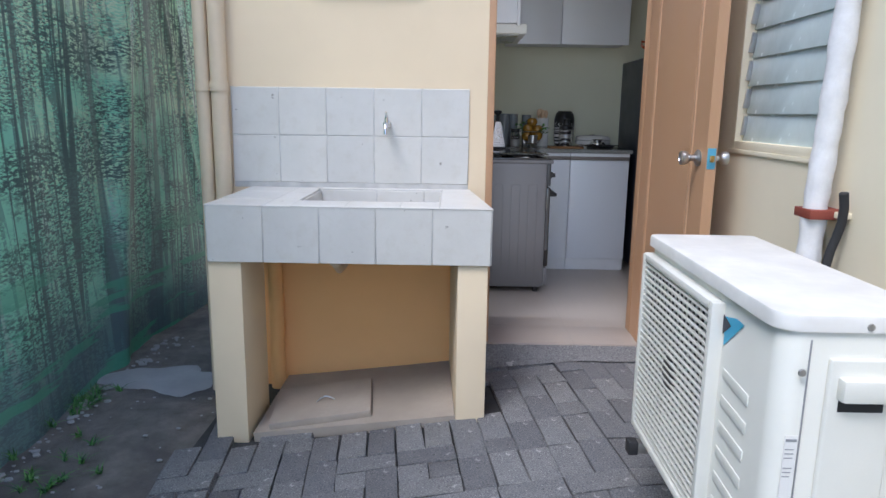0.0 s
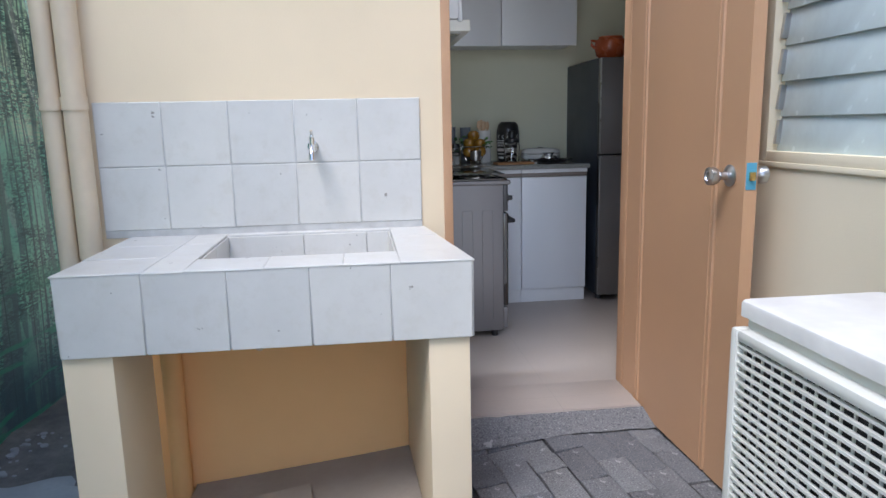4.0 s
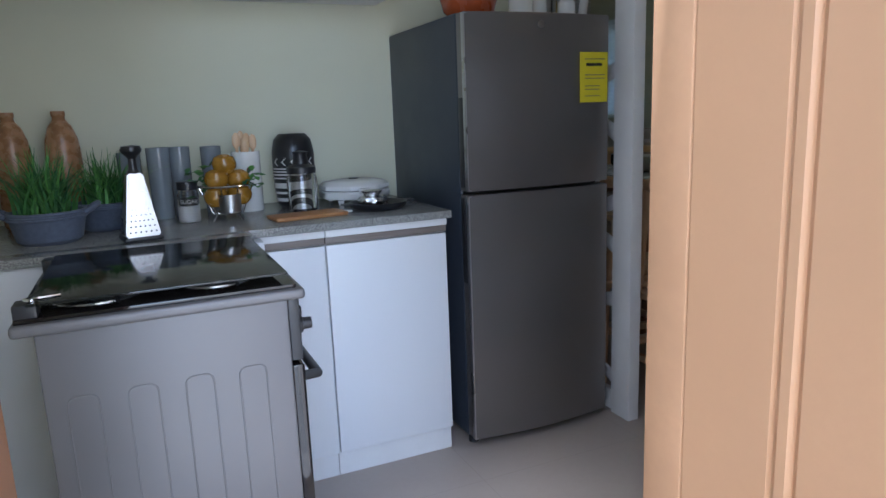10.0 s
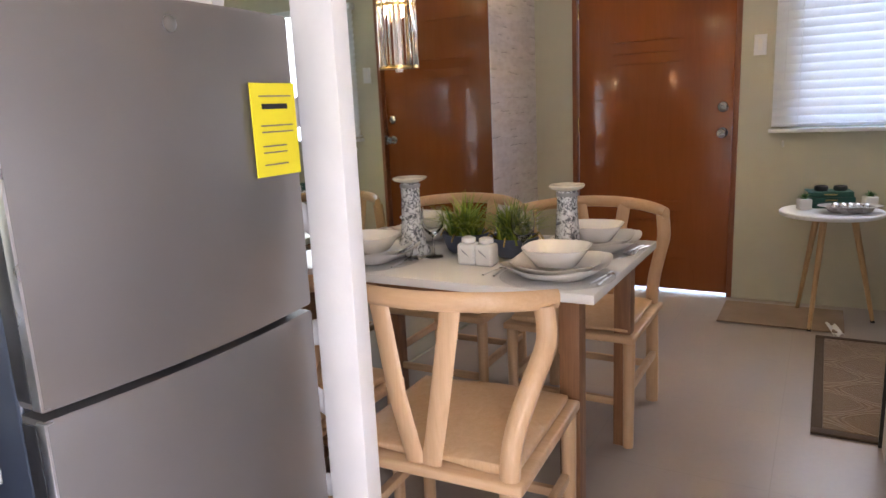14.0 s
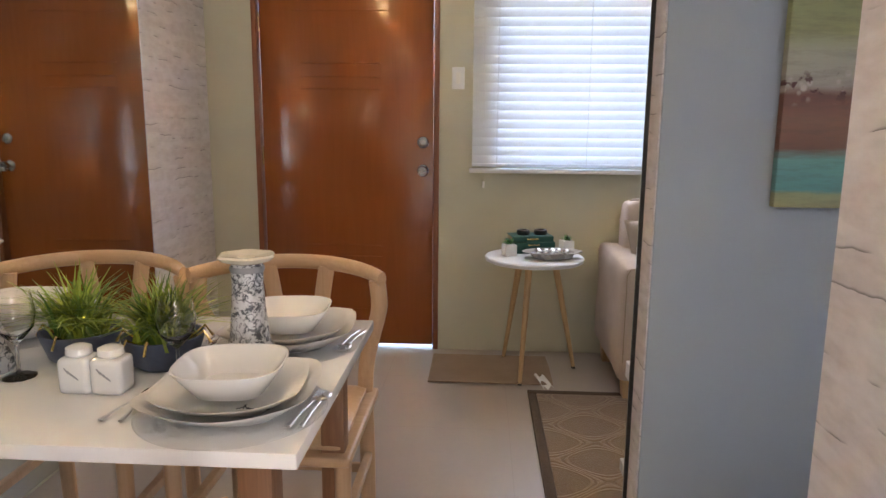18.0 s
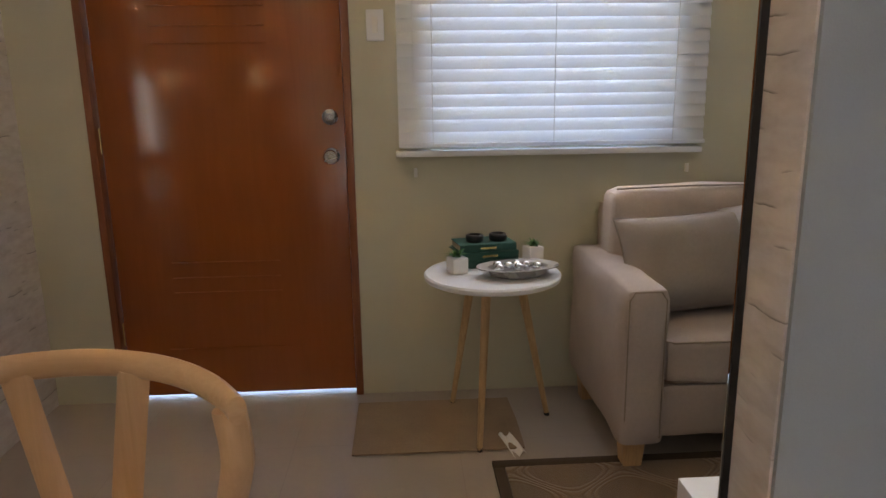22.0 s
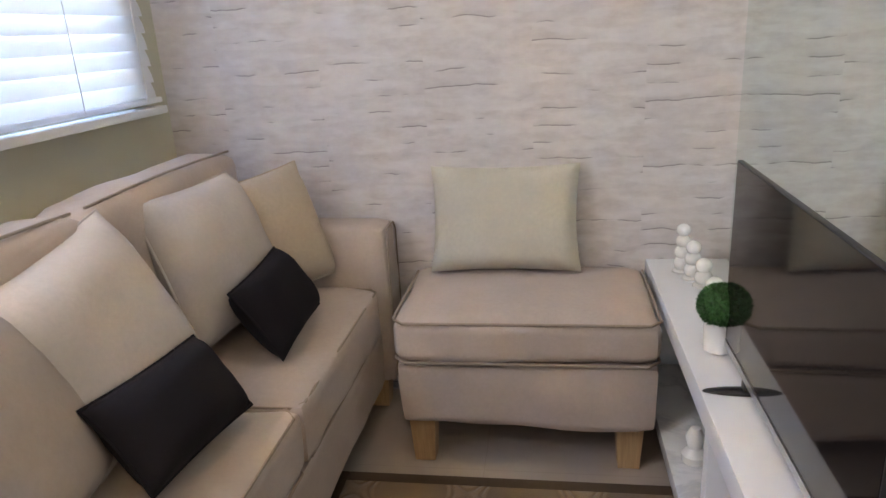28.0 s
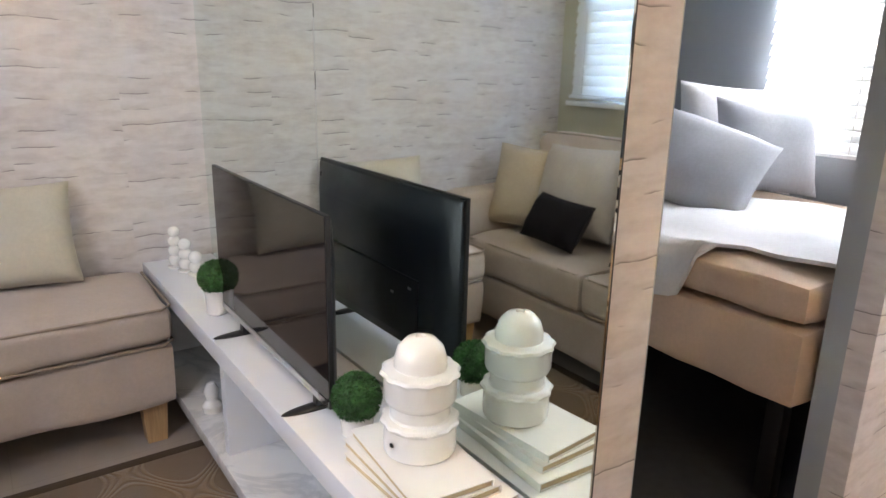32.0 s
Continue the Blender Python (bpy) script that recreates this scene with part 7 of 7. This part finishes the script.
sheet(bm, lambda u, v: (-.21 + .42 * u, -.31 + .62 * v, .006 + .02 * max(0, .12 - v) / .12 * max(0, 1 - 2 * abs(u - .42)) ), 14, 30, -.005)
part("weave", bm, M["mat"], dm)
bm = B()
for a in ((-.14, .14, -.24, -.225), (-.14, .14, .235, .25), (-.14, -.125, -.225, .235), (.125, .14, -.225, .235)):
    box(bm, *a, .006, .0085, .001)
part("raised_border", bm, M["mat"], dm)
tg = thing("paper_tag", "crumpled white paper tag on the floor", "paper", pose(5.19, 3.80, .002, 0, 0, 25))
bm = B()
sheet(bm, lambda u, v: (-.055 + .11 * u, -.025 + .05 * v, .004 + .03 * u * u + .012 * math.sin(6 * v + 3 * u)), 8, 6, .001)
part("sheet", bm, M["paper"], tg)

# --- round side table
st = thing("side_table", "round white side table with three beech legs", "table", pose(5.345, 3.853, 0))
bm = B()
lathe(bm, [(.236, .600), (.246, .605), (.248, .619), (.242, .625), (0, .625)], 56)
part("tabletop", bm, M["white_lac"], st)
for fx, fy in ((-.160, .065), (.235, .135), (.105, -.235)):
    bm = B()
    tube(bm, [(fx, fy, 0), (fx * .45, fy * .45, .60)], [.010, .018], 14)
    l_ = part("leg", bm, M["leg_wood"], st)
    bm = B()
    tube(bm, [(fx, fy, 0), (fx * .985, fy * .985, .014)], .0105, 12)
    part("tip", bm, M["rubber"], l_)
STZ = .625
for k, (z, s, a) in enumerate(((0, 1.0, 8), (.030, .97, 14), (.060, .92, 10))):
    bk = thing("book", "dark green cloth-bound book", "book", pose(5.475, 3.87, STZ + z, 0, 0, a), "books on the side table")
    hx, hy = .075 * s, .118 * s
    bm = B()
    box(bm, -hx, hx, -hy, hy, 0, .003, .001)
    part("back_cover", bm, M["green_cloth"], bk)
    bm = B()
    box(bm, -hx, hx, -hy, hy, .026, .029, .001)
    part("front_cover", bm, M["green_cloth"], bk)
    bm = B()
    box(bm, -hx, -hx + .004, -hy, hy, .0031, .0259, .001)
    part("spine", bm, M["green_cloth"], bk)
    bm = B()
    box(bm, -hx + .005, hx - .004, -hy + .004, hy - .004, .0035, .0255)
    part("page_block", bm, M["pages"], bk)
    bm = B()
    box(bm, -hx - .0006, -hx + .0004, -.03, .03, .010, .018)
    part("spine_print", bm, M["brass"], bk)
for x, y in ((5.46, 3.905), (5.475, 3.815)):
    rg = thing("candle_ring", "short black round candle holder on the books", "candle holder", pose(x, y, STZ + .0895), "candle holders")
    bm = B()
    lathe(bm, [(.030, 0), (.034, .006), (.034, .022), (.030, .027), (.022, .027), (.020, .018), (0, .018)], 24)
    part("holder", bm, M["black"], rg)
for x, y in ((5.345, 3.98), (5.50, 3.675)):
    sp = thing("succulent_pot", "tiny succulent in a white square pot", "plant", pose(x, y, STZ, 0, 0, 20), "succulents")
    bm = B()
    box(bm, -.031, .031, -.031, .031, 0, .058, .006, 2)
    part("pot", bm, M["ceramic"], sp)
    bm = B()
    tuft(bm, 0, 0, .055, 70, .04, int(x * 90), 1.5, .006)
    part("leaves", bm, M["grass_dark"], sp, "", 180)
ty = thing("oval_tray", "oval grey tray with silver balls", "tray", pose(5.285, 3.77, STZ, 0, 0, 8))
bm = B()
prof = [(.085, 0), (.10, .006), (.112, .028), (.150, .034), (.150, .037), (.110, .033), (.096, .012), (0, .010)]
lathe(bm, prof, 40)
for v in bm.verts:
    v.co.x *= .62
part("dish", bm, plain("pewter_glaze", (.42, .40, .38), .28, .3, .1), ty)
for x, y in ((-.01, .07), (.015, .03), (-.012, .0), (.012, -.035), (-.01, -.07), (.03, .065), (.028, -.005)):
    bm = B()
    ball(bm, x, y, .030, .019, 1, 1, 1, 2)
    part("silver_ball", bm, M["chrome"], ty)

# --- low bench in front of the mirror
be = thing("tv_bench", "long white low bench with a marble lower shelf", "bench")
BX, BZ = 4.180, .491
bm = B()
box(bm, XP1 + .004, BX, YS + .004, 3.63, BZ - .055, BZ, .003)
part("top_board", bm, M["white_lac"], be)
bm = B()
box(bm, XP1 + .004, BX + .004, YS + .004, 3.63, .098, .138, .003)
part("lower_shelf", bm, M["marble"], be, "marble lower shelf")
for y in (YS + .006, 2.55, 3.56):
    bm = B()
    box(bm, XP1 + .006, BX - .02, y, y + .035, .139, BZ - .056, .002)
    part("upright", bm, M["white_lac"], be)
for y in (YS + .05, 3.50):
    bm = B()
    box(bm, XP1 + .02, BX - .06, y, y + .06, .0135, .097, .003)
    part("foot", bm, M["white_paint"], be)

tv = thing("television", "flat black television on two feet", "television", pose(4.094, 2.7625, BZ + .001, 0, 0, -.5))
bm = B()
box(bm, -.004, .007, -.363, .363, .026, .437, .002)
part("screen_frame", bm, M["black"], tv)
bm = B()
box(bm, .0066, .0080, -.360, .360, .046, .4345)
part("screen", bm, M["tar_black"], tv, "dark glossy screen")
bm = B()
t_ = B()
hull = [[t_.verts.new((hx, sy * hy, hz)) for sy, hz in ((-1, z0), (1, z0), (1, z1), (-1, z1))] for hx, hy, z0, z1 in ((-.0045, .357, .029, .432), (-.012, .352, .030, .424), (-.040, .300, .034, .355), (-.044, .292, .040, .345))]
for a, b in zip(hull, hull[1:]):
    for k in range(4):
        t_.faces.new((a[k], a[k - 1], b[k - 1], b[k]))
t_.faces.new(hull[-1])
t_.faces.new(hull[0][::-1])
bmesh.ops.recalc_face_normals(t_, faces=t_.faces)
merge(bm, t_)
bk_ = part("back_shell", bm, M["tv_back"], tv, "moulded black back")
bm = B()
box(bm, -.050, -.0435, -.24, .24, .06, .22, .005, 2)
part("back_panel", bm, M["tv_back"], bk_)
# two small grey marks on the back panel
for y, z in ((.12, .16), (.2, .19)):
    bm = B()
    box(bm, -.0513, -.0499, y, y + .014, z, z + .006)
    part("print_mark", bm, M["grey_bar"], bk_)
# grey strip in place of the white bench's reflection low in the screen
bm = B()
box(bm, .0066, .0095, -.360, .360, .028, .0445)
part("lower_strip", bm, M["steel"], tv)
for y in (-.19, .288):
    bm = B()
    ball(bm, .0, y, .0, .085, 1, .22, .09, 3)
    box(bm, -.008, .008, y - .012, y + .012, .004, .032, .003)
    for v in bm.verts:
        v.co.z = max(v.co.z, .0)
    part("foot", bm, M["black"], tv, "thin curved foot")


def topiary(y, x, h):
    t = thing("topiary_ball", "clipped green ball in a small white pot", "plant", pose(x, y, BZ + .001), "topiary balls")
    bm = B()
    lathe(bm, [(.026, 0), (.031, .004), (.034, h - .037), (.031, h - .036), (0, h - .042)], 24)
    part("pot", bm, M["ceramic"], t)
    bm = B()
    ball(bm, 0, 0, h, .048, 1, 1, 1, 2)
    rn = random.Random(int(y * 100))
    for _ in range(2200):
        d = Vector((rn.gauss(0, 1), rn.gauss(0, 1), rn.gauss(0, 1))).normalized()
        s = d.cross(Vector((rn.gauss(0, 1), rn.gauss(0, 1), rn.gauss(0, 1)))).normalized()
        p = Vector((0, 0, h)) + d * .047
        q = p + d * rn.uniform(.004, .008) + s * rn.gauss(0, .004)
        w = d.cross(s) * .0019
        bm.faces.new([bm.verts.new(v) for v in (p - w, p + w, q)])
    part("leaf_ball", bm, M["leafdark"], t, "dense clipped leaves", 180)


topiary(2.387, 4.106, .110)
topiary(3.193, 4.078, .080)
for k, (y, n) in enumerate(((1.87, 4), (1.93, 3), (1.99, 2), (2.05, 1))):
    s = thing("ball_stack", "white ceramic stack of balls", "ornament", pose(4.092 - .018 * k, y, BZ + .001), "ball ornaments")
    bm = B()
    lathe(bm, [(.028, 0), (.028, .006), (.018, .010)], 24)
    part("base", bm, M["ceramic"], s)
    for i in range(n):
        r = .0245 - .0015 * i
        bm = B()
        ball(bm, 0, 0, .028 + i * .034, r, 1, 1, .95, 3)
        part("ball", bm, M["ceramic"], s)
for k, (z, h, c) in enumerate(((0, .017, "paper"), (.0172, .016, "paper"), (.0334, .0155, "paper"))):
    bk = thing("book", "white-covered book lying under the lantern", "book", pose(4.056 - .006 * (k == 0), 3.385 + .02 * (k == 0), BZ + .001 + z, 0, 0, 3 - 4 * k), "books on the bench")
    hx, hy = .088 - .006 * k, .142 - .006 * k
    bm = B()
    box(bm, -hx, hx, -hy, hy, 0, .002)
    part("back_cover", bm, M["paper"], bk)
    bm = B()
    box(bm, -hx, hx, -hy, hy, h - .002, h)
    part("front_cover", bm, M["paper"], bk)
    bm = B()
    box(bm, -hx, -hx + .003, -hy, hy, .002, h - .002)
    part("spine", bm, M["paper"], bk)
    bm = B()
    box(bm, -hx + .004, hx - .003, -hy + .003, hy - .003, .0025, h - .0025)
    part("page_block", bm, M["pages"], bk)
ln = thing("ceramic_lantern", "white two-tier ceramic lantern with scalloped rims", "lantern", pose(4.044, 3.37, BZ + .0505) @ Matrix.Diagonal((1.12, 1.12, 1.02, 1)))
sc = lambda a, k: 1 + (.035 * math.sin(12 * a) if k in (4, 5, 6) else 0)
bm = B()
lathe(bm, [(.055, 0), (.058, .003), (.059, .02), (.058, .052), (.062, .055), (.063, .060), (.060, .064), (.050, .066), (.048, .070)], 48, (0, 0, 0), None, sc)
part("lower_tier", bm, M["ceramic_green"], ln)
bm = B()
lathe(bm, [(.048, .070), (.048, .090), (.055, .096), (.058, .104), (.0585, .14), (.060, .144), (.063, .149), (.060, .154), (.050, .157)], 48, (0, 0, 0), None, lambda a, k: 1 + (.035 * math.sin(12 * a) if k in (5, 6, 7) else 0))
part("upper_tier", bm, M["ceramic_green"], ln)
bm = B()
lathe(bm, [(.052, .155), (.042, .158), (.0415, .172), (.036, .193), (.024, .207), (.009, .212), (.008, .206), (0, .204)], 36)
part("dome", bm, M["ceramic_green"], ln, "domed top with a small hole")
bm = B()
ball(bm, .0595, .01, .03, .005, .4, 1, 1, 1)
part("hole", bm, M["dark"], ln)
og = thing("shelf_ornament", "small white ornament on the lower shelf", "ornament", pose(4.12, 2.30, .1385))
bm = B()
lathe(bm, [(.03, 0), (.032, .02), (.018, .04), (.024, .07), (.012, .095), (0, .10)], 20)
part("figure", bm, M["ceramic"], og)

# ================================================================ the bedroom
bed = thing("bed", "bed with beige upholstered base and white bedding", "bed")
b0, b1, by0, by1 = 1.73, 2.965, YS + .05, YC - .14
bm = B()
padded(bm, b0, b1, by0, by1, .345, .560, .02, 0)
part("bed_base", bm, M["bed_cloth"], bed, "beige upholstered base")
bm = B()
padded(bm, b0 + .01, b1 - .008, by0 + .01, by1 - .004, .566, .690, .04, .01)
part("mattress", bm, M["bed_cloth"], bed, "beige covered mattress")
for x in (b0 + .06, b1 - .10):
    for y in (by0 + .08, by1 - .08):
        bm = B()
        box(bm, x - .025, x + .025, y - .025, y + .025, .0085, .346, .003)
        part("leg", bm, M["black"], bed)
qu = thing("quilt", "rumpled white quilt hanging over the bed edge", "quilt")
bm = B()
def quilt_at(u, v):
    x, y = 2.10 + 1.02 * u, by0 + .25 + (by1 - by0 - .27) * v
    hang = max(0, min(1, (3.23 - y) / .12))
    x = 2.10 + (.73 + .29 * hang + .02 * noise.noise((y * 7, 1, 0))) * u
    over = max(0, x - (b1 - .012))
    z = .720 + .010 * noise.noise((x * 6, y * 6, 1)) + .014 * noise.noise((x * 2.5, y * 3.5, 2)) + .006 * math.sin(14 * x + 5 * y)
    if over:
        drop = over * 1.15
        z = .715 - drop - .02 * abs(math.sin(y * 11))
        x = b1 + .012 + .016 * abs(noise.noise((y * 9, 0, 0)))
    return (x, y, max(z, .53 + .06 * noise.noise((y * 3, 0, 4))))
sheet(bm, quilt_at, 46, 60, .012)
part("cover", bm, M["linen"], qu, "", 80)
for mat, x, y, z, w, t, lean, turn, lab in (("pillow_grey", 1.99, 2.78, .905, .42, .17, 22, 58, "silver-grey pillow standing on the bed"), ("linen", 1.90, 2.58, .92, .50, .16, 20, 50, "white pillow at the head of the bed"),
                                       ("pillow_grey", 2.36, 2.74, .85, .46, .16, 44, 40, "grey pillow leaning on the bed")):
    m = pose(x, y, z, 0, 0, turn + 180) @ pose(0, 0, 0, 0, lean, 0) @ pose(0, 0, 0, 0, 90, 0) @ pose(0, 0, 0, 0, 0, 24 if x > 2.2 else 4)
    p = thing("pillow", lab, "pillow", m, "pillows on the bed")
    bm = B()
    cushion(bm, w * .92, w, t, None, 14, .25, x * 7)
    part("cover", bm, M[mat], p, "", 60)
blind(2.60, 3.40, .875, 2.04, XB + .185, 60, .0478, -1)
pt = thing("canvas_painting", "unframed abstract seaside canvas on the grey wall", "painting", pose(XP0 - .002, 3.367, 1.056))
bm = B()
box(bm, -.03, 0, -.56, 0, 0, .74, .003)
part("canvas", bm, M["canvas"], pt)

# ================================================================ concrete pavers
pave = tagged(new("paving"), "grey concrete pavers laid in the yard", "paving", "", "structure")


def paver_mesh(w, d, seed):
    rnd = random.Random(seed)
    bm = B()
    box(bm, -w / 2, w / 2, -d / 2, d / 2, -.04, 0, .0035, 1)
    for v in bm.verts:
        if v.co.z > -.02:
            v.co += Vector((rnd.gauss(0, .0024), rnd.gauss(0, .0024), rnd.gauss(0, .0008)))
    return mesh_of("paver", bm, M["paver"])


P_ = .104
flat_ = [paver_mesh(2 * P_ - .0035, P_ - .0035, i) for i in range(4)]
half_ = [paver_mesh(P_ - .0035, P_ - .0035, 9 + i) for i in range(3)]
rest = B()
near = 0
cells = {}
nx, ny = 26, 58
rnd = random.Random(5)
y_top = YB + .20
lay = Matrix.Rotation(radians(6), 2)
for j in range(ny):
    i = 0
    while i < nx:
        if (i, j) in cells:
            i += 1
            continue
        two = j % 6 in (0, 1, 4)
        if two and i + 1 < nx and (i + 1, j) not in cells:
            cells[(i, j)] = cells[(i + 1, j)] = 1
            spec = (flat_, i + 1, j + .5, 0)
            i += 2
        elif j + 1 < ny and (i, j + 1) not in cells and rnd.random() < .75:
            cells[(i, j)] = cells[(i, j + 1)] = 1
            spec = (flat_, i + .5, j + 1, 90)
            i += 1
        else:
            cells[(i, j)] = 1
            spec = (half_, i + .5, j + .5, 0)
            i += 1
        x, y = lay @ Vector((1.55 - spec[1] * P_, y_top - spec[2] * P_ - YB)) + Vector((.02, YB))
        if y > YB - .02 or x > 1.6 or x < -.50 + .05 * math.sin(y * 7) or (SX0 < x < SX1 and y > SY0 + .02):
            continue
        me = rnd.choice(spec[0])
        m = pose(x, y, ground_z(x, y) + rnd.gauss(0, .0011), 0, -6.6 * (x < 1.05), 0) @ pose(0, 0, 0, rnd.gauss(0, .3), rnd.gauss(0, .3), spec[3] + 6 + rnd.gauss(0, .7))
        if y > 1.05 and near < 300:
            near += 1
            piece("paver", me, pave, m)
        else:
            t_ = B()
            t_.from_mesh(me)
            bmesh.ops.transform(t_, matrix=m, verts=t_.verts)
            tm = bpy.data.meshes.new("tmp")
            t_.to_mesh(tm)
            t_.free()
            rest.from_mesh(tm)
            bpy.data.meshes.remove(tm)
tagged(part("pavers_behind", rest, M["paver"], pave), "", "", "", "stuff")
